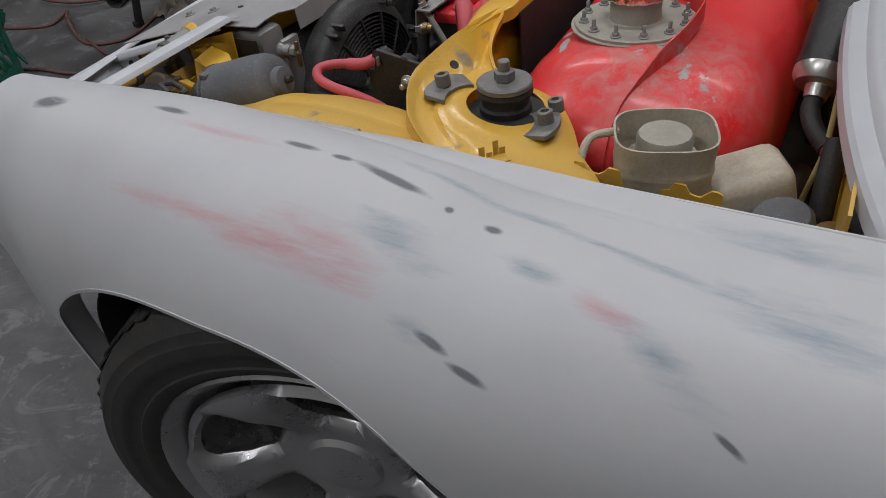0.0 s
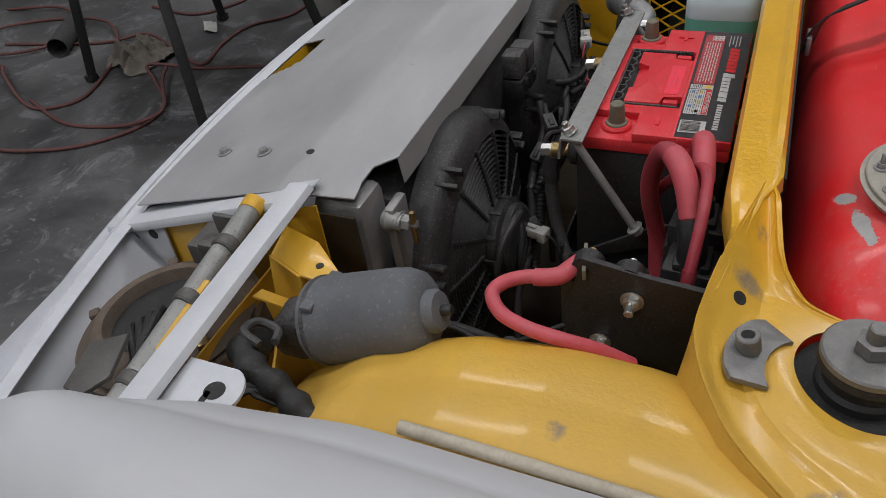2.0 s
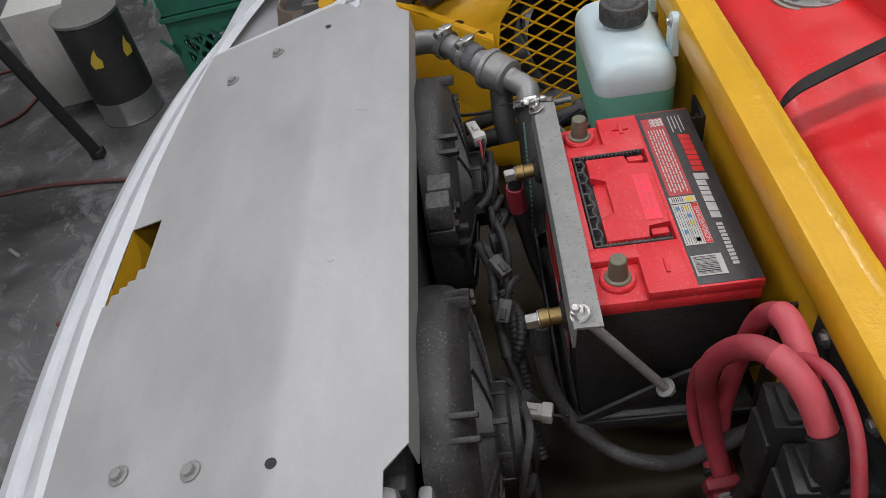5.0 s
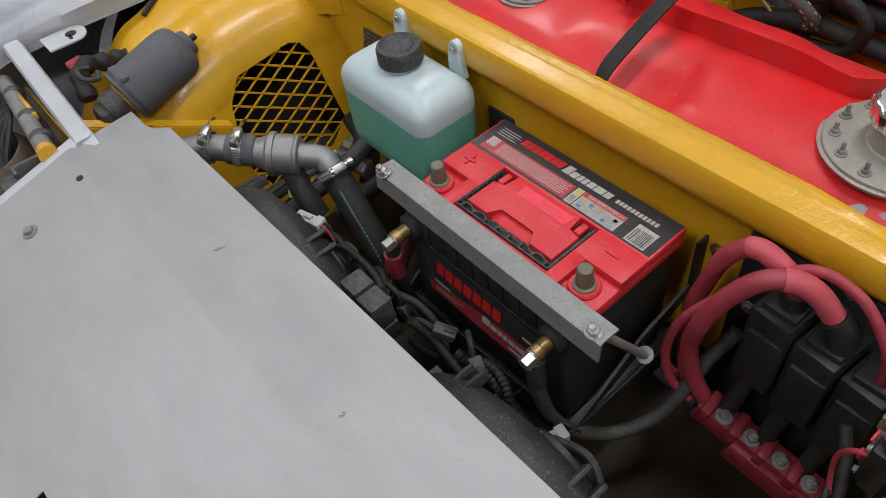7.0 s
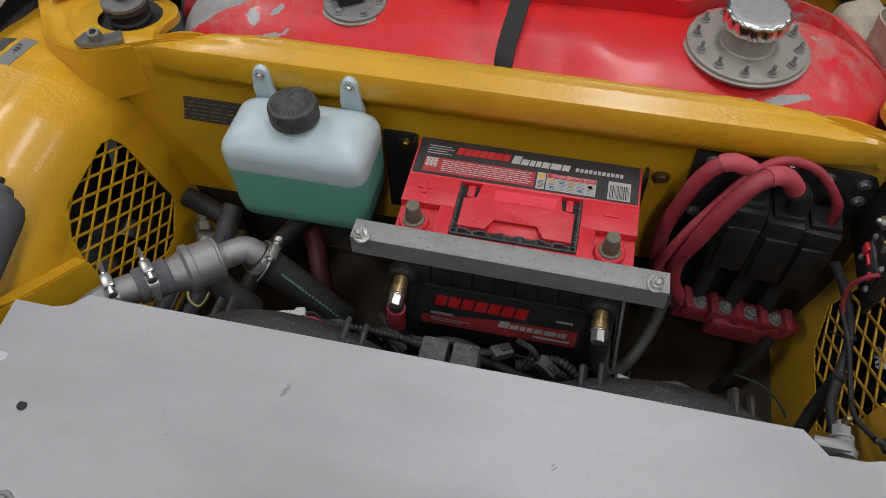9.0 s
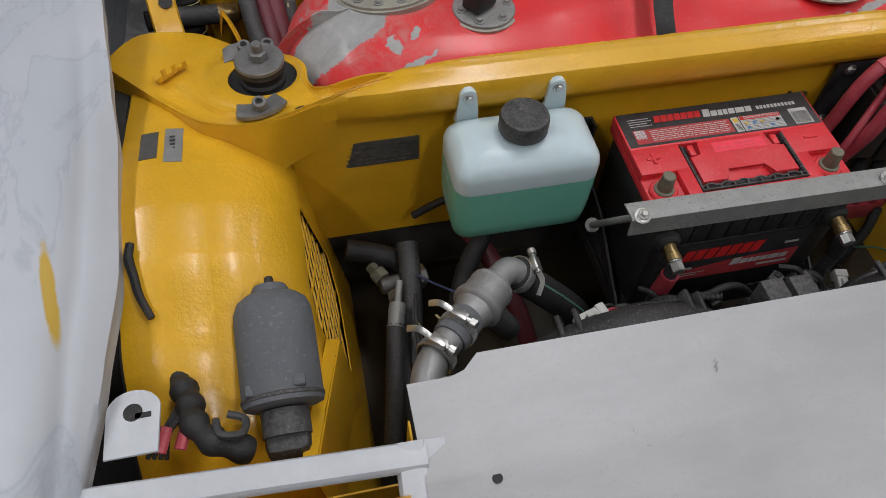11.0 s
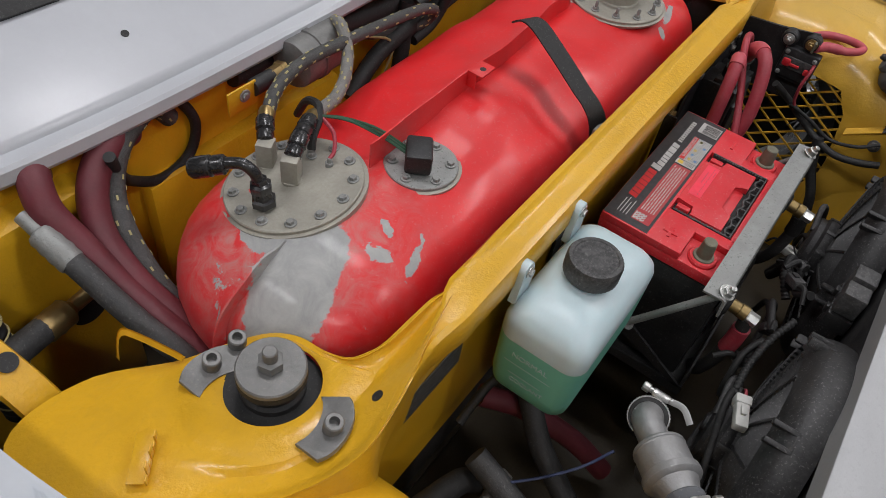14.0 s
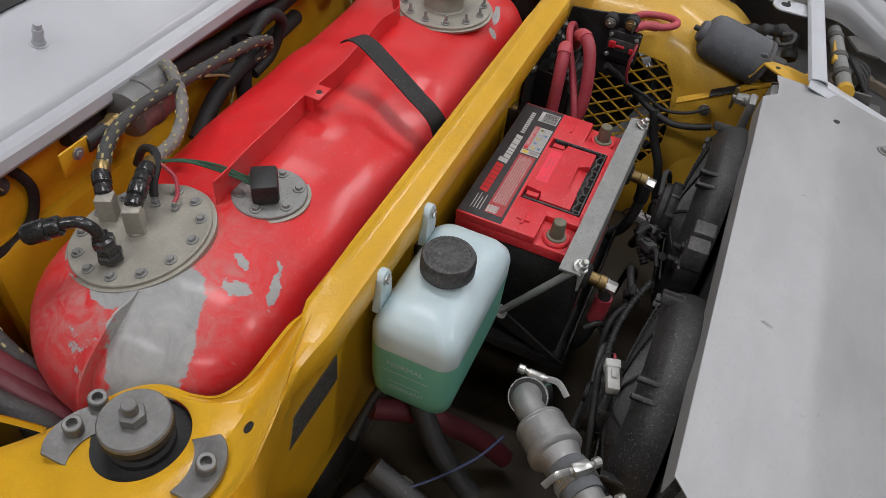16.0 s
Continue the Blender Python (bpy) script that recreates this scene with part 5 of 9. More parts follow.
def radiator():
    t = thing("radiator", (XC, -0.3, 0.3), "aluminium radiator with a welded side tank", "radiator")
    part("core", box(bmesh.new(), (XC + 0.02, -0.268, 0.45), (0.66, 0.05, 0.32), 0.004), M["black_dusty"], t, "dusty dark radiator core")
    for x in (0.335, -0.42):
        bm = box(bmesh.new(), (x, -0.272, 0.475), (0.055, 0.062, 0.345), 0.012)
        part("side_tank", bm, M["alu_raw"], t, "welded raw aluminium side tank")
    # grimy plate; its colour is the yellow darkened for the bay's shade
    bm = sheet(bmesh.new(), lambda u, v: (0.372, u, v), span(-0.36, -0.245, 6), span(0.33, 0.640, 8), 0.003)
    part("side_plate", bm, M["yellow_dirty_shaded"], t, "grimy side plate with overspray")
    bm = lathe(bmesh.new(), [(0.011, 0), (0.013, 0.006), (0.0095, 0.012), (0.0095, 0.022)], (0.335, -0.232, 0.615), (0.1, 1, 0), 18)
    hexbolt(bm, (0.335, -0.214, 0.615), (0.1, 1, 0), 0.009, 0.012, 0.011, 0.006)
    part("bleed_screw", bm, M["steel_grey"], t, "grey bleed screw in a welded boss")
    part("bracket", box(bmesh.new(), (0.322, -0.225, 0.57), (0.035, 0.012, 0.12), 0.004), M["alu_raw"], t, "raw aluminium bracket")
    part("tap_wing", box(bmesh.new(), (0.338, -0.198, 0.612), (0.006, 0.006, 0.040), 0.002), M["brass"], t, "tarnished brass tap wing")


radiator()


def cooling_fan(cx):
    cy, cz, R = -0.200, 0.476, 0.158
    t = thing("cooling_fan", (cx, cy, cz - R), "dusty black plastic radiator fan with a ringed grille", "fan", "radiator fans")
    bm = lathe(bmesh.new(), [(R - 0.012, -0.032), (R + 0.001, -0.032), (R + 0.002, -0.020), (R, -0.008), (R - 0.002, -0.002), (R - 0.010, 0.007), (R - 0.0215, 0.0125), (R - 0.025, 0.0145), (R - 0.026, 0.008), (R - 0.024, -0.01), (R - 0.018, -0.025)], (cx, cy, cz), (0, 1, 0), 80, closed=True)
    part("shroud", bm, M["fan_black"], t, "dusty black rounded fan shroud", smooth=50)
    part("fan_disc", lathe(bmesh.new(), [(R - 0.02, -0.024), (R - 0.02, -0.020), (0.02, -0.016), (0.02, -0.02)], (cx, cy, cz), (0, 1, 0), 48), M["rubber"], t, "dark blades behind the grille")

    def bulge(r):
        return 0.014 + 0.014 * (1 - (r / 0.132) ** 2)
    r = 0.057
    while r < 0.130:
        h = bulge(r)
        part("grille_ring", lathe(bmesh.new(), [(r + 0.0012, h - 0.010), (r - 0.0004, h), (r + 0.0012, h + 0.0004), (r + 0.0030, h - 0.010)], (cx, cy, cz), (0, 1, 0), 64, closed=True), M["fan_black"], t)
        r += 0.0062
    for i in range(14):
        a = 2 * math.pi * (i + 0.3) / 14
        d, w = Vector((math.cos(a), 0, math.sin(a))), Vector((-math.sin(a), 0, math.cos(a)))
        bm = sheet(bmesh.new(), lambda u, v: Vector((cx, cy, cz)) + d * u + w * v + Vector((0, bulge(u) + 0.0022, 0)), span(0.050, 0.134, 7), [-0.0017, 0.0017], 0.012, flip=True)
        part("grille_rib", bm, M["fan_black"], t, smooth=0)
    mot = part("fan_motor", lathe(bmesh.new(), [(0.052, 0.0), (0.054, 0.022), (0.050, 0.028), (0.052, 0.032), (0.052, 0.040), (0.046, 0.044), (0.046, 0.052), (0.040, 0.057), (0.014, 0.058), (0.012, 0.062)], (cx, cy, cz), (0, 1, 0), 40), M["fan_black"], t, "dusty black fan motor")
    for k in range(10):
        a = 2 * math.pi * k / 10
        p = Vector((cx + 0.0515 * math.cos(a), cy + 0.030, cz + 0.0515 * math.sin(a)))
        part("motor_rib", box(bmesh.new(), p, (0.0035, 0.022, 0.006), 0.0008, Matrix.Rotation(-a, 3, "Y")), M["fan_black"], mot)
    bm = tube(bmesh.new(), [(cx - 0.01, cy + 0.056, cz + 0.035), (cx + 0.03, cy + 0.060, cz + 0.05), (cx + 0.055, cy + 0.052, cz + 0.03), (cx + 0.058, cy + 0.045, cz - 0.02), (cx + 0.03, cy + 0.056, cz - 0.05), (cx - 0.03, cy + 0.06, cz - 0.05)], 0.0042, 8, 8)
    part("fan_lead", bm, M["grey_hose"], mot, "dusty fan lead")
    for a in (20, 62, 118, 160):
        m = Matrix.Rotation(radians(90 - a), 3, "Y")
        p = Vector((cx + (R - 0.006) * math.cos(radians(a)), cy + 0.004, cz + (R - 0.006) * math.sin(radians(a))))
        bm = box(bmesh.new(), p + m @ Vector((-0.010, 0, 0)), (0.006, 0.030, 0.012), 0.002, m)
        box(bm, p + m @ Vector((0.010, 0, 0)), (0.006, 0.030, 0.012), 0.002, m)
        box(bm, p + m @ Vector((0.0, -0.012, 0)), (0.024, 0.006, 0.012), 0.002, m)
        part("shroud_lug", bm, M["fan_black"], t)
    return t


cooling_fan(0.176)
cooling_fan(-0.213)


def fuel_tank():
    t = thing("fuel_tank", (XC, 0.33, 0.38), "red painted metal fuel tank with peeling grey patches", "fuel tank")
    x0, x1, yc, hy = -0.545, 0.455, 0.308, 0.157

    def ring(s):
        """Half sizes of the tank's section along its length."""
        d = min(s, 1 - s) * (x1 - x0)
        k = 1.0 if d > 0.15 else math.sqrt(max(0.0, 1 - ((0.15 - d) / 0.15) ** 2))
        return k
    ss = [0.0005, 0.002, 0.006, 0.012, 0.02, 0.03, 0.045, 0.06, 0.08, 0.10, 0.125, 0.15] + span(0.18, 0.82, 40) + [0.85, 0.875, 0.90, 0.92, 0.94, 0.955, 0.97, 0.98, 0.988, 0.994, 0.998, 0.9995]
    n = 72
    bm = bmesh.new()
    rings = []
    for s in ss:
        k = ring(s)
        x = x0 + (x1 - x0) * s
        row = []
        for i in range(n):
            a = 2 * math.pi * i / n
            ca, sa = math.cos(a), math.sin(a)
            e = 0.42
            py = (abs(ca) ** e) * (1 if ca > 0 else -1)
            pz = (abs(sa) ** e) * (1 if sa > 0 else -1)
            y = yc + hy * py * (0.10 + 0.90 * k)
            hz = 0.150 * (0.35 + 0.65 * k)
            z = 0.520 + hz * pz
            if pz > 0:
                z += 0.004 - 0.020 * ((y - 0.31) / 0.14) ** 2
                z -= 0.010 * smooth_step(y, 0.31, 0.34) * (1 - smooth_step(x, 0.1, 0.2) * 0.5) * (1 if x > -0.32 else 0.3)
                ridge = smooth_step(x, -0.19, -0.17) - smooth_step(x, 0.05, 0.09)
                z += 0.004 * ridge * smooth_step(y, 0.22, 0.24)
            p = Vector((x, y, z))
            dent = noise.noise(p * 7) * 0.003 + noise.noise(p * 19) * 0.0012
            dimple = 0.009 * math.exp(-(((x + 0.06) / 0.05) ** 2 + ((y - 0.205) / 0.03) ** 2 + ((z - 0.67) / 0.05) ** 2)) + 0.006 * math.exp(-(((x - 0.02) / 0.03) ** 2 + ((y - 0.215) / 0.025) ** 2 + ((z - 0.67) / 0.05) ** 2))
            row.append(bm.verts.new(p + Vector((0, dent * py, dent * pz - dimple))))
        rings.append(row)
    for a, b in zip(rings[:-1], rings[1:]):
        for i in range(n):
            bm.faces.new((a[i], a[(i + 1) % n], b[(i + 1) % n], b[i]))
    bm.faces.new(rings[0])
    bm.faces.new(rings[-1])
    body = part("tank_body", bm, M["red"], t, smooth=60)
    # upright seam along the top and round the end
    def seam(u, v):
        """Tall in the middle, dying away to a low bead that runs down the tank's end."""
        d = max(0.0, x1 - u)
        k = 1.0 if d > 0.15 else math.sqrt(max(0.0, 1 - ((0.15 - d) / 0.15) ** 2))
        low = 0.672 + (0.516 + 0.150 * (0.35 + 0.65 * k) - 0.672) * smooth_step(u, 0.28, 0.33)
        high = 0.010 + 0.016 * smooth_step(u, 0.40, 0.34) + 0.010 * smooth_step(u, 0.16, 0.04)
        y = 0.306 + 0.012 * smooth_step(u, 0.04, 0.12) + 0.034 * (smooth_step(u, 0.16, 0.215) - smooth_step(u, 0.28, 0.42)) - 0.010 * smooth_step(u, 0.34, 0.44)
        return (u + 0.004 * v * smooth_step(u, 0.40, 0.45), y + 0.004 * noise.noise(Vector((u * 9, 0, 0))), low + high * v + 0.002 * noise.noise(Vector((u * 14, v, 3))))
    bm = sheet(bmesh.new(), seam, span(-0.315, 0.36, 56) + span(0.37, 0.44, 12) + span(0.443, 0.4545, 10), span(0, 1, 4), 0.0018)
    part("seam", bm, M["red"], t, "red upright weld seam")

    def end_seam(a, v):
        """Follows the tank's rounded end down from the sender plate."""
        b = min(a, math.pi / 2)
        x, z = x0 + 0.150 * (1 - math.sin(b)), 0.524 + 0.150 * (0.35 + 0.65 * math.cos(b)) - 0.12 * max(0.0, a - b)
        high = 0.006 + 0.015 * smooth_step(a, 0.42, 0.62)
        return (x + (high * v - 0.004) * -math.sin(b) * 0.9, 0.303 + 0.002 * math.sin(a * 7), z + (high * v - 0.004) * max(0.15, math.cos(b)))
    bm = sheet(bmesh.new(), end_seam, span(0.38, 2.6, 44), [0, 0.5, 1], 0.0022)
    part("end_seam", bm, M["red"], t, "red weld seam round the tank's end")
    part("seam_tab", box(bmesh.new(), (-0.113, 0.296, 0.7085), (0.030, 0.022, 0.0022), 0.0006), M["red"], t, "red tab with a hole")
    part("tab_hole", lathe(bmesh.new(), [(0.004, 0), (0.004, 0.0005), (0.001, 0.0005)], (-0.113, 0.294, 0.7097), (0, 0, 1), 14), M["rubber"], t)
    part("seam_tab_side", box(bmesh.new(), (-0.126, 0.301, 0.698), (0.0022, 0.014, 0.022), 0.0006), M["red"], t, "red folded tab side")

    def round_plate(name, c, r, n_bolts, br, mat, label, ax=(0, 0, 1), deep=0.016, stud=0.0):
        bm = lathe(bmesh.new(), [(r, -0.004), (r, 0.0025), (r - 0.0012, 0.0035), (0.01, 0.0035)], c, ax, 64)
        pl = part(name, bm, mat, t, label)
        part("gasket", lathe(bmesh.new(), [(r + 0.002, -deep), (r + 0.004, -0.0015), (r - 0.002, -0.0005)], c, ax, 64), M["flange"], pl, "dull sealing ring")
        f = frame_of(ax)
        for i in range(n_bolts):
            a = 2 * math.pi * (i + 0.35) / n_bolts
            part("bolt", hexbolt(bmesh.new(), Vector(c) + f @ Vector((br * math.cos(a), br * math.sin(a), 0.0035)), ax, 0.0045, 0.0042 if stud else 0.0035, 0.0066, stud), M["steel_grey"], pl)
        return pl
    sender = round_plate("sender_plate", (-0.385, 0.352, 0.6675), 0.0765, 13, 0.065, M["flange"], "dusty round steel plate with bolts", (-0.09, 0.16, 1))
    gauge = round_plate("gauge_plate", (-0.269, 0.268, 0.671), 0.043, 6, 0.033, M["steel_grey"], "small zinc gauge plate")
    part("gauge_plug", box(bmesh.new(), (-0.276, 0.268, 0.690), (0.040, 0.030, 0.026), 0.004, Matrix.Rotation(radians(35), 3, "Z")), M["black"], gauge, "black connector plug")
    FX, FY = 0.244, 0.276
    fil = round_plate("filler_plate", (FX, FY, 0.6735), 0.0745, 12, 0.063, M["flange"], "pale round filler plate with studs", deep=0.006, stud=0.009)
    part("filler_neck", lathe(bmesh.new(), [(0.0345, 0.6765), (0.0320, 0.6790), (0.0312, 0.684), (0.0312, 0.712)], (FX, FY, 0), (0, 0, 1), 40), M["flange"], fil, "pale welded filler neck")
    cap_rows = [(0.0365, 0.7055), (0.0395, 0.7065), (0.0402, 0.709), (0.0402, 0.722), (0.0396, 0.7245), (0.0375, 0.7265), (0.034, 0.7275), (0.012, 0.7278)]
    cap = part("filler_cap", lathe(bmesh.new(), cap_rows[:6], (FX, FY, 0), (0, 0, 1), 112, squash=lambda a: 1 - 0.050 * (0.5 + 0.5 * math.cos(a * 14)) ** 2), M["chrome"], fil, "polished scalloped filler cap", smooth=50)
    part("cap_top", lathe(bmesh.new(), [(0.0372, 0.7260), (0.0345, 0.7273), (0.028, 0.7276), (0.010, 0.7274)], (FX, FY, 0), (0, 0, 1), 112, squash=lambda a: 1 - 0.050 * (0.5 + 0.5 * math.cos(a * 14)) ** 2), M["cap_dust"], cap, "dusty grey cap top")
    # fittings on the sender plate
    for x, y, z in ((-0.378, 0.400, 0.662), (-0.385, 0.356, 0.671)):
        bm = box(bmesh.new(), (x, y, z + 0.017), (0.019, 0.019, 0.032), 0.002, Matrix.Rotation(0.5, 3, "Z"))
        lathe(bm, [(0.011, 0), (0.011, 0.005), (0.009, 0.006)], (x, y, z - 0.003), (0, 0, 1), 20)
        part("square_fitting", bm, M["flange"], sender, "grey square fitting")
    bm = lathe(bmesh.new(), [(0.0135, 0.0), (0.0135, 0.007), (0.0105, 0.009), (0.0105, 0.017), (0.0120, 0.019), (0.0120, 0.027), (0.0085, 0.029), (0.0085, 0.034)], (-0.430, 0.351, 0.672), (-0.05, 0.1, 1), 6)
    tube(bm, [(-0.432, 0.354, 0.700), (-0.434, 0.358, 0.713), (-0.438, 0.367, 0.721), (-0.445, 0.378, 0.721), (-0.450, 0.385, 0.718)], 0.0062, 14, 8)
    lathe(bm, [(0.0085, 0), (0.0105, 0.002), (0.0105, 0.012), (0.0088, 0.014), (0.0115, 0.016), (0.0115, 0.034), (0.009, 0.038)], (-0.448, 0.382, 0.719), (-0.55, 0.80, -0.28), 14)
    part("elbow_fitting", bm, M["gloss_black"], sender, "black anodised hose elbow")
    for x, y, c in ((-0.345, 0.338, "ink_red"), (-0.345, 0.364, "wire_green")):
        part("terminal", hexbolt(bmesh.new(), (x, y, 0.674), (0, 0, 1), 0.005, 0.006, 0.006, 0.006), M["steel_grey"], sender)
    bm = tube(bmesh.new(), [(-0.345, 0.338, 0.686), (-0.335, 0.340, 0.690), (-0.322, 0.352, 0.700), (-0.318, 0.372, 0.708)], 0.0024, 8, 8)
    part("red_lead", bm, M["pink"], sender, "red wire")
    bm = bmesh.new()
    for k in range(3):
        tube(bm, [(-0.283 + 0.004 * k, 0.279 + 0.003 * k, 0.690), (-0.290, 0.305 + 0.006 * k, 0.700 + 0.004 * k), (-0.303, 0.345 + 0.004 * k, 0.710), (-0.318, 0.374, 0.710)], 0.0015, 6, 8)
    part("gauge_wire", bm, M["wire_green"], gauge, "thin dark green wires")
    part("wire_boot", tube(bmesh.new(), [(-0.345, 0.364, 0.684), (-0.338, 0.368, 0.696), (-0.320, 0.375, 0.708), (-0.306, 0.390, 0.710), (-0.300, 0.412, 0.700), (-0.298, 0.43, 0.67)], 0.0048, 8, 8), M["rubber"], sender, "black wire sleeve")
    return t


fuel_tank()


def tank_strap():
    t = thing("tank_strap", (-0.02, 0.2, 0.68), "black webbing strap buckled over the fuel tank", "strap")
    top = [(-0.045, 0.150, 0.645), (-0.048, 0.157, 0.670), (-0.049, 0.170, 0.686), (-0.048, 0.187, 0.697), (-0.044, 0.214, 0.714), (-0.040, 0.241, 0.730), (-0.036, 0.267, 0.744), (-0.034, 0.284, 0.746), (-0.033, 0.296, 0.738)]
    c = curve_points(top, 6)
    bm = bmesh.new()
    sheet(bm, lambda u, v: c[int(u)] + Vector((v * 0.0115, -v * 0.006, 0.003)), list(range(len(c))), [-1, -0.5, 0, 0.5, 1], 0.002)
    part("webbing", bm, M["rubber"], t)
    part("buckle", box(bmesh.new(), (-0.047, 0.150, 0.655), (0.030, 0.006, 0.022), 0.002), M["steel_grey"], t, "small steel buckle")


tank_strap()


def battery():
    t = thing("battery", (0, 0, 0.42), "red and black car battery with dusty lid", "battery")
    part("case", box(bmesh.new(), (0, 0.0, 0.509), (0.260, 0.166, 0.178), 0.005), M["black"], t, "black ribbed battery case")
    for i in range(9):
        part("case_rib", box(bmesh.new(), (-0.098 + i * 0.0245, -0.0842, 0.578), (0.0225, 0.005, 0.036), 0.0012), M["black"], t)
    bm = box(bmesh.new(), (0, 0.0035, 0.6035), (0.272, 0.167, 0.017), 0.003)
    # raised top: a strip behind the carrying well, one each side of it, and the corners left low round the posts
    box(bm, (0, 0.0555, 0.6155), (0.272, 0.0630, 0.0120), 0.0015)
    for x0_, x1_ in ((-0.136, -0.0715), (0.0715, 0.136)):
        box(bm, ((x0_ + x1_) / 2, 0.0045, 0.6155), (x1_ - x0_, 0.0440, 0.0120), 0.0015)
    for s_ in (-1, 1):
        box(bm, (s_ * 0.0805, -0.047, 0.6155), (0.018, 0.064, 0.0120), 0.0015)
    box(bm, (0, -0.069, 0.6155), (0.150, 0.026, 0.0120), 0.0015)
    part("lid", bm, M["redplastic"], t, "red plastic battery lid")
    bm = bmesh.new()
    sheet(bm, lambda u, v: (u, v, 0.6219), span(-0.1335, 0.1335, 3), span(0.0275, 0.0862, 3), 0.0006)
    lab = part("label", bm, M["label_black"], t, "black printed top label", smooth=0)
    up = pose(0, 0.002, 0.6220)
    part("label_band", flat_bars(bmesh.new(), [(-0.122, 0.029, 0.134, 0.024)], up, 0.0003), M["label_red"], lab, "dark red text panel", smooth=0)
    # brand words stand as plain slanting shapes in their colours
    def slant(x, y, w, h, z, lean=0.18):
        bm = bmesh.new()
        bm.faces.new([bm.verts.new(z @ Vector((x + a, y + b, 0.0))) for a, b in ((0, 0), (w, 0), (w + lean * h, h), (lean * h, h))])
        return bm
    over = pose(0, 0.004, 0.6226)
    for i in range(7):
        part("red_emblem", slant(-0.087 + i * 0.0094, 0.0605, 0.0082, 0.0115, over), M["ink_red"], lab, "slanting red shape", smooth=0)
    x = -0.019
    for i, w in enumerate((0.0098, 0.0088, 0.006, 0.006, 0.0088, 0.0125, 0.0088)):
        part("white_emblem", slant(x, 0.0590, w, 0.0135 if i == 0 else 0.0095, over), M["ink_white"], lab, "slanting white shape", smooth=0)
        x += w + 0.0014
    bm = bmesh.new()
    for i in range(11):
        x = 0.058 + i * 0.0052
        bm.faces.new([bm.verts.new((x + a, b + 0.004, 0.6226)) for a, b in ((0, 0.0605), (0.0038, 0.0605), (0.0042, 0.0665), (0.0004, 0.0665))])
    random.seed(3)
    rows = []
    for r in range(6):
        x = -0.100
        while x < 0.006:
            w = random.uniform(0.004, 0.013)
            rows.append((x, 0.0325 + r * 0.0032, min(w, 0.008 - x), 0.0012))
            x += w + 0.0018
    for r in range(4):
        rows.append((-0.122, 0.0590 + r * 0.004, random.uniform(0.022, 0.034), 0.0012))
    flat_bars(bm, rows, up, 0.0006)
    part("print", bm, M["ink_white"], lab, "lines of small white print", smooth=0)
    sq = bmesh.new()
    for i in range(9):
        for j in range(9):
            if (i * 7 + j * 5 + i * j) % 3:
                flat_bars(sq, [(-0.1205 + i * 0.0016, 0.0375 + j * 0.0016, 0.0016, 0.0016)], up, 0.0006)
    part("square_mark", sq, M["ink_white"], lab, "small speckled square print", smooth=0)
    warn = part("warning_panel", flat_bars(bmesh.new(), [(0.026, 0.0275, 0.058, 0.026), (0.0145, 0.0275, 0.010, 0.026)], up, 0.0006), M["ink_white"], lab, "white warning panel", smooth=0)
    part("warning_head", flat_bars(bmesh.new(), [(0.0265, 0.0465, 0.057, 0.0065)], up, 0.0009), M["ink_red"], warn, "red heading strip", smooth=0)
    lettering("warning_words", "DANGER/POISON", 0.0062, up @ pose(0.057, 0.0498, 0.0012), M["ink_white"], warn, "white words on red")
    cells = [(0.028 + i * 0.0112, 0.0290 + j * 0.0086, 0.0098, 0.0074) for i in range(5) for j in range(2)]
    part("warning_cell", flat_bars(bmesh.new(), [(c[0] + 0.002, c[1] + 0.0015, 0.005, 0.004) for k, c in enumerate(cells) if k % 3 == 0], up, 0.0009), M["ink_blue"], warn, "small coloured pictogram cells", smooth=0)
    part("warning_sign", flat_bars(bmesh.new(), [(0.016, 0.044, 0.007, 0.007)] + [(c[0] + 0.002, c[1] + 0.0015, 0.005, 0.004) for k, c in enumerate(cells) if k % 4 == 1], up, 0.0009), M["ink_yellow"], warn, "yellow pictogram cells", smooth=0)
    part("warning_text", flat_bars(bmesh.new(), [(c[0], c[1] + 0.0012 * q, c[2], 0.0005) for c in cells for q in range(0, 7, 2)] + [(0.016, 0.030 + 0.002 * q, 0.007, 0.0008) for q in range(6)], up, 0.0009), M["ink_dark"], warn, "tiny dark print", smooth=0)
    part("bar_panel", flat_bars(bmesh.new(), [(0.098, 0.0275, 0.026, 0.028)], up, 0.0006), M["ink_white"], lab, "white striped panel", smooth=0)
    rows = []
    x = 0.1
    while x < 0.122:
        w = random.choice((0.0005, 0.0009, 0.0013))
        rows.append((x, 0.029, w, 0.021))
        x += w + random.choice((0.0006, 0.001))
    part("bar_stripe", flat_bars(bmesh.new(), rows, up, 0.0009), M["ink_dark"], lab, "dark stripes", smooth=0)
    # carrying handle lying in its well, between a dark groove and a zigzag rib
    part("well_floor", box(bmesh.new(), (0, -0.016, 0.6125), (0.142, 0.078, 0.002), 0.0), M["rubber"], t, "dark bottom of the handle well")
    out = [(-0.0645, -0.0415), (-0.0315, -0.0415), (-0.0255, -0.0250), (0.0255, -0.0250), (0.0315, -0.0415), (0.0645, -0.0415), (0.0645, 0.0010), (0.0480, 0.0010), (0.0480, 0.0245), (-0.0480, 0.0245), (-0.0480, 0.0010), (-0.0645, 0.0010)]
    handle = part("handle", plate(bmesh.new(), out, 0.008, pose(0, 0, 0.6218), 0.0015), M["redplastic"], t, "red moulded carry handle")
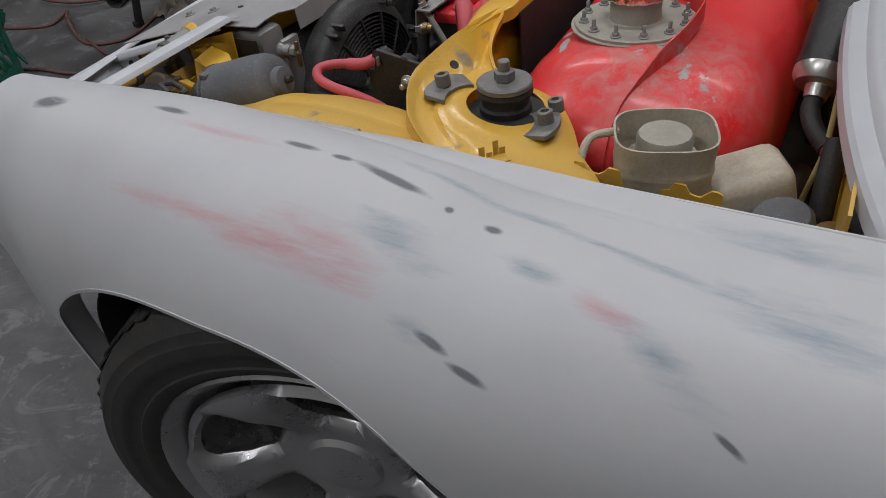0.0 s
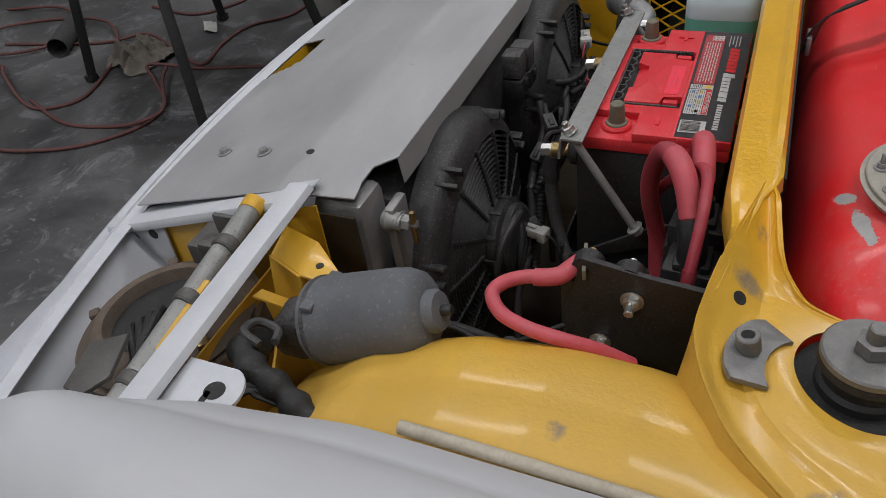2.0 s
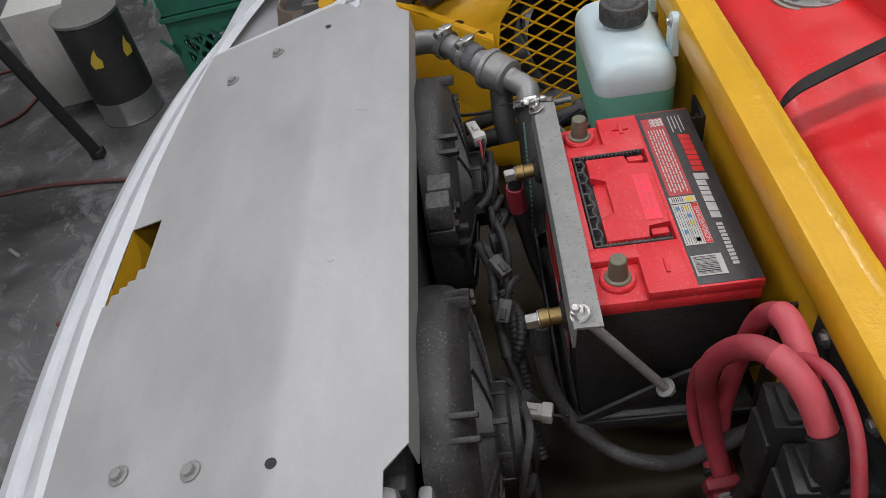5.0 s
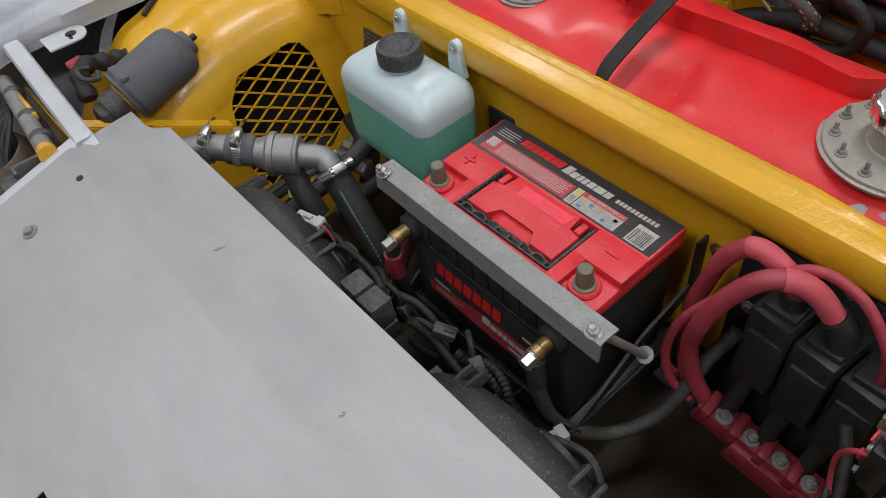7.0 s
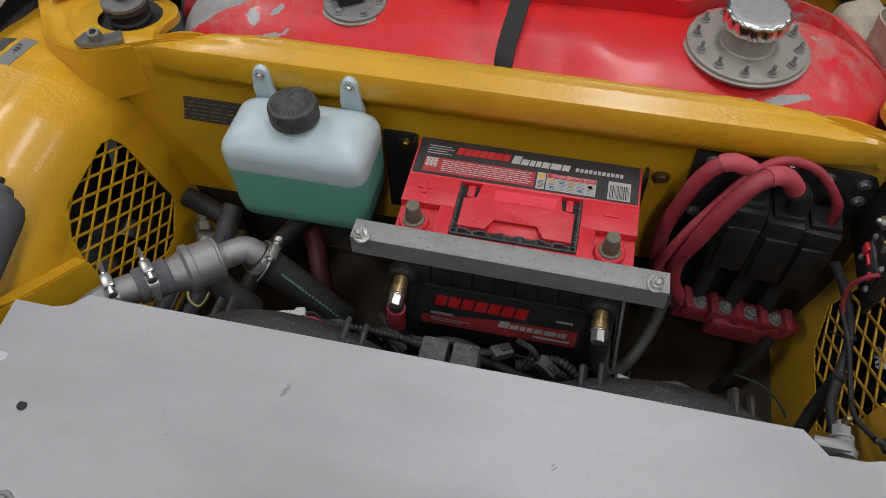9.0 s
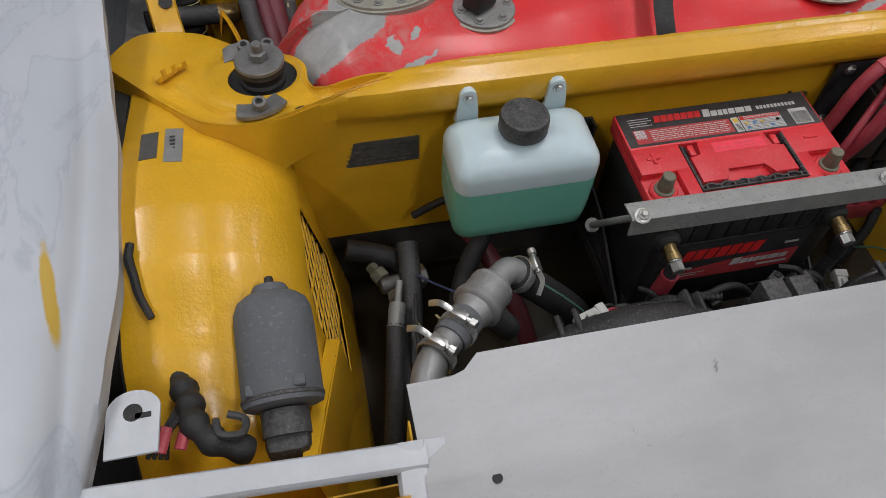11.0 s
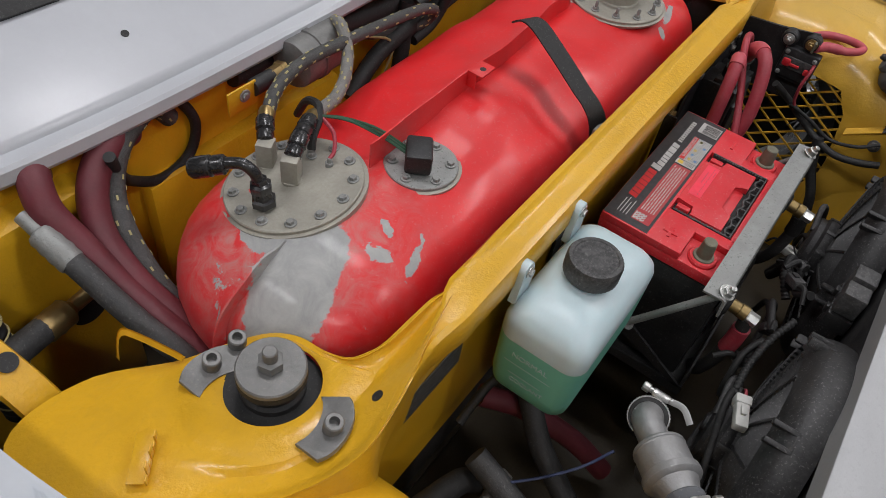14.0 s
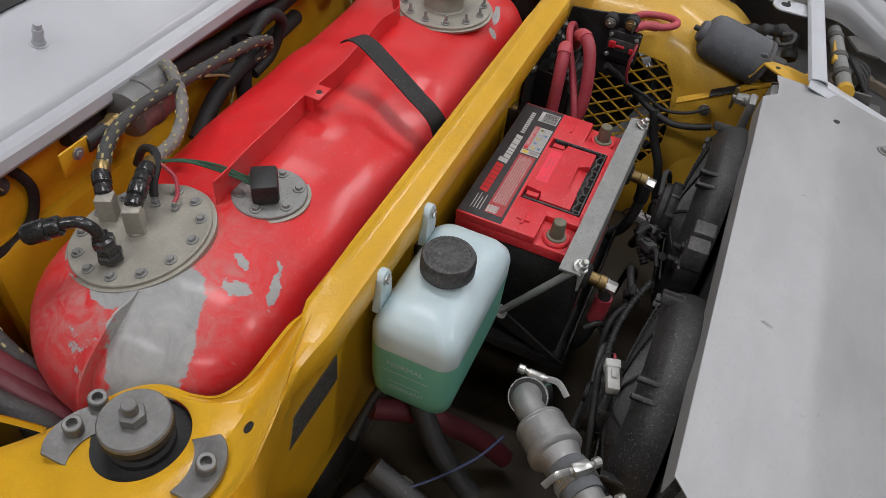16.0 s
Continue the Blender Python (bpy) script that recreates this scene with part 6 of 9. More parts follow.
    part("finger_ramp", box(bmesh.new(), (0, -0.0335, 0.6135), (0.060, 0.018, 0.003), 0.0008, Matrix.Rotation(radians(14), 3, "X")), M["redplastic"], handle, "sloping red finger hollow")
    part("handle_stamp", flat_bars(bmesh.new(), [(-0.030, 0.0015, 0.072, 0.0165)], pose(0, 0, 0.6219), 0.0004), M["stamp_red"], handle, "bright red date panel", smooth=0)
    part("stamp_marks", flat_bars(bmesh.new(), [(-0.026 + 0.006 * k, 0.0065, 0.0034, 0.0009) for k in range(11)] + [(0.0, 0.0115, 0.026, 0.0009), (0.020, 0.0030, 0.012, 0.0009)], pose(0, 0, 0.6219), 0.0008), M["pink_boot"], handle, "faint stamped date marks", smooth=0)
    for s_ in (-1, 1):
        part("handle_hook", box(bmesh.new(), (s_ * 0.0575, 0.0115, 0.6185), (0.0085, 0.017, 0.006), 0.0015), M["redplastic"], handle, "red hinge hook in a dark slot")
        rib = bmesh.new()
        for k in range(17):
            box(rib, (s_ * (0.0685 + 0.0006 * (k % 2)), 0.017 - k * 0.0040, 0.6190), (0.0030, 0.0022, 0.0055), 0.0)
        box(rib, (s_ * 0.0702, -0.016, 0.6195), (0.0018, 0.074, 0.0060), 0.0004)
        part("well_rim", rib, M["black_dusty"], t, "black ribbed edge of the well")
    rib = bmesh.new()
    wave = [(-0.0660 + k * 0.0055, -0.0462 + (0.0016 if k % 4 in (1, 2) else -0.0010), 0.6205) for k in range(25)]
    tube(rib, wave, 0.0013, 6, 3)
    box(rib, (0, -0.0538, 0.6200), (0.141, 0.0018, 0.0060), 0.0004)
    for k in range(8):
        box(rib, (-0.0630 + k * 0.0180, -0.0498, 0.6190), (0.0022, 0.0075, 0.0055), 0.0)
    part("front_rib", rib, M["black_dusty"], t, "black zigzag rib along the well")
    for x, sign in ((-0.115, "+"), (0.108, "-")):
        y = -0.040
        part("post_collar", lathe(bmesh.new(), [(0.0175, 0.608), (0.0175, 0.6150), (0.0160, 0.6170), (0.0105, 0.6172)], (x, y, 0), (0, 0, 1), 32), M["redplastic"], t, "red post collar")
        part("post", lathe(bmesh.new(), [(0.0130, 0.6165), (0.0124, 0.6190), (0.0096, 0.6200), (0.0092, 0.6280), (0.0080, 0.6415), (0.0068, 0.6425)], (x, y, 0), (0, 0, 1), 24), M["lead"], t, "dull lead battery post")
        s = box(bmesh.new(), (x * 0.97, 0.006, 0.6222), (0.018, 0.004, 0.0022), 0.0006)
        if sign == "+":
            box(s, (x * 0.97, 0.006, 0.6224), (0.004, 0.018, 0.0022), 0.0006)
        part("polarity_mark", s, M["redplastic"], t, "moulded polarity mark")
        # side terminal with brass bolt
        sx = -0.118 if x < 0 else 0.110
        ft = part("side_boss", lathe(bmesh.new(), [(0.017, 0.0), (0.017, 0.008), (0.013, 0.012), (0.010, 0.012)], (sx, -0.083, 0.574), (0, -1, -0.05), 28), M["rubber"], t, "black rubber terminal boss")
        part("brass_stud", lathe(bmesh.new(), [(0.0085, 0.0), (0.0085, 0.012), (0.0095, 0.013), (0.0095, 0.022), (0.007, 0.024)], (sx, -0.094, 0.574), (0, -1, -0.1), 12), M["brass"], ft, "brass stud")
        part("terminal_bolt", hexbolt(bmesh.new(), (sx, -0.116, 0.571), (0, -1, -0.15), 0.0082, 0.013, 0.0095), M["steel"], ft, "bright hexagon bolt")
    # front label
    m = pose(0, -0.0842, 0.500, 90, 0, 0)
    part("label_field", box(bmesh.new(), (-0.004, -0.0832, 0.506), (0.204, 0.003, 0.098), 0.001), M["black"], t, "smooth black field on the case")
    m = m @ pose(0, 0, 0.0012)
    fl = part("front_label", flat_bars(bmesh.new(), [(-0.102, -0.030, 0.197, 0.080)], m, 0.0005), M["label_black"], t, "black and red front label", smooth=0)
    bm = bmesh.new()
    vs = [bm.verts.new(m @ Vector((x, y, 0.0009))) for x, y in ((-0.100, -0.028), (0.092, -0.028), (0.092, 0.010), (0.0, 0.006), (-0.100, -0.010))]
    bm.faces.new(vs)
    part("label_sweep", bm, M["label_red"], fl, "dark red sweep", smooth=0)
    over = m @ pose(0, 0, 0.0014)
    for i in range(7):
        part("red_emblem", slant(-0.083 + i * 0.0162, 0.017, 0.0138, 0.0235, over), M["ink_red"], fl, "slanting red shape", smooth=0)
    x = -0.004
    for i, w in enumerate((0.0125, 0.0105, 0.007, 0.007, 0.0105, 0.015, 0.0105)):
        part("white_emblem", slant(x, -0.009, w, 0.015 if i == 0 else 0.0105, over), M["ink_white"], fl, "slanting white shape", smooth=0)
        x += w + 0.0016
    bm = bmesh.new()
    flat_bars(bm, [(0.040, -0.020, 0.045, 0.005), (-0.088, -0.004, 0.028, 0.006), (0.064, 0.024, 0.020, 0.005), (-0.088, -0.014, 0.05, 0.002), (-0.088, -0.019, 0.04, 0.002)], m, 0.0014)
    part("small_print", bm, M["ink_white"], fl, "white slanting shapes and print", smooth=0)
    return t


battery()


def hold_down():
    t = thing("battery_hold_down", (0, -0.09, 0.63), "grey galvanised angle clamping the battery", "battery clamp")
    prof = [(-0.0605, 0.6275), (-0.0835, 0.6290), (-0.0868, 0.6270), (-0.0890, 0.6015)]

    def fn(x, k):
        y, z = prof[int(k)]
        return (x, y - 0.004 * (x + 0.16) / 0.32, z)
    part("angle_bar", sheet(bmesh.new(), fn, span(-0.176, 0.172, 20), [0, 1, 2, 3], 0.0028, flip=True), M["steel_grey"], t)
    for x in (-0.163, 0.157):
        s = 1 if x > 0 else -1
        part("nut", hexbolt(bmesh.new(), (x, -0.083, 0.629), (s * 0.12, -0.4, 1), 0.0072, 0.0065, 0.0098, 0.006), M["steel"], t, "bright nut on a stud")
        end = (x + s * 0.010, -0.004, 0.514)
        r = part("tie_rod", rod(bmesh.new(), (x + s * 0.002, -0.082, 0.628), end, 0.0048, 14), M["steel_grey"], t, "grey threaded tie rod")
        part("rod_nut", hexbolt(bmesh.new(), end, (-s * 0.1, 0.6, -0.8), 0.0075, 0.008, 0.010), M["steel_grey"], r)


hold_down()


def battery_tray():
    t = thing("battery_tray", (0, 0, 0.40), "black folded sheet battery tray bolted to the cross panel", "battery tray")
    part("base", box(bmesh.new(), (0, 0.005, 0.415), (0.29, 0.20, 0.006), 0.002), M["black"], t)
    part("front_edge", box(bmesh.new(), (0, -0.098, 0.432), (0.296, 0.004, 0.036), 0.0015), M["black"], t)
    for s in (-1, 1):
        x = s * 0.148
        m = Matrix(((0, 0, 1, x), (1, 0, 0, 0), (0, 1, 0, 0), (0, 0, 0, 1)))
        for name, out in (("side_arm", [(-0.100, 0.414), (0.116, 0.414), (0.116, 0.425), (-0.100, 0.432)]), ("side_strut", [(-0.100, 0.428), (-0.086, 0.428), (0.116, 0.515), (0.116, 0.53), (0.02, 0.505)]),
                          ("side_post", [(0.098, 0.42), (0.116, 0.42), (0.116, 0.595), (0.098, 0.595)])):
            part(name, plate(bmesh.new(), out, 0.004, m, 0.0008), M["black"], t)
        part("bolt", hexbolt(bmesh.new(), (s * 0.164, 0.113, 0.578 if s < 0 else 0.585), (0, -1, 0), 0.007, 0.005, 0.011), M["brass"], t, "yellow zinc bolt")
    part("wall_plate", box(bmesh.new(), (-0.172, 0.1135, 0.522), (0.044, 0.004, 0.150), 0.001), M["black"], t, "black wall plate")


battery_tray()


def coolant_bottle():
    t = thing("coolant_bottle", (-0.275, 0.045, 0.52), "milky plastic expansion bottle half full of green coolant", "coolant bottle")
    x0, x1, y0, y1, zb, zt, level = -0.366, -0.184, -0.008, 0.092, 0.520, 0.663, 0.615

    def rounded(s, inset, z, n=7, r=0.020):
        pts = []
        a, b, c, d = x0 + inset, x1 - inset, y0 + inset, y1 - inset
        r = max(0.004, r)
        for cx, cy, st in ((b - r, d - r, 0), (a + r, d - r, 90), (a + r, c + r, 180), (b - r, c + r, 270)):
            for i in range(n):
                q = radians(st + 90 * i / (n - 1))
                pts.append(Vector((cx + r * math.cos(q), cy + r * math.sin(q), z)))
        return pts

    def loft(rows):
        bm = bmesh.new()
        rings = [[bm.verts.new(p) for p in row] for row in rows]
        n = len(rings[0])
        for a, b in zip(rings[:-1], rings[1:]):
            for i in range(n):
                bm.faces.new((a[i], a[(i + 1) % n], b[(i + 1) % n], b[i]))
        bm.faces.new(rings[0])
        bm.faces.new(rings[-1])
        return bm
    low = [rounded(0, 0.016, zb, r=0.012), rounded(0, 0.008, zb + 0.002), rounded(0, 0.003, zb + 0.010), rounded(0, 0.001, zb + 0.03), rounded(0, 0.0, level)]
    high = [rounded(0, 0.0, level), rounded(0, 0.0, 0.634), rounded(0, 0.002, 0.643), rounded(0, 0.008, 0.652), rounded(0, 0.016, 0.658), rounded(0, 0.030, 0.6625, r=0.014), rounded(0, 0.042, 0.664, r=0.006)]
    part("lower_shell", loft(low), M["coolant"], t, "lower shell showing green coolant", smooth=50)
    up = part("upper_shell", loft(high), M["bottle"], t, "empty milky upper shell", smooth=50)
    part("neck", lathe(bmesh.new(), [(0.025, 0.660), (0.025, 0.674)], (-0.277, 0.042, 0), (0, 0, 1), 36), M["bottle"], up)
    cap = part("cap", lathe(bmesh.new(), [(0.0285, 0.668), (0.0298, 0.670), (0.0298, 0.688), (0.0280, 0.6915), (0.024, 0.692), (0.023, 0.691), (0.006, 0.691)], (-0.277, 0.042, 0), (0, 0, 1), 80, squash=lambda a: 1 - 0.012 * (math.cos(a * 40) > 0)), M["black_dusty"], t, "black ribbed screw cap")
    bm = bmesh.new()
    for i in range(22):
        a = 2 * math.pi * i / 22
        m = pose(-0.277, 0.042, 0.6912) @ Matrix.Rotation(a, 4, "Z") @ pose(0.0165, 0, 0)
        flat_bars(bm, [(0, -0.0013, 0.004, 0.0022)], m, 0.0006)
    part("cap_print", bm, M["grey_hose"], cap, "ring of worn raised print", smooth=0)
    for x in (-0.334, -0.222):
        n = 10
        out = [(-0.0150, -0.040), (-0.0118, -0.026)] + [(0.0105 * math.cos(radians(180 - 180 * i / n)), 0.010 * math.sin(radians(180 - 180 * i / n))) for i in range(n + 1)] + [(0.0118, -0.026), (0.0150, -0.040)]
        tab = part("mounting_tab", plate(bmesh.new(), out, 0.0085, pose(x, 0.0860, 0.686, 90, 0, 0), 0.002), M["bottle"], up, "milky plastic tab")
        part("screw", hexbolt(bmesh.new(), (x, 0.0862, 0.685), (0, -1, 0), 0.0045, 0.003, 0.0065), M["steel"], tab)
    m = pose(-0.3665, 0.045, 0.596, 90, 0, -90)
    lettering("level_word", "NORMAL", 0.0105, m, M["bottle"], t, "raised level word")
    lettering("fluid_word", "COOLANT", 0.0085, m @ pose(0.004, -0.040, 0), M["bottle"], t, "raised fluid word")
    part("level_line", flat_bars(bmesh.new(), [(-0.028, -0.013, 0.056, 0.0012), (-0.02, -0.030, 0.04, 0.0012)], m, 0.0006), M["bottle"], t, "raised level lines", smooth=0)


coolant_bottle()


# ---- electrics ----
def fuse_board():
    t = thing("fuse_board", (0.306, 0.11, 0.46), "black board on the cross panel carrying fuse blocks", "fuse board")
    part("board", box(bmesh.new(), (0.309, 0.1085, 0.488), (0.230, 0.005, 0.310), 0.001), M["black"], t, "black board with dust")
    across = Matrix(((0, 0, 1, 0.4075), (1, 0, 0, 0), (0, 1, 0, 0), (0, 0, 0, 1)))
    side_b = part("side_board", plate(bmesh.new(), [(0.110, 0.550), (0.110, 0.653), (0.050, 0.659), (-0.007, 0.670), (-0.024, 0.600), (-0.018, 0.548)], 0.005, across, 0.0008), M["black"], t, "black side board with dust")
    part("side_bolt", hexbolt(bmesh.new(), (0.4075, 0.036, 0.632), (1, 0, 0), 0.0075, 0.006, 0.010, 0.010), M["steel"], side_b, "zinc nut on a stud")
    part("side_bolt", hexbolt(bmesh.new(), (0.4075, 0.010, 0.575), (1, 0, 0), 0.0075, 0.006, 0.010, 0.006), M["steel"], side_b, "zinc nut on a stud")
    for x, z in ((0.215, 0.632), (0.300, 0.640), (0.345, 0.630), (0.386, 0.628), (0.390, 0.60), (0.215, 0.54), (0.372, 0.535)):
        part("board_screw", hexbolt(bmesh.new(), (x, 0.1060, z), (0, -1, 0), 0.0055, 0.004, 0.0085), M["steel"], t, "bright screw head")
    for i, (x, y, z) in enumerate(((0.262, 0.078, 0.560), (0.309, 0.080, 0.545), (0.356, 0.086, 0.530))):
        fb = part("fuse_block", box(bmesh.new(), (x, y, z), (0.0445, 0.062, 0.112), 0.004, Matrix.Rotation(radians(-6), 3, "Z")), M["black"], t, "black moulded fuse block")
        part("block_step", box(bmesh.new(), (x, y - 0.006, z + 0.056), (0.036, 0.034, 0.014), 0.003), M["black"], fb)
        part("block_cover", box(bmesh.new(), (x, y - 0.031, z - 0.010), (0.038, 0.008, 0.080), 0.003), M["black"], fb)
        part("block_lead", tube(bmesh.new(), [(x - 0.004, y - 0.008, z - 0.04), (x - 0.010, y - 0.014, z - 0.085), (x - 0.014, y - 0.024, z - 0.128)], 0.0105, 14, 6), M["rubber"], fb, "black sleeved lead")


fuse_board()


def cable(name, label, pts, r, mat, category="cable", sleeves=(), group=""):
    """A cable as a thing, with sleeves of another colour pulled over stretches of it."""
    t = thing(name, pts[0], label, category, group)
    part("jacket", tube(bmesh.new(), pts, r, 14, 10), M[mat], t, smooth=60)
    c = curve_points(pts, 10)
    for a, b, rr, sm, lab in sleeves:
        seg = c[int(a * (len(c) - 1)):int(b * (len(c) - 1)) + 1]
        part("sleeve", tube(bmesh.new(), seg[::3] + ([seg[-1]] if (len(seg) - 1) % 3 else []), rr, 14, 3), M[sm], t, lab, smooth=60)
    return t


cable("battery_cable", "thick faded red cable looping into a fuse block",
      [(0.264, 0.074, 0.605), (0.264, 0.072, 0.64), (0.25, 0.07, 0.66), (0.22, 0.065, 0.673), (0.197, 0.06, 0.648), (0.185, 0.057, 0.602), (0.177, 0.056, 0.55), (0.182, 0.05, 0.49), (0.205, 0.045, 0.43)], 0.0095, "pink",
      sleeves=((0.0, 0.13, 0.0125, "rubber", "black taped boot"), (0.20, 0.40, 0.0108, "pink_boot", "pink shrink sleeve")), group="red battery cables")
cable("battery_cable", "thick faded red cable with a pink sleeve and taped end",
      [(0.318, 0.073, 0.588), (0.313, 0.072, 0.626), (0.3, 0.067, 0.646), (0.283, 0.058, 0.669), (0.263, 0.0455, 0.68), (0.242, 0.031, 0.672), (0.2215, 0.02, 0.636), (0.2095, 0.017, 0.595), (0.199, 0.026, 0.536), (0.205, 0.035, 0.48), (0.225, 0.045, 0.43)], 0.0098, "pink",
      sleeves=((0.0, 0.18, 0.0135, "rubber", "black taped boot"), (0.19, 0.42, 0.0112, "pink_boot", "pink shrink sleeve")), group="red battery cables")
cable("thin_red_cable", "thin red cable arching over the fuse board",
      [(0.3605, 0.0737, 0.585), (0.357, 0.0745, 0.618), (0.34, 0.0766, 0.645), (0.3144, 0.0779, 0.669), (0.28, 0.0751, 0.678), (0.252, 0.0647, 0.665), (0.22, 0.042, 0.63), (0.189, 0.0205, 0.578), (0.177, 0.0198, 0.515), (0.186, 0.025, 0.46), (0.21, 0.035, 0.43)], 0.0054, "pink",
      sleeves=((0.0, 0.13, 0.0064, "crimson", "red shrink sleeve"),))
cable("breaker_cable", "faded red cable looping from the breaker under the wing",
      [(0.3920, -0.010, 0.6535), (0.4020, -0.0165, 0.6525), (0.4130, -0.0240, 0.6515), (0.4185, -0.0370, 0.6515), (0.4220, -0.0510, 0.6520), (0.4340, -0.0660, 0.6530), (0.4500, -0.071, 0.653), (0.4660, -0.058, 0.650), (0.4730, -0.034, 0.646), (0.4720, -0.008, 0.640), (0.462, 0.020, 0.625), (0.448, 0.045, 0.60)], 0.0062, "pink_boot",
      sleeves=((0.0, 0.32, 0.0078, "pink_boot", "pink shrink sleeve"),))
cable("ground_cable", "thick grey-black cable drooping from the battery terminal",
      [(0.112, -0.116, 0.566), (0.115, -0.118, 0.545), (0.120, -0.116, 0.505), (0.128, -0.107, 0.460), (0.145, -0.088, 0.425), (0.172, -0.045, 0.400), (0.194, 0.000, 0.412), (0.204, 0.035, 0.450), (0.208, 0.060, 0.480), (0.22, 0.085, 0.52)], 0.0085, "grey_hose",
      sleeves=((0.0, 0.16, 0.0105, "rubber", "black taped lug end"),))
cable("positive_drop_cable", "dark red booted cable under the battery terminal",
      [(-0.118, -0.118, 0.566), (-0.120, -0.120, 0.545), (-0.122, -0.118, 0.510), (-0.118, -0.110, 0.46), (-0.10, -0.10, 0.42), (-0.05, -0.08, 0.39), (0.02, -0.04, 0.37)], 0.0085, "rubber",
      sleeves=((0.14, 0.34, 0.0112, "crimson", "red shrink boot"),))


def breaker():
    t = thing("circuit_breaker", (0.396, 0.003, 0.59), "black circuit breaker with red reset lever on the side board", "circuit breaker")
    part("body", box(bmesh.new(), (0.3965, 0.002, 0.616), (0.018, 0.056, 0.050), 0.003), M["black"], t)
    part("cover", box(bmesh.new(), (0.3860, 0.002, 0.618), (0.004, 0.048, 0.020), 0.0015), M["black_dusty"], t, "raised front of the breaker")
    part("foot", box(bmesh.new(), (0.3985, 0.000, 0.5895), (0.013, 0.052, 0.010), 0.002), M["black"], t, "lower mounting edge")
    part("lever", box(bmesh.new(), (0.3820, 0.018, 0.619), (0.006, 0.013, 0.013), 0.003), M["redplastic"], t, "red reset lever")
    part("lever_arm", box(bmesh.new(), (0.3828, 0.006, 0.617), (0.003, 0.018, 0.0045), 0.001), M["redplastic"], t, "red lever arm")
    part("button", box(bmesh.new(), (0.3825, -0.016, 0.614), (0.005, 0.008, 0.010), 0.002), M["redplastic"], t, "red button")
    for y, z, mat in ((0.031, 0.651, "steel"), (-0.003, 0.656, "brass")):
        b = part("terminal_boss", lathe(bmesh.new(), [(0.013, -0.004), (0.013, 0.010), (0.011, 0.012), (0.004, 0.012)], (0.402, y, z), (-1, 0, 0), 24), M["black"], t, "round black terminal boss")
        part("terminal", hexbolt(bmesh.new(), (0.390, y, z), (-1, 0, 0.1), 0.0062, 0.005, 0.009, 0.004), M[mat], b, "terminal nut")
    part("cable_lug", plate(bmesh.new(), [(-0.009, -0.008), (0.010, -0.008), (0.024, -0.005), (0.024, 0.005), (0.010, 0.008), (-0.009, 0.008)], 0.003, pose(0.3890, -0.006, 0.656, 0, -88, -80) @ pose(0, 0, 0, 0, 0, 90), 0.0006), M["lead"], t, "tinned cable lug")
    for y in (-0.020, 0.024):
        for z in (0.597, 0.634):
            part("screw", hexbolt(bmesh.new(), (0.3872, y, z), (-1, 0, 0), 0.003, 0.002, 0.004), M["steel_grey"], t)


breaker()


def distribution_block():
    t = thing("distribution_block", (0.295, 0.03, 0.44), "crimson plastic power block with four studs", "distribution block")
    turn = pose(0.300, 0.050, 0.404, 0, 13, 5)
    bm = bmesh.new()
    box(bm, (0, 0, 0), (0.165, 0.030, 0.030), 0.003, None)
    for i in range(5):
        box(bm, (-0.072 + i * 0.036, -0.004, 0.014), (0.012, 0.034, 0.022), 0.003)
    box(bm, (0.010, -0.010, -0.012), (0.082, 0.026, 0.034), 0.004)
    box(bm, (0.062, -0.006, -0.006), (0.030, 0.022, 0.026), 0.003)
    for x in (-0.092, 0.092):
        lathe(bm, [(0.014, -0.012), (0.014, -0.002), (0.010, 0.0)], (x, 0.006, 0), (0, 0, 1), 20)
    bmesh.ops.transform(bm, matrix=turn, verts=bm.verts)
    part("block", bm, M["crimson"], t)
    for i in range(4):
        p = turn @ Vector((-0.054 + i * 0.036, -0.004, 0.016))
        part("stud_nut", hexbolt(bmesh.new(), p, (0.3, -0.1, 1), 0.0065, 0.006, 0.010, 0.004), M["steel_grey"], t, "dull stud nut")
    for i, c in enumerate(("rubber", "pink_boot")):
        p = turn @ Vector((-0.085, -0.008 + 0.014 * i, 0.004))
        q = p + Vector((-0.06, 0.01, -0.01))
        part("cable_end", rod(bmesh.new(), p, q, 0.007, 12, soft=0.001), M[c], t, "sleeved cable end")
    p = turn @ Vector((0.06, -0.02, -0.008))
    part("lower_lead", tube(bmesh.new(), [p, p + Vector((-0.012, -0.018, -0.04)), p + Vector((-0.035, -0.03, -0.09)), p + Vector((-0.05, -0.03, -0.13))], 0.008, 12, 6), M["rubber"], t, "black ribbed lead")
    part("green_wire", tube(bmesh.new(), [p + Vector((-0.03, -0.03, -0.06)), p + Vector((0.01, -0.05, -0.05)), p + Vector((0.045, -0.075, -0.08)), p + Vector((0.05, -0.09, -0.13))], 0.0016, 6, 8), M["wire_green"], t, "thin green wire")


distribution_block()


def relays():
    for x, y, z in ((-0.054, -0.205, 0.604), (-0.022, -0.207, 0.606)):
        t = thing("relay", (x, y, z - 0.02), "dusty black plug-in relay above the fans", "relay", "fan relays")
        part("case", box(bmesh.new(), (x, y, z + 0.008), (0.027, 0.027, 0.034), 0.0025), M["black_dusty"], t)
        part("socket", box(bmesh.new(), (x, y, z - 0.024), (0.030, 0.030, 0.026), 0.003), M["black"], t)
        part("socket_tab", box(bmesh.new(), (x, y + 0.016, z - 0.018), (0.010, 0.006, 0.012), 0.0015), M["black"], t)


relays()


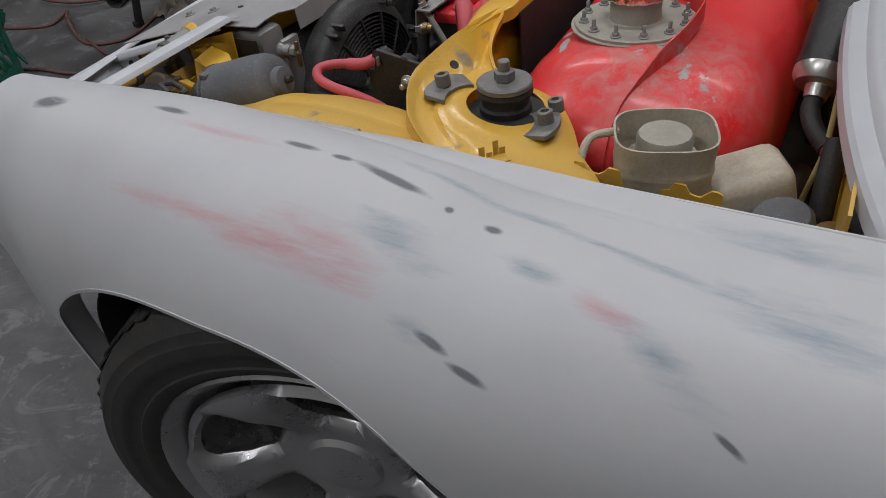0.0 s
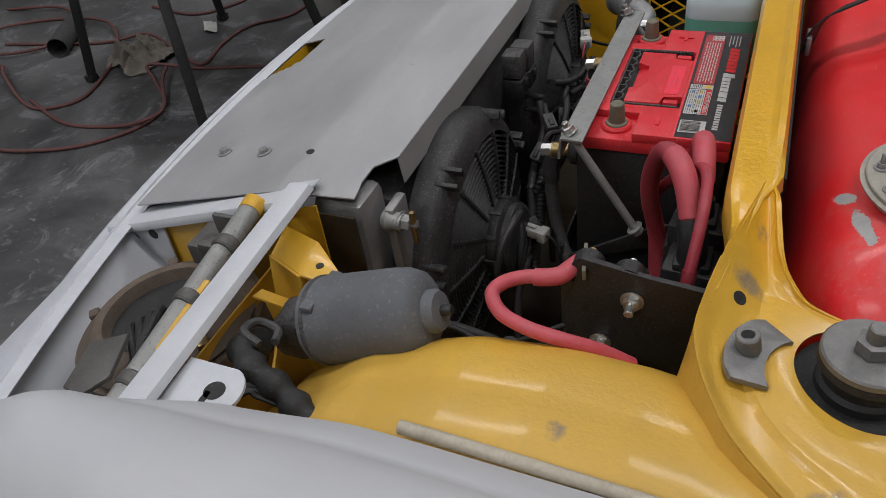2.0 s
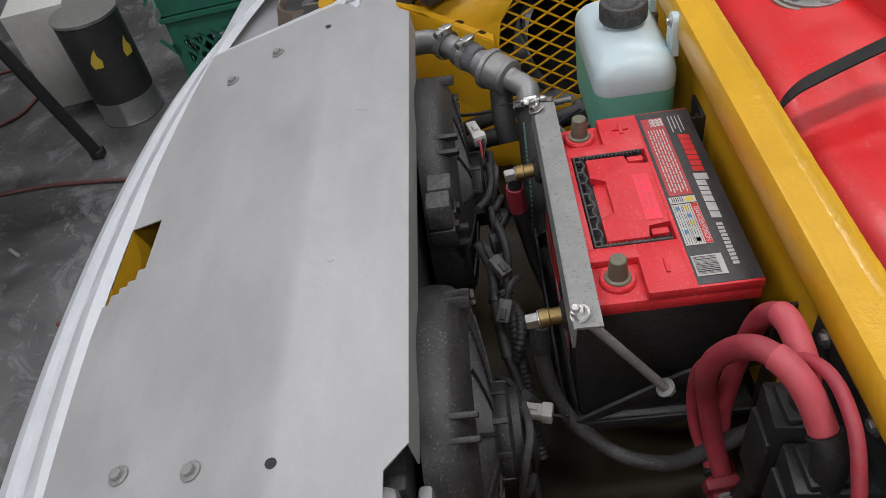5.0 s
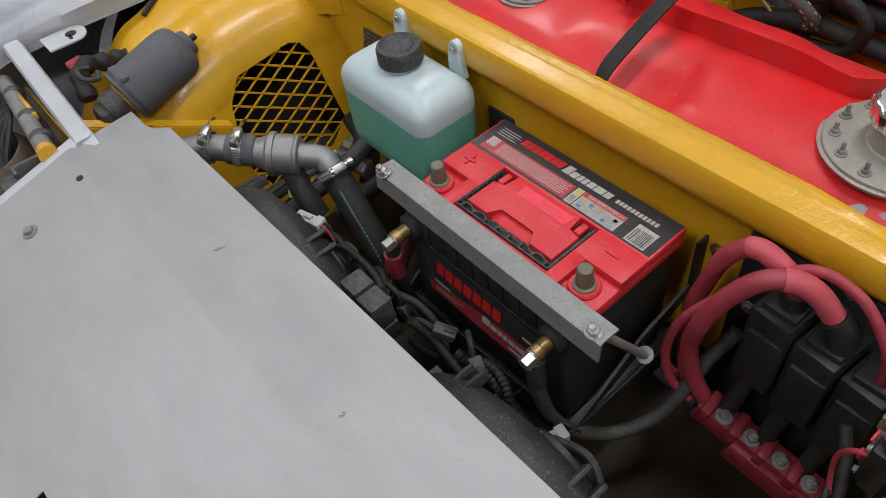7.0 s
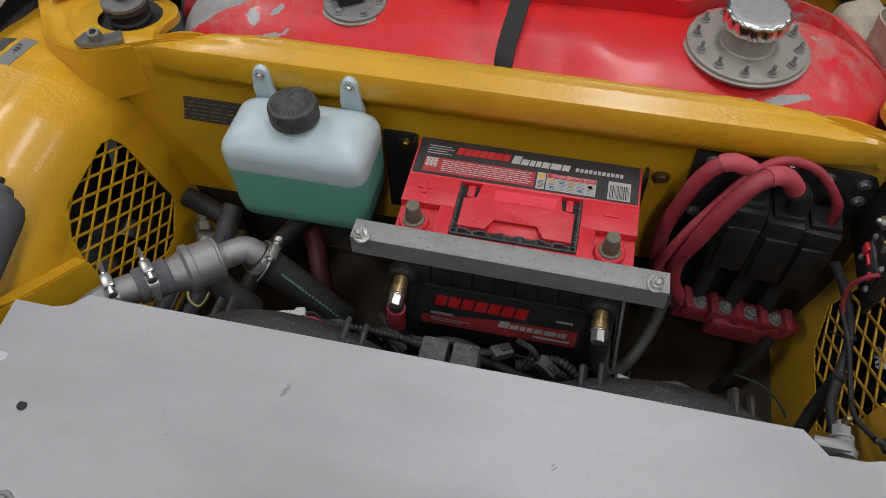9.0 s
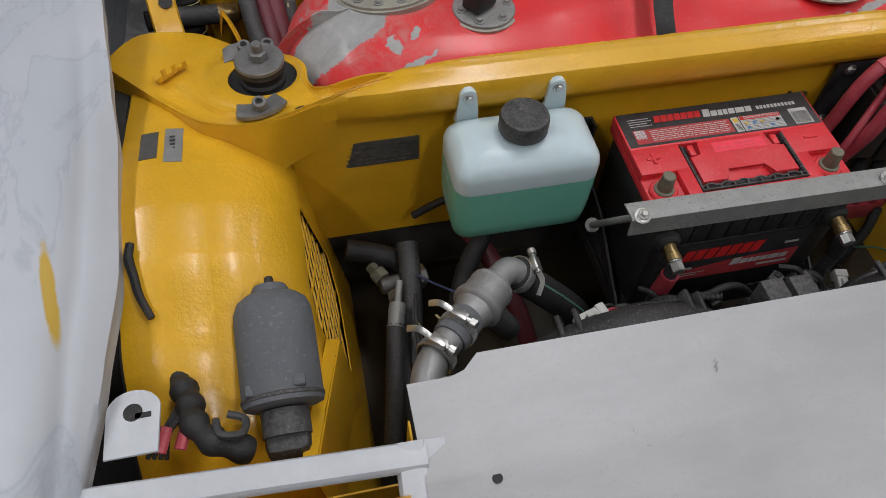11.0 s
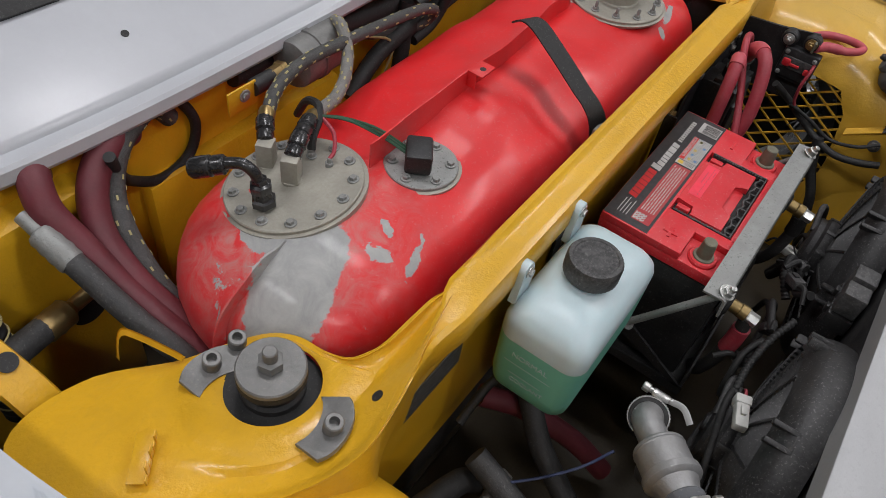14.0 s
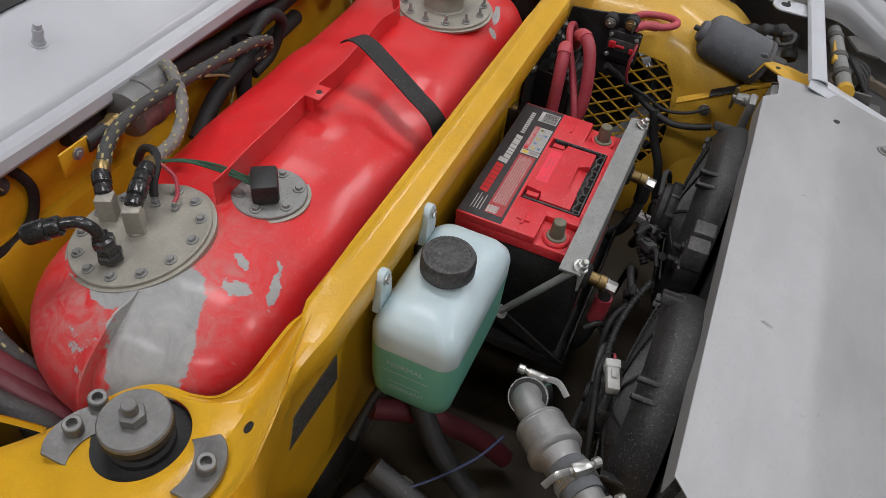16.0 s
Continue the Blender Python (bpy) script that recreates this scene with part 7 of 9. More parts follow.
def loom(name, label, pts, r, parts_=(), category="wiring loom", ribs=0.0, mat="rubber"):
    t = thing(name, pts[0], label, category)
    part("loom", tube(bmesh.new(), pts, r, 10, 8, ribs=ribs, pitch=0.0055), M[mat], t, smooth=60)
    return t


# fan looms
loom("fan_loom", "black taped wiring along the fans", [(-0.020, -0.172, 0.560), (0.000, -0.160, 0.535), (0.030, -0.160, 0.515), (0.060, -0.158, 0.505), (0.094, -0.153, 0.495), (0.120, -0.145, 0.47), (0.17, -0.145, 0.44), (0.21, -0.140, 0.40), (0.25, -0.13, 0.33)], 0.0058)
loom("corrugated_conduit", "black corrugated wiring conduit", [(0.025, -0.150, 0.520), (0.060, -0.142, 0.515), (0.090, -0.140, 0.495), (0.115, -0.136, 0.465), (0.140, -0.135, 0.435), (0.165, -0.130, 0.40)], 0.0075, ribs=0.0016)
loom("corrugated_conduit", "black corrugated wiring conduit", [(-0.075, -0.168, 0.560), (-0.110, -0.155, 0.545), (-0.150, -0.148, 0.535), (-0.190, -0.148, 0.530), (-0.21, -0.155, 0.51), (-0.24, -0.155, 0.47)], 0.0050, ribs=0.0012)
loom("fan_loom", "black taped wires between the relays", [(-0.085, -0.152, 0.535), (-0.05, -0.142, 0.535), (-0.020, -0.140, 0.52), (0.0, -0.148, 0.49), (-0.03, -0.15, 0.46), (-0.07, -0.15, 0.45)], 0.0050)
loom("fan_loom", "black lead across the fan louvres", [(-0.170, -0.150, 0.520), (-0.215, -0.145, 0.530), (-0.255, -0.155, 0.50), (-0.31, -0.170, 0.46), (-0.36, -0.18, 0.42)], 0.0045)
loom("fan_loom", "thin black wire bundle beside the battery tray", [(-0.02, -0.150, 0.49), (0.02, -0.142, 0.475), (0.05, -0.138, 0.45), (0.07, -0.135, 0.41), (0.08, -0.13, 0.36)], 0.0042)


loom("corrugated_conduit", "black corrugated conduit curling beside the fan", [(0.020, -0.155, 0.50), (0.045, -0.138, 0.515), (0.075, -0.134, 0.518), (0.098, -0.142, 0.50), (0.090, -0.150, 0.475)], 0.0062, ribs=0.0014)
loom("fan_loom", "black taped fan leads hanging in a loop", [(0.155, -0.150, 0.50), (0.178, -0.140, 0.488), (0.196, -0.138, 0.458), (0.190, -0.142, 0.420), (0.165, -0.148, 0.405)], 0.0045)
loom("fan_loom", "black taped fan leads hanging in a loop", [(-0.10, -0.150, 0.53), (-0.13, -0.138, 0.525), (-0.155, -0.138, 0.495), (-0.15, -0.142, 0.46), (-0.12, -0.148, 0.44)], 0.0045)


def plug(at, turn, tilt):
    t = thing("wire_plug", at, "dusty black wire plug on the fan loom", "connector", "fan plugs")
    m = Matrix.Rotation(radians(turn), 3, "Z") @ Matrix.Rotation(radians(tilt), 3, "Y")
    part("shell", box(bmesh.new(), at, (0.026, 0.015, 0.013), 0.002, m), M["black_dusty"], t)
    part("rib", box(bmesh.new(), Vector(at) + m @ Vector((0.004, 0, 0.0072)), (0.012, 0.006, 0.003), 0.0008, m), M["black"], t)
    part("tail", tube(bmesh.new(), [Vector(at) + m @ Vector((-0.012, 0, 0)), Vector(at) + m @ Vector((-0.028, 0.002, 0.003)), Vector(at) + m @ Vector((-0.040, 0.006, -0.012))], 0.0036, 8, 6), M["rubber"], t, "taped lead")


plug((0.008, -0.150, 0.545), 35, 20)
plug((0.060, -0.150, 0.530), -20, 35)
plug((0.132, -0.138, 0.462), 60, 40)
plug((-0.062, -0.150, 0.515), 15, 60)
plug((-0.118, -0.140, 0.500), -40, 30)


def cable_tie(at, ax, r):
    t = thing("cable_tie", at, "black cable tie round the wiring with a long tail", "cable tie", "cable ties")
    part("band", lathe(bmesh.new(), [(r, -0.002), (r + 0.0012, -0.002), (r + 0.0012, 0.002), (r, 0.002)], at, ax, 18, closed=True), M["black"], t)
    o = Vector(ax).orthogonal().normalized()
    part("tail", rod(bmesh.new(), Vector(at) + o * r, Vector(at) + o * (r + 0.022) + Vector((0.004, 0.003, 0.004)), 0.0013, 6), M["black"], t)


cable_tie((0.094, -0.153, 0.495), (1, 0.2, -0.6), 0.0062)
cable_tie((0.030, -0.160, 0.515), (1, 0, -0.4), 0.0062)
cable_tie((0.392, -0.045, 0.535), (0, -1, -0.6), 0.0062)


def connector(at, turn, label, leads):
    t = thing("wire_connector", at, label, "connector")
    m = Matrix.Rotation(radians(turn), 3, "Z")
    bm = box(bmesh.new(), at, (0.040, 0.015, 0.013), 0.0025, m)
    box(bm, Vector(at) + m @ Vector((0.016, 0, 0)), (0.012, 0.018, 0.016), 0.002, m)
    part("shell", bm, M["nylon"], t)
    part("latch", box(bmesh.new(), Vector(at) + Vector((0, 0, 0.008)), (0.012, 0.006, 0.004), 0.001, m), M["nylon"], t)
    for k, c in enumerate(leads):
        d = m @ Vector((1, 0, 0))
        s = m @ Vector((0, 0.004 * (k - 0.5), 0))
        part("lead", tube(bmesh.new(), [Vector(at) + d * 0.012 + s, Vector(at) + d * 0.030 + s * 1.6 + Vector((0, 0, 0.002)), Vector(at) + d * 0.045 + Vector((0, -0.006, -0.012))], 0.0018, 6, 6), M[c], t)


connector((-0.238, -0.161, 0.553), 16, "long white two-pin wire connector over the fan grille", ("pink", "rubber"))
connector((0.150, -0.135, 0.470), 75, "white plug hanging on the loom", ("rubber",))


def coolant_pipe():
    t = thing("coolant_pipe", (-0.38, -0.14, 0.55), "grey aluminium coolant pipe with a wide joint and hose clamps", "coolant pipe")
    a, b = Vector((-0.314, -0.076, 0.558)), Vector((-0.470, -0.232, 0.588))
    d = b - a
    L = d.length
    f = d.normalized()
    prof = [(0.0150, 0.026), (0.0165, 0.034), (0.0175, 0.038), (0.0262, 0.0395), (0.0272, 0.041), (0.0272, 0.070), (0.0272, 0.0705), (0.0298, 0.0715), (0.0302, 0.074), (0.0302, 0.079), (0.0290, 0.0805), (0.0245, 0.083), (0.0215, 0.092), (0.0195, 0.100), (0.0195, 0.112)]
    joint = part("joint", lathe(bmesh.new(), prof, a, f, 44), M["alu_raw"], t, "dusty cast aluminium joint", smooth=30)
    part("joint_bead", lathe(bmesh.new(), [(0.0272, 0.043), (0.0280, 0.0445), (0.0272, 0.046)], a, f, 44, closed=True), M["alu_raw"], joint)
    turn_pts = [a + f * 0.040, a + f * 0.028, a + f * 0.016, (-0.3165, -0.0815, 0.5575), (-0.3095, -0.0810, 0.5530), (-0.3035, -0.0812, 0.5465), (-0.2950, -0.0812, 0.5350)]
    part("elbow", tube(bmesh.new(), turn_pts, 0.0163, 28, 6), M["alu_raw"], t, "dusty cast aluminium elbow")
    part("sleeve_hose", lathe(bmesh.new(), [(0.0195, 0.098), (0.0212, 0.100), (0.0212, 0.134), (0.0205, 0.137), (0.016, 0.137)], a + Vector((0, 0, 0.003)), f, 36), M["motor"], t, "grey rubber sleeve")
    part("pipe_end", tube(bmesh.new(), [a + f * 0.130 + Vector((0, 0, 0.003)), a + f * 0.160 + Vector((0, 0, 0.003)), a + f * 0.19 + Vector((0.004, -0.006, 0)), a + f * 0.215 + Vector((0.015, -0.02, -0.008))], 0.0180, 24, 6), M["alu_raw"], t, "welded aluminium pipe")
    part("branch", tube(bmesh.new(), [a + f * 0.056 + Vector((0, 0, -0.012)), a + f * 0.054 + Vector((0.006, -0.004, -0.034)), a + f * 0.048 + Vector((0.016, -0.008, -0.060)), a + f * 0.040 + Vector((0.026, -0.010, -0.090))], 0.0165, 20, 6), M["grey_hose"], t, "dark grey branch hose")

    def clamp(s, r, tail=True, c=None, f=f):
        c = a + f * s if c is None else c
        bm = lathe(bmesh.new(), [(r, -0.006), (r + 0.0012, -0.006), (r + 0.0012, 0.006), (r, 0.006)], c, f, 32, closed=True)
        k = part("hose_clamp", bm, M["steel"], t, "bright worm-drive hose clamp")
        ridges = bmesh.new()
        fx = frame_of(f)
        for q in range(40):
            w = 2 * math.pi * q / 40
            o = fx @ Vector((math.cos(w), math.sin(w), 0))
            box(ridges, c + o * (r + 0.0013), (0.0016, 0.0010, 0.0080), 0.0, Matrix((fx @ Vector((-math.sin(w), math.cos(w), 0)), o, f)).transposed())
        part("clamp_thread", ridges, M["steel_grey"], k, "worm slots across the band", smooth=0)
        up = (Vector((0, 0, 1)) - f * f.z).normalized()
        p = c + up * (r + 0.005)
        fr = Matrix((f, up.cross(f), up)).transposed()
        part("clamp_housing", box(bmesh.new(), p, (0.012, 0.020, 0.009), 0.002, fr), M["steel"], k)
        sd = fr @ Vector((0, 1, 0))
        part("clamp_screw", lathe(bmesh.new(), [(0.0035, 0), (0.0035, 0.026), (0.0055, 0.027), (0.0055, 0.034), (0.004, 0.035)], p - sd * 0.013, sd, 10), M["steel"], k)
        if tail:
            part("clamp_tail", tube(bmesh.new(), [p - sd * 0.010, p - sd * 0.026 + up * 0.001, p - sd * 0.040 - up * 0.010], 0.0036, 4, 4, flat=0.14), M["steel"], k)
    clamp(0, 0.0212, True, Vector((-0.3015, -0.0812, 0.5440)), Vector((0.66, 0.0, -0.75)).normalized())
    clamp(0.120, 0.0214, c=a + f * 0.120 + Vector((0, 0, 0.003)))
    clamp(0.163, 0.0214, c=a + f * 0.163 + Vector((0, 0, 0.003)))


coolant_pipe()


def striped_hose():
    pts = [(-0.3065, -0.0812, 0.5500), (-0.294, -0.081, 0.5330), (-0.275, -0.081, 0.510), (-0.255, -0.082, 0.4875), (-0.232, -0.082, 0.459), (-0.209, -0.083, 0.428), (-0.190, -0.085, 0.392), (-0.175, -0.086, 0.345)]
    t = thing("coolant_hose", pts[2], "thick black coolant hose with a green stripe", "hose")
    part("hose", tube(bmesh.new(), pts, 0.0205, 24, 8), M["rubber"], t, smooth=60)
    c = curve_points(pts[1:], 12)
    bm = bmesh.new()
    for i in range(6, len(c) - 8, 2):
        d = (c[i + 1] - c[i]).normalized()
        up = (Vector((0.30, -0.62, 1)) - d * d.dot(Vector((0.30, -0.62, 1)))).normalized()
        box(bm, c[i] + up * 0.0206, (0.0042, 0.0026, 0.0010), 0.0, Matrix((d, up.cross(d), up)).transposed())
    part("stripe", bm, M["stripe"], t, "dashed green stripe", smooth=0)


striped_hose()


def hose(name, label, pts, r, mat="rubber", category="hose", ticks="", ends=(), seg=14, group=""):
    t = thing(name, pts[0], label, category, group)
    part("hose", tube(bmesh.new(), pts, r, seg, 8), M[mat], t, smooth=60)
    if ticks:
        c = curve_points(pts, 8)
        bm = bmesh.new()
        for i in range(2, len(c) - 2, 2):
            d = (c[i + 1] - c[i]).normalized()
            for ang in (0.3, 2.4, 4.5):
                o = d.orthogonal().normalized()
                o = Matrix.Rotation(ang + i * 0.7, 3, d) @ o
                box(bm, c[i] + o * r, (0.0055, 0.0022, 0.0012), 0.0, Matrix((d, o.cross(d), o)).transposed())
        part("tracer_mark", bm, M[ticks], t, "pale tracer marks", smooth=0)
    for at, ax, prof, m, lab in ends:
        part("hose_end", lathe(bmesh.new(), prof, at, ax, 12), M[m], t, lab)
    return t


AN = [(0.0072, 0.0), (0.0096, 0.002), (0.0096, 0.012), (0.0082, 0.014), (0.0104, 0.016), (0.0104, 0.028), (0.0088, 0.031)]
GOLD = [(0.0080, 0.0), (0.0096, 0.001), (0.0096, 0.012), (0.0078, 0.016)]
# fuel lines from the sender plate
hose("fuel_line", "black braided fuel line with yellow tracer and fittings", [(-0.350, 0.424, 0.702), (-0.330, 0.434, 0.712), (-0.300, 0.444, 0.716), (-0.255, 0.450, 0.716), (-0.190, 0.455, 0.706), (-0.105, 0.458, 0.694), (-0.02, 0.460, 0.680), (0.035, 0.47, 0.652), (0.030, 0.49, 0.622), (-0.03, 0.515, 0.622), (-0.085, 0.525, 0.64)], 0.0078, "braid", ticks="hose_tick",
     ends=(((-0.375, 0.403, 0.690), (0.45, 0.45, 0.25), AN, "gloss_black", "black hose fitting"), ((-0.357, 0.420, 0.699), (0.7, 0.5, 0.4), GOLD, "brass", "gold hose collar"), ((-0.110, 0.528, 0.645), (0.9, -0.3, -0.1), GOLD, "brass", "gold hose collar")))
hose("fuel_line", "light grey braided fuel line with fittings", [(-0.318, 0.383, 0.704), (-0.296, 0.391, 0.699), (-0.262, 0.402, 0.690), (-0.222, 0.422, 0.688), (-0.190, 0.446, 0.699), (-0.174, 0.468, 0.712), (-0.160, 0.490, 0.708), (-0.152, 0.512, 0.688), (-0.148, 0.53, 0.65)], 0.0076, "braid_light", ticks="hose_tick",
     ends=(((-0.383, 0.357, 0.700), (0.75, 0.3, 0.25), AN, "gloss_black", "black hose fitting"), ((-0.356, 0.369, 0.707), (0.88, 0.36, 0.0), AN, "gloss_black", "black hose fitting"), ((-0.330, 0.379, 0.706), (0.88, 0.36, -0.1), GOLD, "brass", "yellow hose collar")))
# big lines along the firewall
hose("heater_hose", "thick dusty dark red hose by the firewall", [(-0.560, 0.540, 0.680), (-0.569, 0.524, 0.692), (-0.578, 0.50, 0.668), (-0.572, 0.47, 0.636), (-0.566, 0.42, 0.596), (-0.558, 0.37, 0.565), (-0.552, 0.33, 0.54), (-0.54, 0.29, 0.49)], 0.0165, "darkred", seg=18)
hose("heater_hose", "thick dusty dark red hose curving round the tank's end", [(-0.45, 0.54, 0.67), (-0.480, 0.526, 0.684), (-0.519, 0.51, 0.662), (-0.543, 0.48, 0.627), (-0.550, 0.43, 0.596), (-0.542, 0.38, 0.56), (-0.535, 0.33, 0.52), (-0.52, 0.29, 0.46)], 0.0165, "darkred", seg=18)
hose("fuel_line", "black braided line with yellow tracer by the firewall", [(-0.395, 0.54, 0.66), (-0.420, 0.533, 0.692), (-0.471, 0.52, 0.679), (-0.504, 0.50, 0.648), (-0.522, 0.465, 0.616), (-0.528, 0.42, 0.576), (-0.522, 0.36, 0.53), (-0.505, 0.31, 0.46)], 0.0115, "braid", ticks="hose_tick", seg=16)
hose("vent_hose", "thin black hose looped against the firewall", [(-0.42, 0.54, 0.700), (-0.386, 0.538, 0.684), (-0.362, 0.538, 0.635), (-0.379, 0.538, 0.593), (-0.425, 0.535, 0.586), (-0.465, 0.528, 0.614), (-0.488, 0.510, 0.650), (-0.500, 0.50, 0.69)], 0.0065)
hose("drain_hose", "black hose beside the red hoses", [(-0.53, 0.50, 0.62), (-0.535, 0.46, 0.585), (-0.535, 0.41, 0.54), (-0.52, 0.35, 0.49), (-0.50, 0.30, 0.43)], 0.012, seg=16)
hose("oil_line", "black hose with crimped steel end", [(-0.592, 0.452, 0.641), (-0.590, 0.435, 0.632), (-0.586, 0.405, 0.612), (-0.580, 0.370, 0.590), (-0.572, 0.335, 0.57), (-0.56, 0.30, 0.53)], 0.0125, "grey_hose", seg=18,
     ends=(((-0.596, 0.492, 0.660), (0.08, -0.88, -0.45), [(0.008, -0.022), (0.008, 0.0), (0.0125, 0.002), (0.0142, 0.006), (0.0135, 0.012), (0.0145, 0.018), (0.0135, 0.024), (0.0145, 0.030), (0.0135, 0.036), (0.0142, 0.042), (0.013, 0.046)], "steel_grey", "crimped steel ferrule"),))
hose("oil_line", "black hose through the side panel with a brass crimp", [(-0.74, 0.440, 0.58), (-0.700, 0.450, 0.575), (-0.655, 0.462, 0.566), (-0.625, 0.470, 0.560)], 0.0150, "grey_hose", seg=18,
     ends=(((-0.640, 0.466, 0.562), (1, 0.2, -0.1), [(0.015, 0), (0.0165, 0.003), (0.0158, 0.010), (0.0168, 0.016), (0.0158, 0.024), (0.0165, 0.032), (0.012, 0.036), (0.0085, 0.04), (0.0085, 0.07)], "brass", "brass crimped end"),))
def intake_duct():
    pts = [(-0.692, 0.56, 0.70), (-0.690, 0.535, 0.685), (-0.688, 0.512, 0.650), (-0.686, 0.494, 0.60), (-0.685, 0.480, 0.54), (-0.685, 0.47, 0.47)]
    t = thing("intake_duct", pts[2], "black corrugated duct with yellow wire turns", "duct")
    part("duct", tube(bmesh.new(), pts, 0.0235, 26, 10, ribs=0.0022, pitch=0.011), M["rubber"], t, smooth=60)
    c = curve_points(pts, 12)
    for i in range(2, len(c) - 2, 3):
        d = (c[i + 1] - c[i - 1]).normalized()
        part("wire_turn", lathe(bmesh.new(), [(0.0235, -0.0008), (0.0252, 0.0), (0.0235, 0.0008)], c[i], d, 26, closed=True), M["hose_tick"], t, "yellow wire turn")


intake_duct()
# shadowed lines under the cowl and behind the tank
hose("brake_line_hose", "black hose behind the tank", [(-0.12, 0.500, 0.56), (-0.05, 0.505, 0.60), (0.03, 0.50, 0.62), (0.12, 0.515, 0.61), (0.2, 0.53, 0.60)], 0.013)
hose("heater_hose", "dark red hose under the scuttle", [(-0.20, 0.535, 0.675), (-0.10, 0.530, 0.690), (0.0, 0.52, 0.695), (0.10, 0.525, 0.68), (0.2, 0.53, 0.66)], 0.014, "darkred", seg=16)
hose("vent_hose", "black hose behind the tank", [(-0.02, 0.50, 0.40), (-0.01, 0.50, 0.50), (0.01, 0.505, 0.58), (0.03, 0.515, 0.65)], 0.012)
hose("vent_hose", "black hose looped behind the tank", [(0.02, 0.49, 0.66), (0.06, 0.485, 0.68), (0.10, 0.49, 0.65), (0.08, 0.50, 0.60), (0.03, 0.50, 0.59)], 0.009)
hose("wiring_bundle", "black wiring bundle below the scuttle", [(-0.30, 0.54, 0.67), (-0.15, 0.54, 0.66), (0.0, 0.54, 0.64), (0.15, 0.535, 0.64), (0.35, 0.54, 0.65)], 0.016, category="wiring loom")
hose("vent_hose", "thin yellow-marked wire behind the tank", [(-0.08, 0.50, 0.645), (-0.04, 0.498, 0.625), (-0.02, 0.50, 0.60), (-0.03, 0.505, 0.56)], 0.002, "hose_tick", category="wire")


def fuel_pump():
    t = thing("fuel_pump", (-0.180, 0.532, 0.638), "grey cylindrical fuel pump with brass ends under the scuttle", "fuel pump")
    part("body", lathe(bmesh.new(), [(0.018, 0), (0.030, 0.004), (0.031, 0.008), (0.031, 0.034), (0.033, 0.035), (0.033, 0.044), (0.031, 0.045), (0.031, 0.085), (0.026, 0.09)], (-0.245, 0.492, 0.680), (1, 0.06, -0.04), 36), M["strut"], t, "dull grey pump body")
    part("inlet", lathe(bmesh.new(), [(0.009, 0), (0.011, 0.002), (0.011, 0.016), (0.013, 0.018), (0.013, 0.026)], (-0.282, 0.490, 0.682), (1, 0.06, -0.04), 6), M["brass"], t, "brass inlet nut")
    part("inlet_hose", rod(bmesh.new(), (-0.312, 0.488, 0.684), (-0.278, 0.490, 0.682), 0.0105, 14), M["black"], t, "black fitting")
    b = part("bracket", box(bmesh.new(), (-0.330, 0.486, 0.680), (0.044, 0.003, 0.032), 0.001), M["yellow"], t, "yellow bent bracket")
    part("bracket_screw", hexbolt(bmesh.new(), (-0.328, 0.484, 0.684), (0, -1, 0), 0.005, 0.003, 0.008), M["steel_grey"], b)


fuel_pump()


def slotted_bracket():
    t = thing("slotted_bracket", (-0.7, 0.44, 0.62), "yellow slotted steel strut beside the wing", "bracket")
    pts = [(-0.712, 0.512, 0.703), (-0.706, 0.462, 0.678), (-0.700, 0.420, 0.646), (-0.694, 0.380, 0.624), (-0.690, 0.362, 0.600)]

    def fn(u, v):
        p = pts[int(u)]
        edge = -0.006 if abs(v) > 0.9 else 0.0
        return (p[0] - 0.006 + v * 0.019, p[1] + v * 0.006, p[2] + edge)
    part("strip", sheet(bmesh.new(), fn, list(range(5)), [-1, -0.88, -0.4, 0, 0.4, 0.88, 1], 0.003), M["yellow"], t)
    for x, y, z in ((-0.709, 0.488, 0.6935), (-0.697, 0.400, 0.6375)):
        part("slot", lathe(bmesh.new(), [(0.0095, 0), (0.0095, 0.0012), (0.002, 0.0012)], (x, y, z), (0, -0.5, 0.86), 18), M["rubber"], t, "dark slotted hole")


slotted_bracket()


def bent_tab():
    t = thing("bent_tab", (-0.545, 0.31, 0.64), "small bent yellow bracket behind the strut tower", "bracket")
    part("arm", sheet(bmesh.new(), lambda u, v: (-0.627 + 0.030 * u, 0.350 - 0.060 * u * u, 0.618 + 0.040 * math.sin(min(1.0, u * 2.6) * math.pi / 2) - 0.024 * max(0.0, u - 0.35) - 0.008 * abs(v)), span(0, 1, 14), [-1, 0, 1], 0.003), M["yellow"], t)


bent_tab()


# ---- low on the passenger side: hydraulic fittings and lines ----
hose("hydraulic_line", "grey-black hydraulic hose rising to a steel fitting", [(-0.452, -0.060, 0.432), (-0.458, -0.090, 0.425), (-0.468, -0.140, 0.410), (-0.48, -0.20, 0.38)], 0.0125, "grey_hose", seg=18,
     ends=(((-0.444, -0.030, 0.441), (-0.25, -0.93, -0.25), [(0.005, -0.03), (0.005, 0.0), (0.011, 0.002), (0.012, 0.012), (0.0115, 0.032), (0.013, 0.036)], "steel_grey", "steel hose ferrule"),))
hose("hydraulic_line", "grey hose running down behind the pipe", [(-0.415, 0.055, 0.455), (-0.420, 0.000, 0.430), (-0.432, -0.070, 0.405), (-0.445, -0.150, 0.385), (-0.45, -0.22, 0.36)], 0.0150, "grey_hose", seg=18)
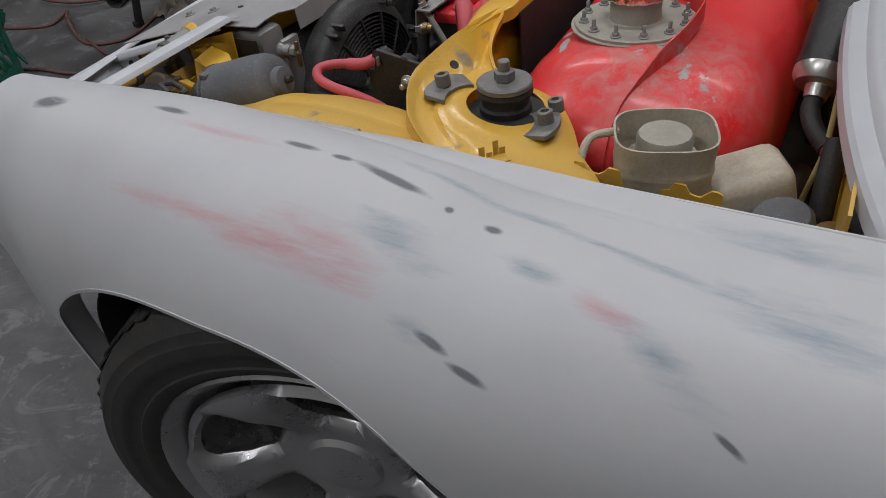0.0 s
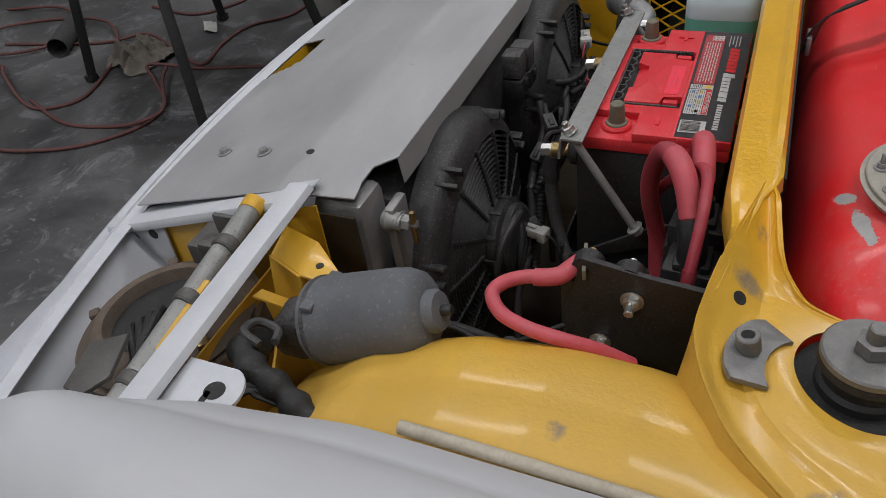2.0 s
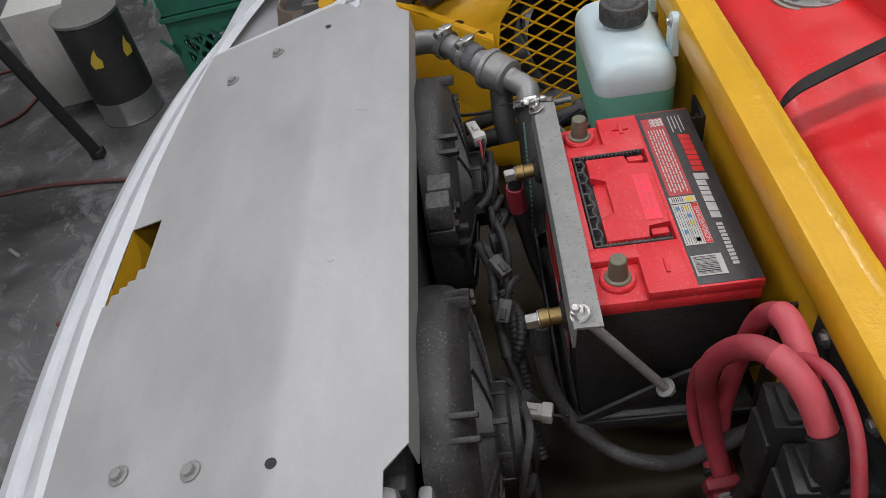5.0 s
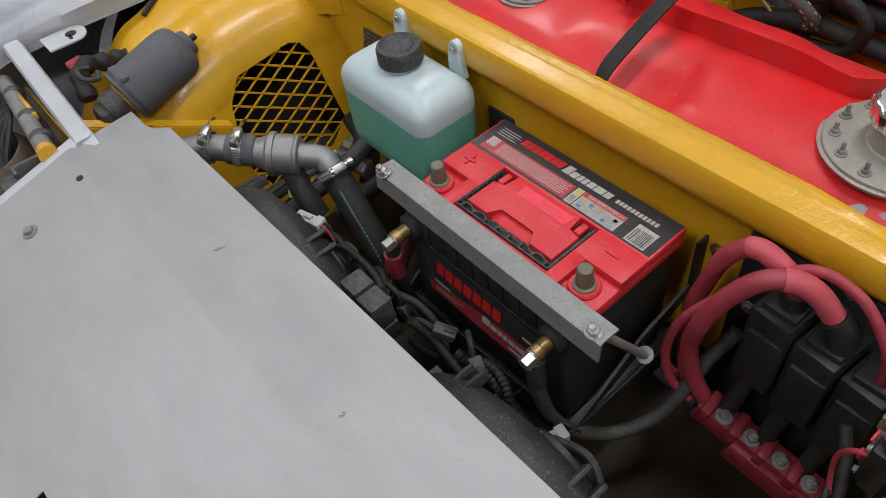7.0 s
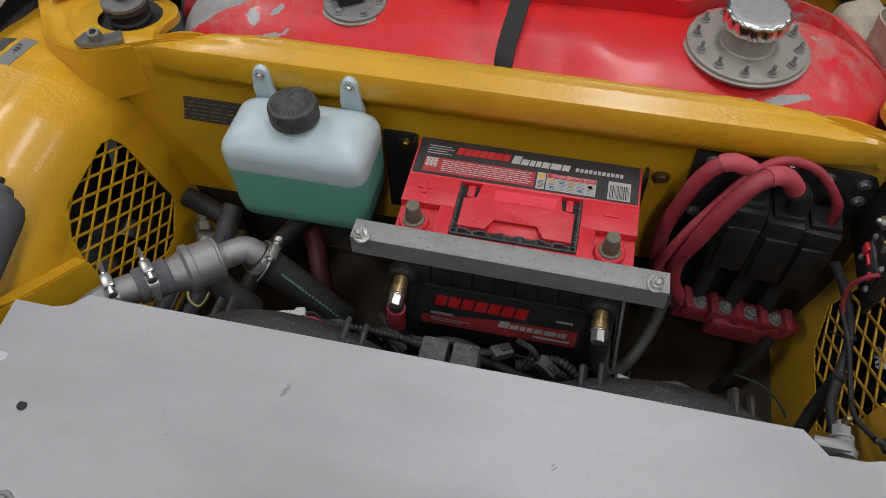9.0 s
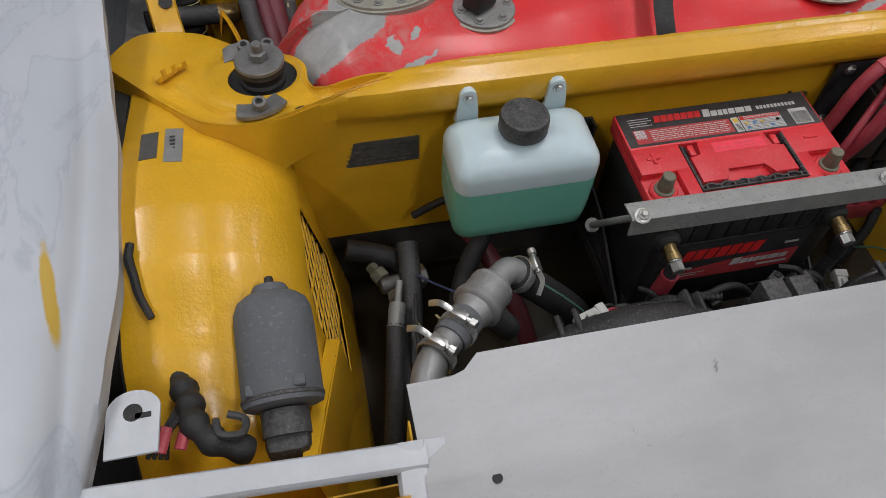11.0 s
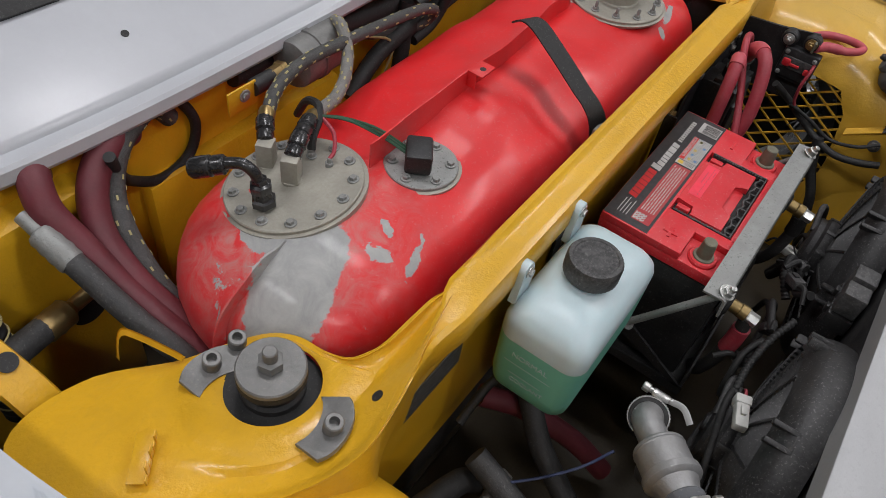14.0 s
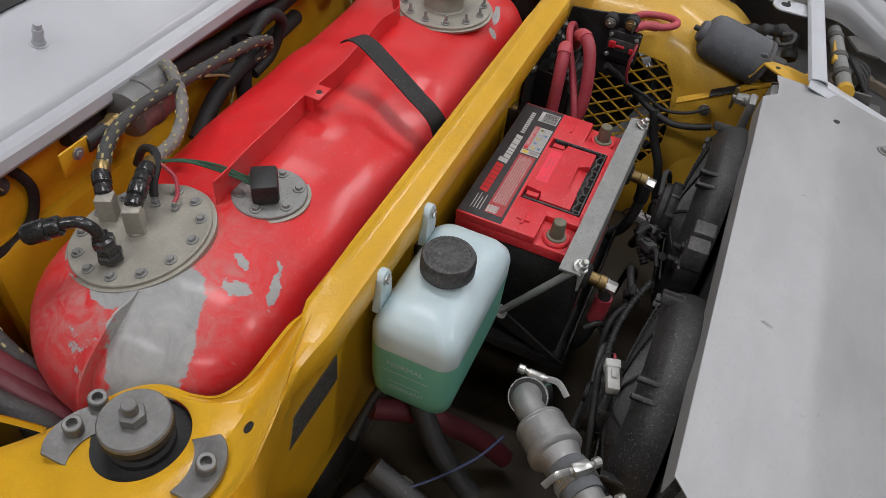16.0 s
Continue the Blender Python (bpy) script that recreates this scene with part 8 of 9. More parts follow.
hose("heater_hose", "dark red hose under the coolant bottle", [(-0.33, 0.100, 0.43), (-0.300, 0.055, 0.41), (-0.278, 0.010, 0.38), (-0.262, -0.03, 0.35), (-0.25, -0.07, 0.31)], 0.0145, "darkred", seg=18)
hose("drain_hose", "black hose end low in the bay", [(-0.50, 0.07, 0.44), (-0.455, 0.060, 0.43), (-0.425, 0.050, 0.415), (-0.40, 0.02, 0.39)], 0.015, seg=18)
hose("drain_hose", "black hose low in the bay", [(-0.27, 0.09, 0.47), (-0.310, 0.045, 0.455), (-0.345, 0.00, 0.43), (-0.37, -0.06, 0.40)], 0.014, seg=18)
hose("overflow_tube", "thin black overflow tube under the bottle", [(-0.30, 0.07, 0.523), (-0.33, 0.075, 0.515), (-0.36, 0.085, 0.50), (-0.40, 0.09, 0.47)], 0.0055)
hose("thin_wire", "thin blue wire across the lower hoses", [(-0.415, 0.010, 0.445), (-0.385, -0.02, 0.45), (-0.35, -0.05, 0.46), (-0.325, -0.07, 0.485)], 0.0018, "wire_blue", category="wire", seg=6)
hose("thin_wire", "thin yellow wire looped by the pipe", [(-0.425, -0.075, 0.455), (-0.415, -0.105, 0.455), (-0.395, -0.115, 0.455), (-0.388, -0.095, 0.46), (-0.40, -0.07, 0.46)], 0.0018, "hose_tick", category="wire", seg=6)
hose("thin_wire", "thin black wires beside the pipe", [(-0.42, -0.03, 0.455), (-0.425, -0.06, 0.46), (-0.43, -0.10, 0.455), (-0.43, -0.15, 0.45), (-0.42, -0.19, 0.46), (-0.43, -0.22, 0.47)], 0.0028, "rubber", category="wire", seg=6)


def tee_fitting():
    t = thing("tee_fitting", (-0.44, 0.0, 0.43), "steel tee fitting with hexagon nuts", "pipe fitting")
    c = Vector((-0.440, 0.012, 0.418))
    part("body", rod(bmesh.new(), c + Vector((-0.022, 0, 0.002)), c + Vector((0.022, 0.006, 0)), 0.012, 20, soft=0.002), M["iron"], t)
    part("nut", lathe(bmesh.new(), [(0.014, 0), (0.014, 0.012), (0.012, 0.014)], c + Vector((0.020, 0.006, 0)), (1, 0.25, 0), 6), M["steel_grey"], t, "steel hexagon nut")
    part("nut", lathe(bmesh.new(), [(0.015, 0), (0.015, 0.010), (0.012, 0.012)], c + Vector((0.034, 0.010, 0)), (1, 0.25, 0), 6), M["steel"], t, "steel hexagon nut")
    part("nut", lathe(bmesh.new(), [(0.012, 0), (0.012, 0.013), (0.010, 0.015)], c + Vector((-0.002, -0.012, 0)), (0, -1, -0.1), 6), M["lead"], t, "tarnished hexagon nut")
    part("nut", lathe(bmesh.new(), [(0.013, 0), (0.013, 0.014), (0.009, 0.018), (0.009, 0.028)], c + Vector((-0.016, 0.010, 0.004)), (-0.5, 0.85, 0.1), 6), M["lead"], t, "tarnished hexagon nut")


tee_fitting()


# ---- headlight motors and their looms ----
def headlight_motor(left):
    X = side(left)
    t = thing("headlight_motor", (X(0.492), -0.18, 0.55), "dusty grey headlight motor in a rubber boot", "headlight motor", "headlight motors")
    ax = Vector((-0.08 if left else 0.0, 1, 0.29)).normalized()
    a = Vector((X(0.480 if left else 0.485), -0.228, 0.609))
    part("boot", lathe(bmesh.new(), [(0.034, -0.002), (0.0395, 0.0), (0.0405, 0.004), (0.0402, 0.009), (0.0402, 0.082), (0.0392, 0.096), (0.0355, 0.106), (0.028, 0.112), (0.018, 0.114)], a, ax, 44), M["motor"], t)
    part("end_hub", lathe(bmesh.new(), [(0.019, 0.110), (0.019, 0.119), (0.0165, 0.1235), (0.010, 0.1245)], a, ax, 28), M["motor"], t, "dusty grey end hub")
    part("end_nub", lathe(bmesh.new(), [(0.005, 0.123), (0.005, 0.132), (0.004, 0.134)], a, ax, 10), M["black"], t)
    part("boot_band", lathe(bmesh.new(), [(0.0402, 0.004), (0.0412, 0.005), (0.0412, 0.008), (0.0402, 0.009)], a, ax, 44, closed=True), M["black_dusty"], t, "thin clamping band")
    for k in range(2):
        part("boot_clip", box(bmesh.new(), a + ax * 0.006 + Vector((0.020 * (1 if k else -1.3), 0, 0.036 - 0.007 * (1 - k))), (0.012, 0.012, 0.007), 0.002), M["motor"], t)
    part("gearbox", box(bmesh.new(), a - ax * 0.030 + Vector((0, 0, -0.01)), (0.044, 0.04, 0.042), 0.010), M["black_dusty"], t, "dark dusty gearbox")
    part("gear_neck", rod(bmesh.new(), a - ax * 0.005, a - ax * 0.03, 0.024, 24), M["black_dusty"], t)
    s = 1 if left else -1
    w = thing("headlight_loom", (X(0.55), -0.22, 0.6), "black taped headlight wiring beside the motor", "wiring loom", "headlight looms")
    part("taped_loom", tube(bmesh.new(), [(X(0.520), -0.268, 0.610), (X(0.548), -0.262, 0.632), (X(0.566), -0.240, 0.634), (X(0.572), -0.212, 0.622), (X(0.582), -0.186, 0.612), (X(0.590), -0.15, 0.60)], lambda u: 0.0125 + 0.002 * math.sin(u * 37), 14, 8), M["rubber"], w)
    for k in range(4):
        part("wire", tube(bmesh.new(), [(X(0.596 + 0.005 * k), -0.262, 0.612 + 0.003 * k), (X(0.588), -0.245 + 0.004 * k, 0.632), (X(0.574 + 0.004 * k), -0.225, 0.628), (X(0.580), -0.20, 0.612)], 0.0022, 6, 6), M["rubber"], w)
    part("tape_loop", tube(bmesh.new(), [(X(0.545), -0.245, 0.640), (X(0.540), -0.262, 0.646), (X(0.522), -0.262, 0.640), (X(0.520), -0.245, 0.632), (X(0.535), -0.238, 0.634)], 0.0038, 8, 6), M["grey_hose"], w)
    if not left:
        for k, (dx, c) in enumerate(((0.0, "pink_boot"), (0.018, "pink_boot"))):
            part("crimp", rod(bmesh.new(), (X(0.598 - dx), -0.262, 0.628), (X(0.590 - dx), -0.240, 0.634), 0.0058, 10, soft=0.001), M[c], w, "pink crimp connector")
    return t


headlight_motor(True)
headlight_motor(False)


# taped loom across the mesh on the driver's side
loom("side_loom", "black taped loom crossing the vent mesh", [(0.360, 0.015, 0.590), (0.380, -0.010, 0.565), (0.392, -0.045, 0.535), (0.385, -0.085, 0.515), (0.375, -0.12, 0.510), (0.375, -0.155, 0.515), (0.385, -0.185, 0.52)], 0.0058)
loom("side_loom", "black taped loom hanging down the inner panel", [(0.385, -0.085, 0.52), (0.378, -0.10, 0.47), (0.368, -0.125, 0.42), (0.36, -0.14, 0.36), (0.36, -0.16, 0.30)], 0.0085)
loom("side_loom", "thin black lead beside the loom", [(0.375, -0.02, 0.56), (0.388, -0.06, 0.54), (0.394, -0.10, 0.52), (0.390, -0.14, 0.53), (0.40, -0.17, 0.545)], 0.003)
cable("thin_red_wire", "thin red wire from the breaker to the loom", [(0.388, -0.022, 0.628), (0.377, -0.022, 0.619), (0.370, -0.020, 0.598), (0.373, -0.022, 0.572), (0.380, -0.028, 0.552)], 0.0026, "pink", "wire")


# ---- driver's side rear corner ----
def reservoir():
    t = thing("brake_reservoir", (0.474, 0.377, 0.58), "stained translucent brake fluid reservoir", "reservoir")
    c = Vector((0.474, 0.377, 0.012))
    m = Matrix.Rotation(radians(20), 3, "Z")
    part("tub", box(bmesh.new(), c + Vector((0, 0, 0.588)), (0.070, 0.080, 0.068), 0.020, m, 3), M["fibre"], t)

    def wall(a, z):
        """The rounded square wall, flared at its seam and lip."""
        ca, sa = math.cos(a), math.sin(a)
        r = 1 + 0.03 * math.exp(-((z - 0.614) / 0.004) ** 2) + 0.05 * smooth_step(z, 0.618, 0.646)
        p = Vector((0.043 * r * abs(ca) ** 0.6 * (1 if ca > 0 else -1), 0.048 * r * abs(sa) ** 0.6 * (1 if sa > 0 else -1), 0))
        return tuple(c + m @ p + Vector((0, 0, z)))
    part("tub_rim", sheet(bmesh.new(), wall, span(0, 2 * math.pi, 81), [0.556, 0.585, 0.607, 0.611, 0.614, 0.617, 0.621, 0.634, 0.645, 0.6475], 0.0022), M["fibre"], t, "thin upright rim of the tub")
    part("screw_cap", lathe(bmesh.new(), [(0.028, 0.615), (0.028, 0.640), (0.026, 0.644), (0.006, 0.645)], c, (0, 0, 1), 40, squash=lambda a: 1 - 0.02 * (math.cos(a * 20) > 0)), M["flange"], t, "dusty grey screw cap")
    part("hose", tube(bmesh.new(), [c + Vector((-0.01, -0.05, 0.632)), c + Vector((0.01, -0.075, 0.628)), c + Vector((0.035, -0.075, 0.60)), c + Vector((0.05, -0.05, 0.57))], 0.0045, 10, 8), M["fibre"], t, "milky thin tube")
    s = thing("reservoir_bracket", (0.52, 0.375, 0.56), "bent yellow sheet bracket with a wavy edge", "bracket")
    ys = span(0.300, 0.445, 30)

    def edge(y):
        return 0.631 + 0.007 * max(-0.7, min(0.7, 1.6 * math.sin(y * 190))) - 0.10 * (y - 0.30)
    part("strip", sheet(bmesh.new(), lambda y, v: (0.523 - 0.08 * (y - 0.3), y, 0.545 + (edge(y) - 0.545) * v), ys, span(0, 1, 5), 0.003), M["yellow"], s)


reservoir()


def washer_bottle():
    t = thing("washer_bottle", (0.45, 0.475, 0.52), "stained milky plastic washer bottle", "washer bottle")
    m = Matrix.Rotation(radians(28), 3, "Z") @ Matrix.Rotation(radians(14), 3, "X")
    part("bottle", box(bmesh.new(), (0.435, 0.462, 0.565), (0.072, 0.085, 0.105), 0.016, m, 3), M["fibre"], t)
    part("pump", lathe(bmesh.new(), [(0.028, 0), (0.030, 0.003), (0.030, 0.03), (0.026, 0.036), (0.01, 0.038)], (0.492, 0.505, 0.568), (0.25, -0.2, 0.9), 28), M["motor"], t, "dusty grey washer pump")
    part("brass_cup", rod(bmesh.new(), (0.505, 0.545, 0.56), (0.510, 0.545, 0.60), 0.018, 20), M["brass"], t, "dull brass cup")


washer_bottle()


def fuel_filter():
    t = thing("fuel_filter", (0.25, 0.51, 0.62), "black and silver canister filter with hose elbow", "fuel filter")
    a, b = Vector((0.215, 0.505, 0.700)), Vector((0.300, 0.497, 0.625))
    f = (b - a).normalized()
    part("canister", lathe(bmesh.new(), [(0.020, 0), (0.029, 0.003), (0.030, 0.008), (0.030, 0.07), (0.0315, 0.071), (0.0315, 0.078)], a, f, 36), M["black"], t)
    part("end_cap", lathe(bmesh.new(), [(0.031, 0.078), (0.031, 0.088), (0.026, 0.096), (0.014, 0.098), (0.012, 0.112)], a, f, 36), M["steel"], t, "bright steel end cap")
    e = a + f * 0.110
    part("elbow", tube(bmesh.new(), [e, e + f * 0.016, e + f * 0.030 + Vector((0.012, 0.010, 0)), e + f * 0.030 + Vector((0.045, 0.028, -0.004))], 0.0105, 14, 8), M["rubber"], t, "black elbow")
    part("collar", lathe(bmesh.new(), GOLD, e + f * 0.030 + Vector((0.045, 0.028, -0.004)), (0.85, 0.5, -0.1), 12), M["brass"], t, "yellow collar")


fuel_filter()
hose("rear_hose", "black hose behind the filter", [(0.38, 0.53, 0.62), (0.42, 0.53, 0.60), (0.45, 0.53, 0.55), (0.47, 0.52, 0.48)], 0.012)
hose("rear_hose", "dark hose in the rear corner", [(0.25, 0.50, 0.50), (0.32, 0.50, 0.52), (0.40, 0.50, 0.50), (0.47, 0.50, 0.44)], 0.014)
hose("rear_hose", "yellow wire bundle in the rear corner", [(0.34, 0.52, 0.66), (0.36, 0.52, 0.60), (0.37, 0.51, 0.54), (0.40, 0.50, 0.48)], 0.003, "hose_tick", category="wire")
# slim pipe along the wing
hose("wing_pipe", "slim cream pipe clipped along the inner wing", [(0.607, -0.08, 0.674), (0.611, -0.02, 0.678), (0.616, 0.05, 0.682), (0.620, 0.11, 0.684)], 0.0050, "fibre", category="pipe")


def stickers():
    for x, y, w, h, mat, lab in ((-0.7085, 0.097, 0.020, 0.050, "iron", "dark grey metal patch on the wheelhouse"), (-0.681, 0.095, 0.020, 0.064, "steel_grey", "silver foil sticker on the wheelhouse")):
        bm = bmesh.new()
        X = side(False)
        sheet(bm, lambda u, v: (x + u * w, y + v * h, wheelhouse_point(y + v * h, 0.45 * (0.634 - X(x + u * w)) / 0.09)[2] + 0.0025), span(-0.5, 0.5, 3), span(-0.5, 0.5, 6), 0.0006)
        t = tagged(part("sticker", bm, M[mat]), lab, "sticker")
        if mat == "steel_grey":
            part("print", flat_bars(bmesh.new(), [(-0.004, -0.02 + 0.006 * k, 0.006, 0.003) for k in range(6)], pose(x, y, wheelhouse_point(y, 0.45 * (0.634 - X(x)) / 0.09)[2] + 0.0035), 0.0), M["ink_dark"], t, "unreadable dark print", smooth=0)
    bm = tube(bmesh.new(), [(-0.722, -0.050, 0.672), (-0.724, -0.066, 0.669), (-0.720, -0.085, 0.664), (-0.716, -0.105, 0.656), (-0.706, -0.128, 0.648)], lambda u: 0.0052 - 0.002 * abs(u - 0.3), 8, 6)
    tagged(part("sealant_smear", bm, M["rubber"]), "black smear of sealant on the yellow wheelhouse", "sealant")


stickers()


# ---- on the workshop floor ----
def chair():
    t = thing("chair", (-0.95, -1.5, FLOOR), "black padded stacking chair with straight steel legs", "chair")
    feet = [(-0.530, -1.325), (-1.060, -1.200), (-1.28, -1.800), (-0.765, -1.980)]
    cx, cy = sum(f[0] for f in feet) / 4, sum(f[1] for f in feet) / 4
    for x, y in feet:
        top = Vector((x + (cx - x) * 0.22, y + (cy - y) * 0.22, FLOOR + 0.45))
        a = Vector((x, y, FLOOR))
        d = (top - a).normalized()
        fr = Matrix((d.orthogonal().normalized(), d.cross(d.orthogonal().normalized()), d)).transposed()
        leg = part("leg", box(bmesh.new(), (a + top) / 2, (0.030, 0.030, (top - a).length), 0.006, fr), M["black"], t, "black square steel leg")
        part("foot_cap", box(bmesh.new(), a + Vector((0, 0, 0.012)), (0.034, 0.034, 0.024), 0.005), M["rubber"], leg)
    out = []
    for i in range(32):
        a = 2 * math.pi * i / 32
        ca, sa = math.cos(a), math.sin(a)
        out.append((0.27 * abs(ca) ** 0.6 * (1 if ca > 0 else -1), 0.25 * abs(sa) ** 0.6 * (1 if sa > 0 else -1)))
    part("seat", plate(bmesh.new(), out, 0.07, pose(cx + 0.02, cy + 0.10, FLOOR + 0.50, 0, 0, 12), 0.02), M["rubber"], t, "black padded seat")
    part("seat_pan", plate(bmesh.new(), [(x * 0.9, y * 0.9) for x, y in out], 0.02, pose(cx + 0.02, cy + 0.10, FLOOR + 0.435, 0, 0, 12), 0.004), M["black"], t, "black seat pan")
    part("backrest", box(bmesh.new(), (cx - 0.13, cy - 0.25, FLOOR + 0.72), (0.44, 0.05, 0.34), 0.02, Matrix.Rotation(radians(-155), 3, "Z")), M["rubber"], t, "black padded backrest")
    for s in (-1, 1):
        part("back_tube", rod(bmesh.new(), (cx - 0.13 + s * 0.17, cy - 0.25 - s * 0.08, FLOOR + 0.44), (cx - 0.13 + s * 0.17, cy - 0.26 - s * 0.08, FLOOR + 0.80), 0.011, 12), M["black"], t)


chair()


def air_hose(pts, label):
    t = thing("air_hose", (pts[0][0], pts[0][1], FLOOR), label, "air hose", "red air hoses")
    part("hose", tube(bmesh.new(), [(x, y, FLOOR + 0.006 + h) for x, y, h in pts], 0.0058, 10, 8), M["hose_red"], t, smooth=60)


air_hose([(-0.10, -2.30, 0), (-0.303, -2.088, 0), (-0.335, -1.87, 0), (-0.40, -1.69, 0), (-0.53, -1.575, 0), (-0.668, -1.590, 0), (-0.80, -1.74, 0), (-0.86, -1.80, 0.02), (-0.90, -1.62, 0.0), (-0.94, -1.42, 0), (-0.945, -1.237, 0), (-0.90, -1.0, 0), (-0.74, -0.93, 0), (-0.60, -0.75, 0)], "red rubber air hose lying across the concrete")
air_hose([(-0.52, -2.75, 0), (-0.595, -2.49, 0), (-0.66, -2.386, 0), (-0.775, -2.42, 0.01), (-0.70, -2.32, 0.02), (-0.585, -2.12, 0), (-0.562, -2.00, 0), (-0.643, -1.915, 0), (-0.81, -1.963, 0), (-0.985, -2.06, 0.0), (-1.15, -2.25, 0.02), (-1.19, -2.56, 0), (-1.05, -2.75, 0.01), (-0.85, -2.68, 0.02), (-0.88, -2.45, 0.01), (-1.08, -2.35, 0.0), (-1.27, -2.60, 0.01), (-1.25, -2.92, 0)], "red rubber air hose in loose coils on the floor")
air_hose([(-0.95, -2.6, 0), (-1.02, -2.176, 0), (-1.095, -2.01, 0.01), (-1.00, -1.80, 0.0), (-0.926, -1.635, 0.0), (-1.077, -1.66, 0), (-1.225, -1.645, 0), (-1.343, -1.53, 0), (-1.52, -1.53, 0), (-1.62, -1.66, 0), (-1.57, -1.78, 0), (-1.412, -1.832, 0), (-1.30, -1.95, 0), (-1.35, -2.2, 0)], "red rubber air hose looping past the chair")
air_hose([(-0.60, -2.10, 0), (-0.50, -1.85, 0), (-0.515, -1.66, 0), (-0.545, -1.543, 0.022), (-0.636, -1.563, 0.01), (-0.763, -1.666, 0.022), (-0.85, -1.72, 0.02)], "red rubber air hose in a short bight")
air_hose([(-1.20, -0.96, 0), (-1.082, -0.932, 0), (-1.05, -0.80, 0), (-1.0, -0.62, 0)], "red rubber air hose near the crates")
air_hose([(-0.45, -1.10, 0), (-0.405, -0.947, 0), (-0.392, -0.87, 0), (-0.35, -0.75, 0)], "red rubber air hose under the nose")


def crate(at, turn, label):
    """A plastic crate: rim, corner posts, latticed sides and a solid band."""
    t = thing("milk_crate", at, label, "crate", "green crates")
    w, h = 0.33, 0.28
    rot = Matrix.Translation(at) @ Matrix.Rotation(radians(turn), 4, "Z")

    def add(name, bm):
        bmesh.ops.transform(bm, matrix=rot, verts=bm.verts)
        part(name, bm, M["green"], t)
    for k in range(4):
        q = Matrix.Rotation(k * math.pi / 2, 4, "Z")

        def side_box(bm, c, s, tilt=0.0):
            n0 = len(bm.verts)
            box(bm, (0, 0, 0), s, 0.0, Matrix.Rotation(tilt, 3, "Y"))
            bm.verts.ensure_lookup_table()
            for v in bm.verts[n0:]:
                v.co = q @ (v.co + Vector(c))
        bm = bmesh.new()
        side_box(bm, (0, -w / 2, h - 0.035), (w, 0.008, 0.07))
        side_box(bm, (0, -w / 2 - 0.006, h - 0.006), (w + 0.02, 0.018, 0.012))
        side_box(bm, (0, -w / 2, 0.02), (w, 0.008, 0.04))
        side_box(bm, (-w / 2 + 0.012, -w / 2, h / 2), (0.024, 0.010, h))
        side_box(bm, (w / 2 - 0.012, -w / 2, h / 2), (0.024, 0.010, h))
        add("side_wall", bm)
        bm = bmesh.new()
        for i in range(-4, 5):
            for s in (-1, 1):
                side_box(bm, (i * 0.034, -w / 2 + 0.001 * s, h * 0.46), (0.008, 0.006, 0.225), s * 0.6)
        add("side_lattice", bm)
    bm = bmesh.new()
    for i in range(-4, 5):
        box(bm, (i * 0.036, 0, 0.006), (0.008, w, 0.010))
        box(bm, (0, i * 0.036, 0.006), (w, 0.008, 0.010))
    add("base_grid", bm)
    return t


crate((-1.42, -0.80, FLOOR), 8, "dark green plastic crate standing on the floor")
crate((-1.42, -0.80, FLOOR + 0.283), 8, "dark green plastic crate stacked on another")
crate((-0.079, -2.168, FLOOR), 19.5, "dark green plastic crate on the concrete")


def scrap(at, size, mat, name, label):
    t = thing(name, at, label, "scrap")
    part("piece", box(bmesh.new(), at, size, min(size) * 0.25, Matrix.Rotation(random.uniform(-1, 1), 3, "Z")), M[mat], t)


for k, (x, y, c) in enumerate(((-1.36, -0.75, "ink_red"), (-1.45, -0.86, "nylon"), (-1.40, -0.90, "ink_blue"))):
    scrap((x, y, FLOOR + 0.30 + 0.03), (0.10, 0.05, 0.035), c, "small_box", ("red", "white", "blue")[k] + " small box lying in the upper crate")


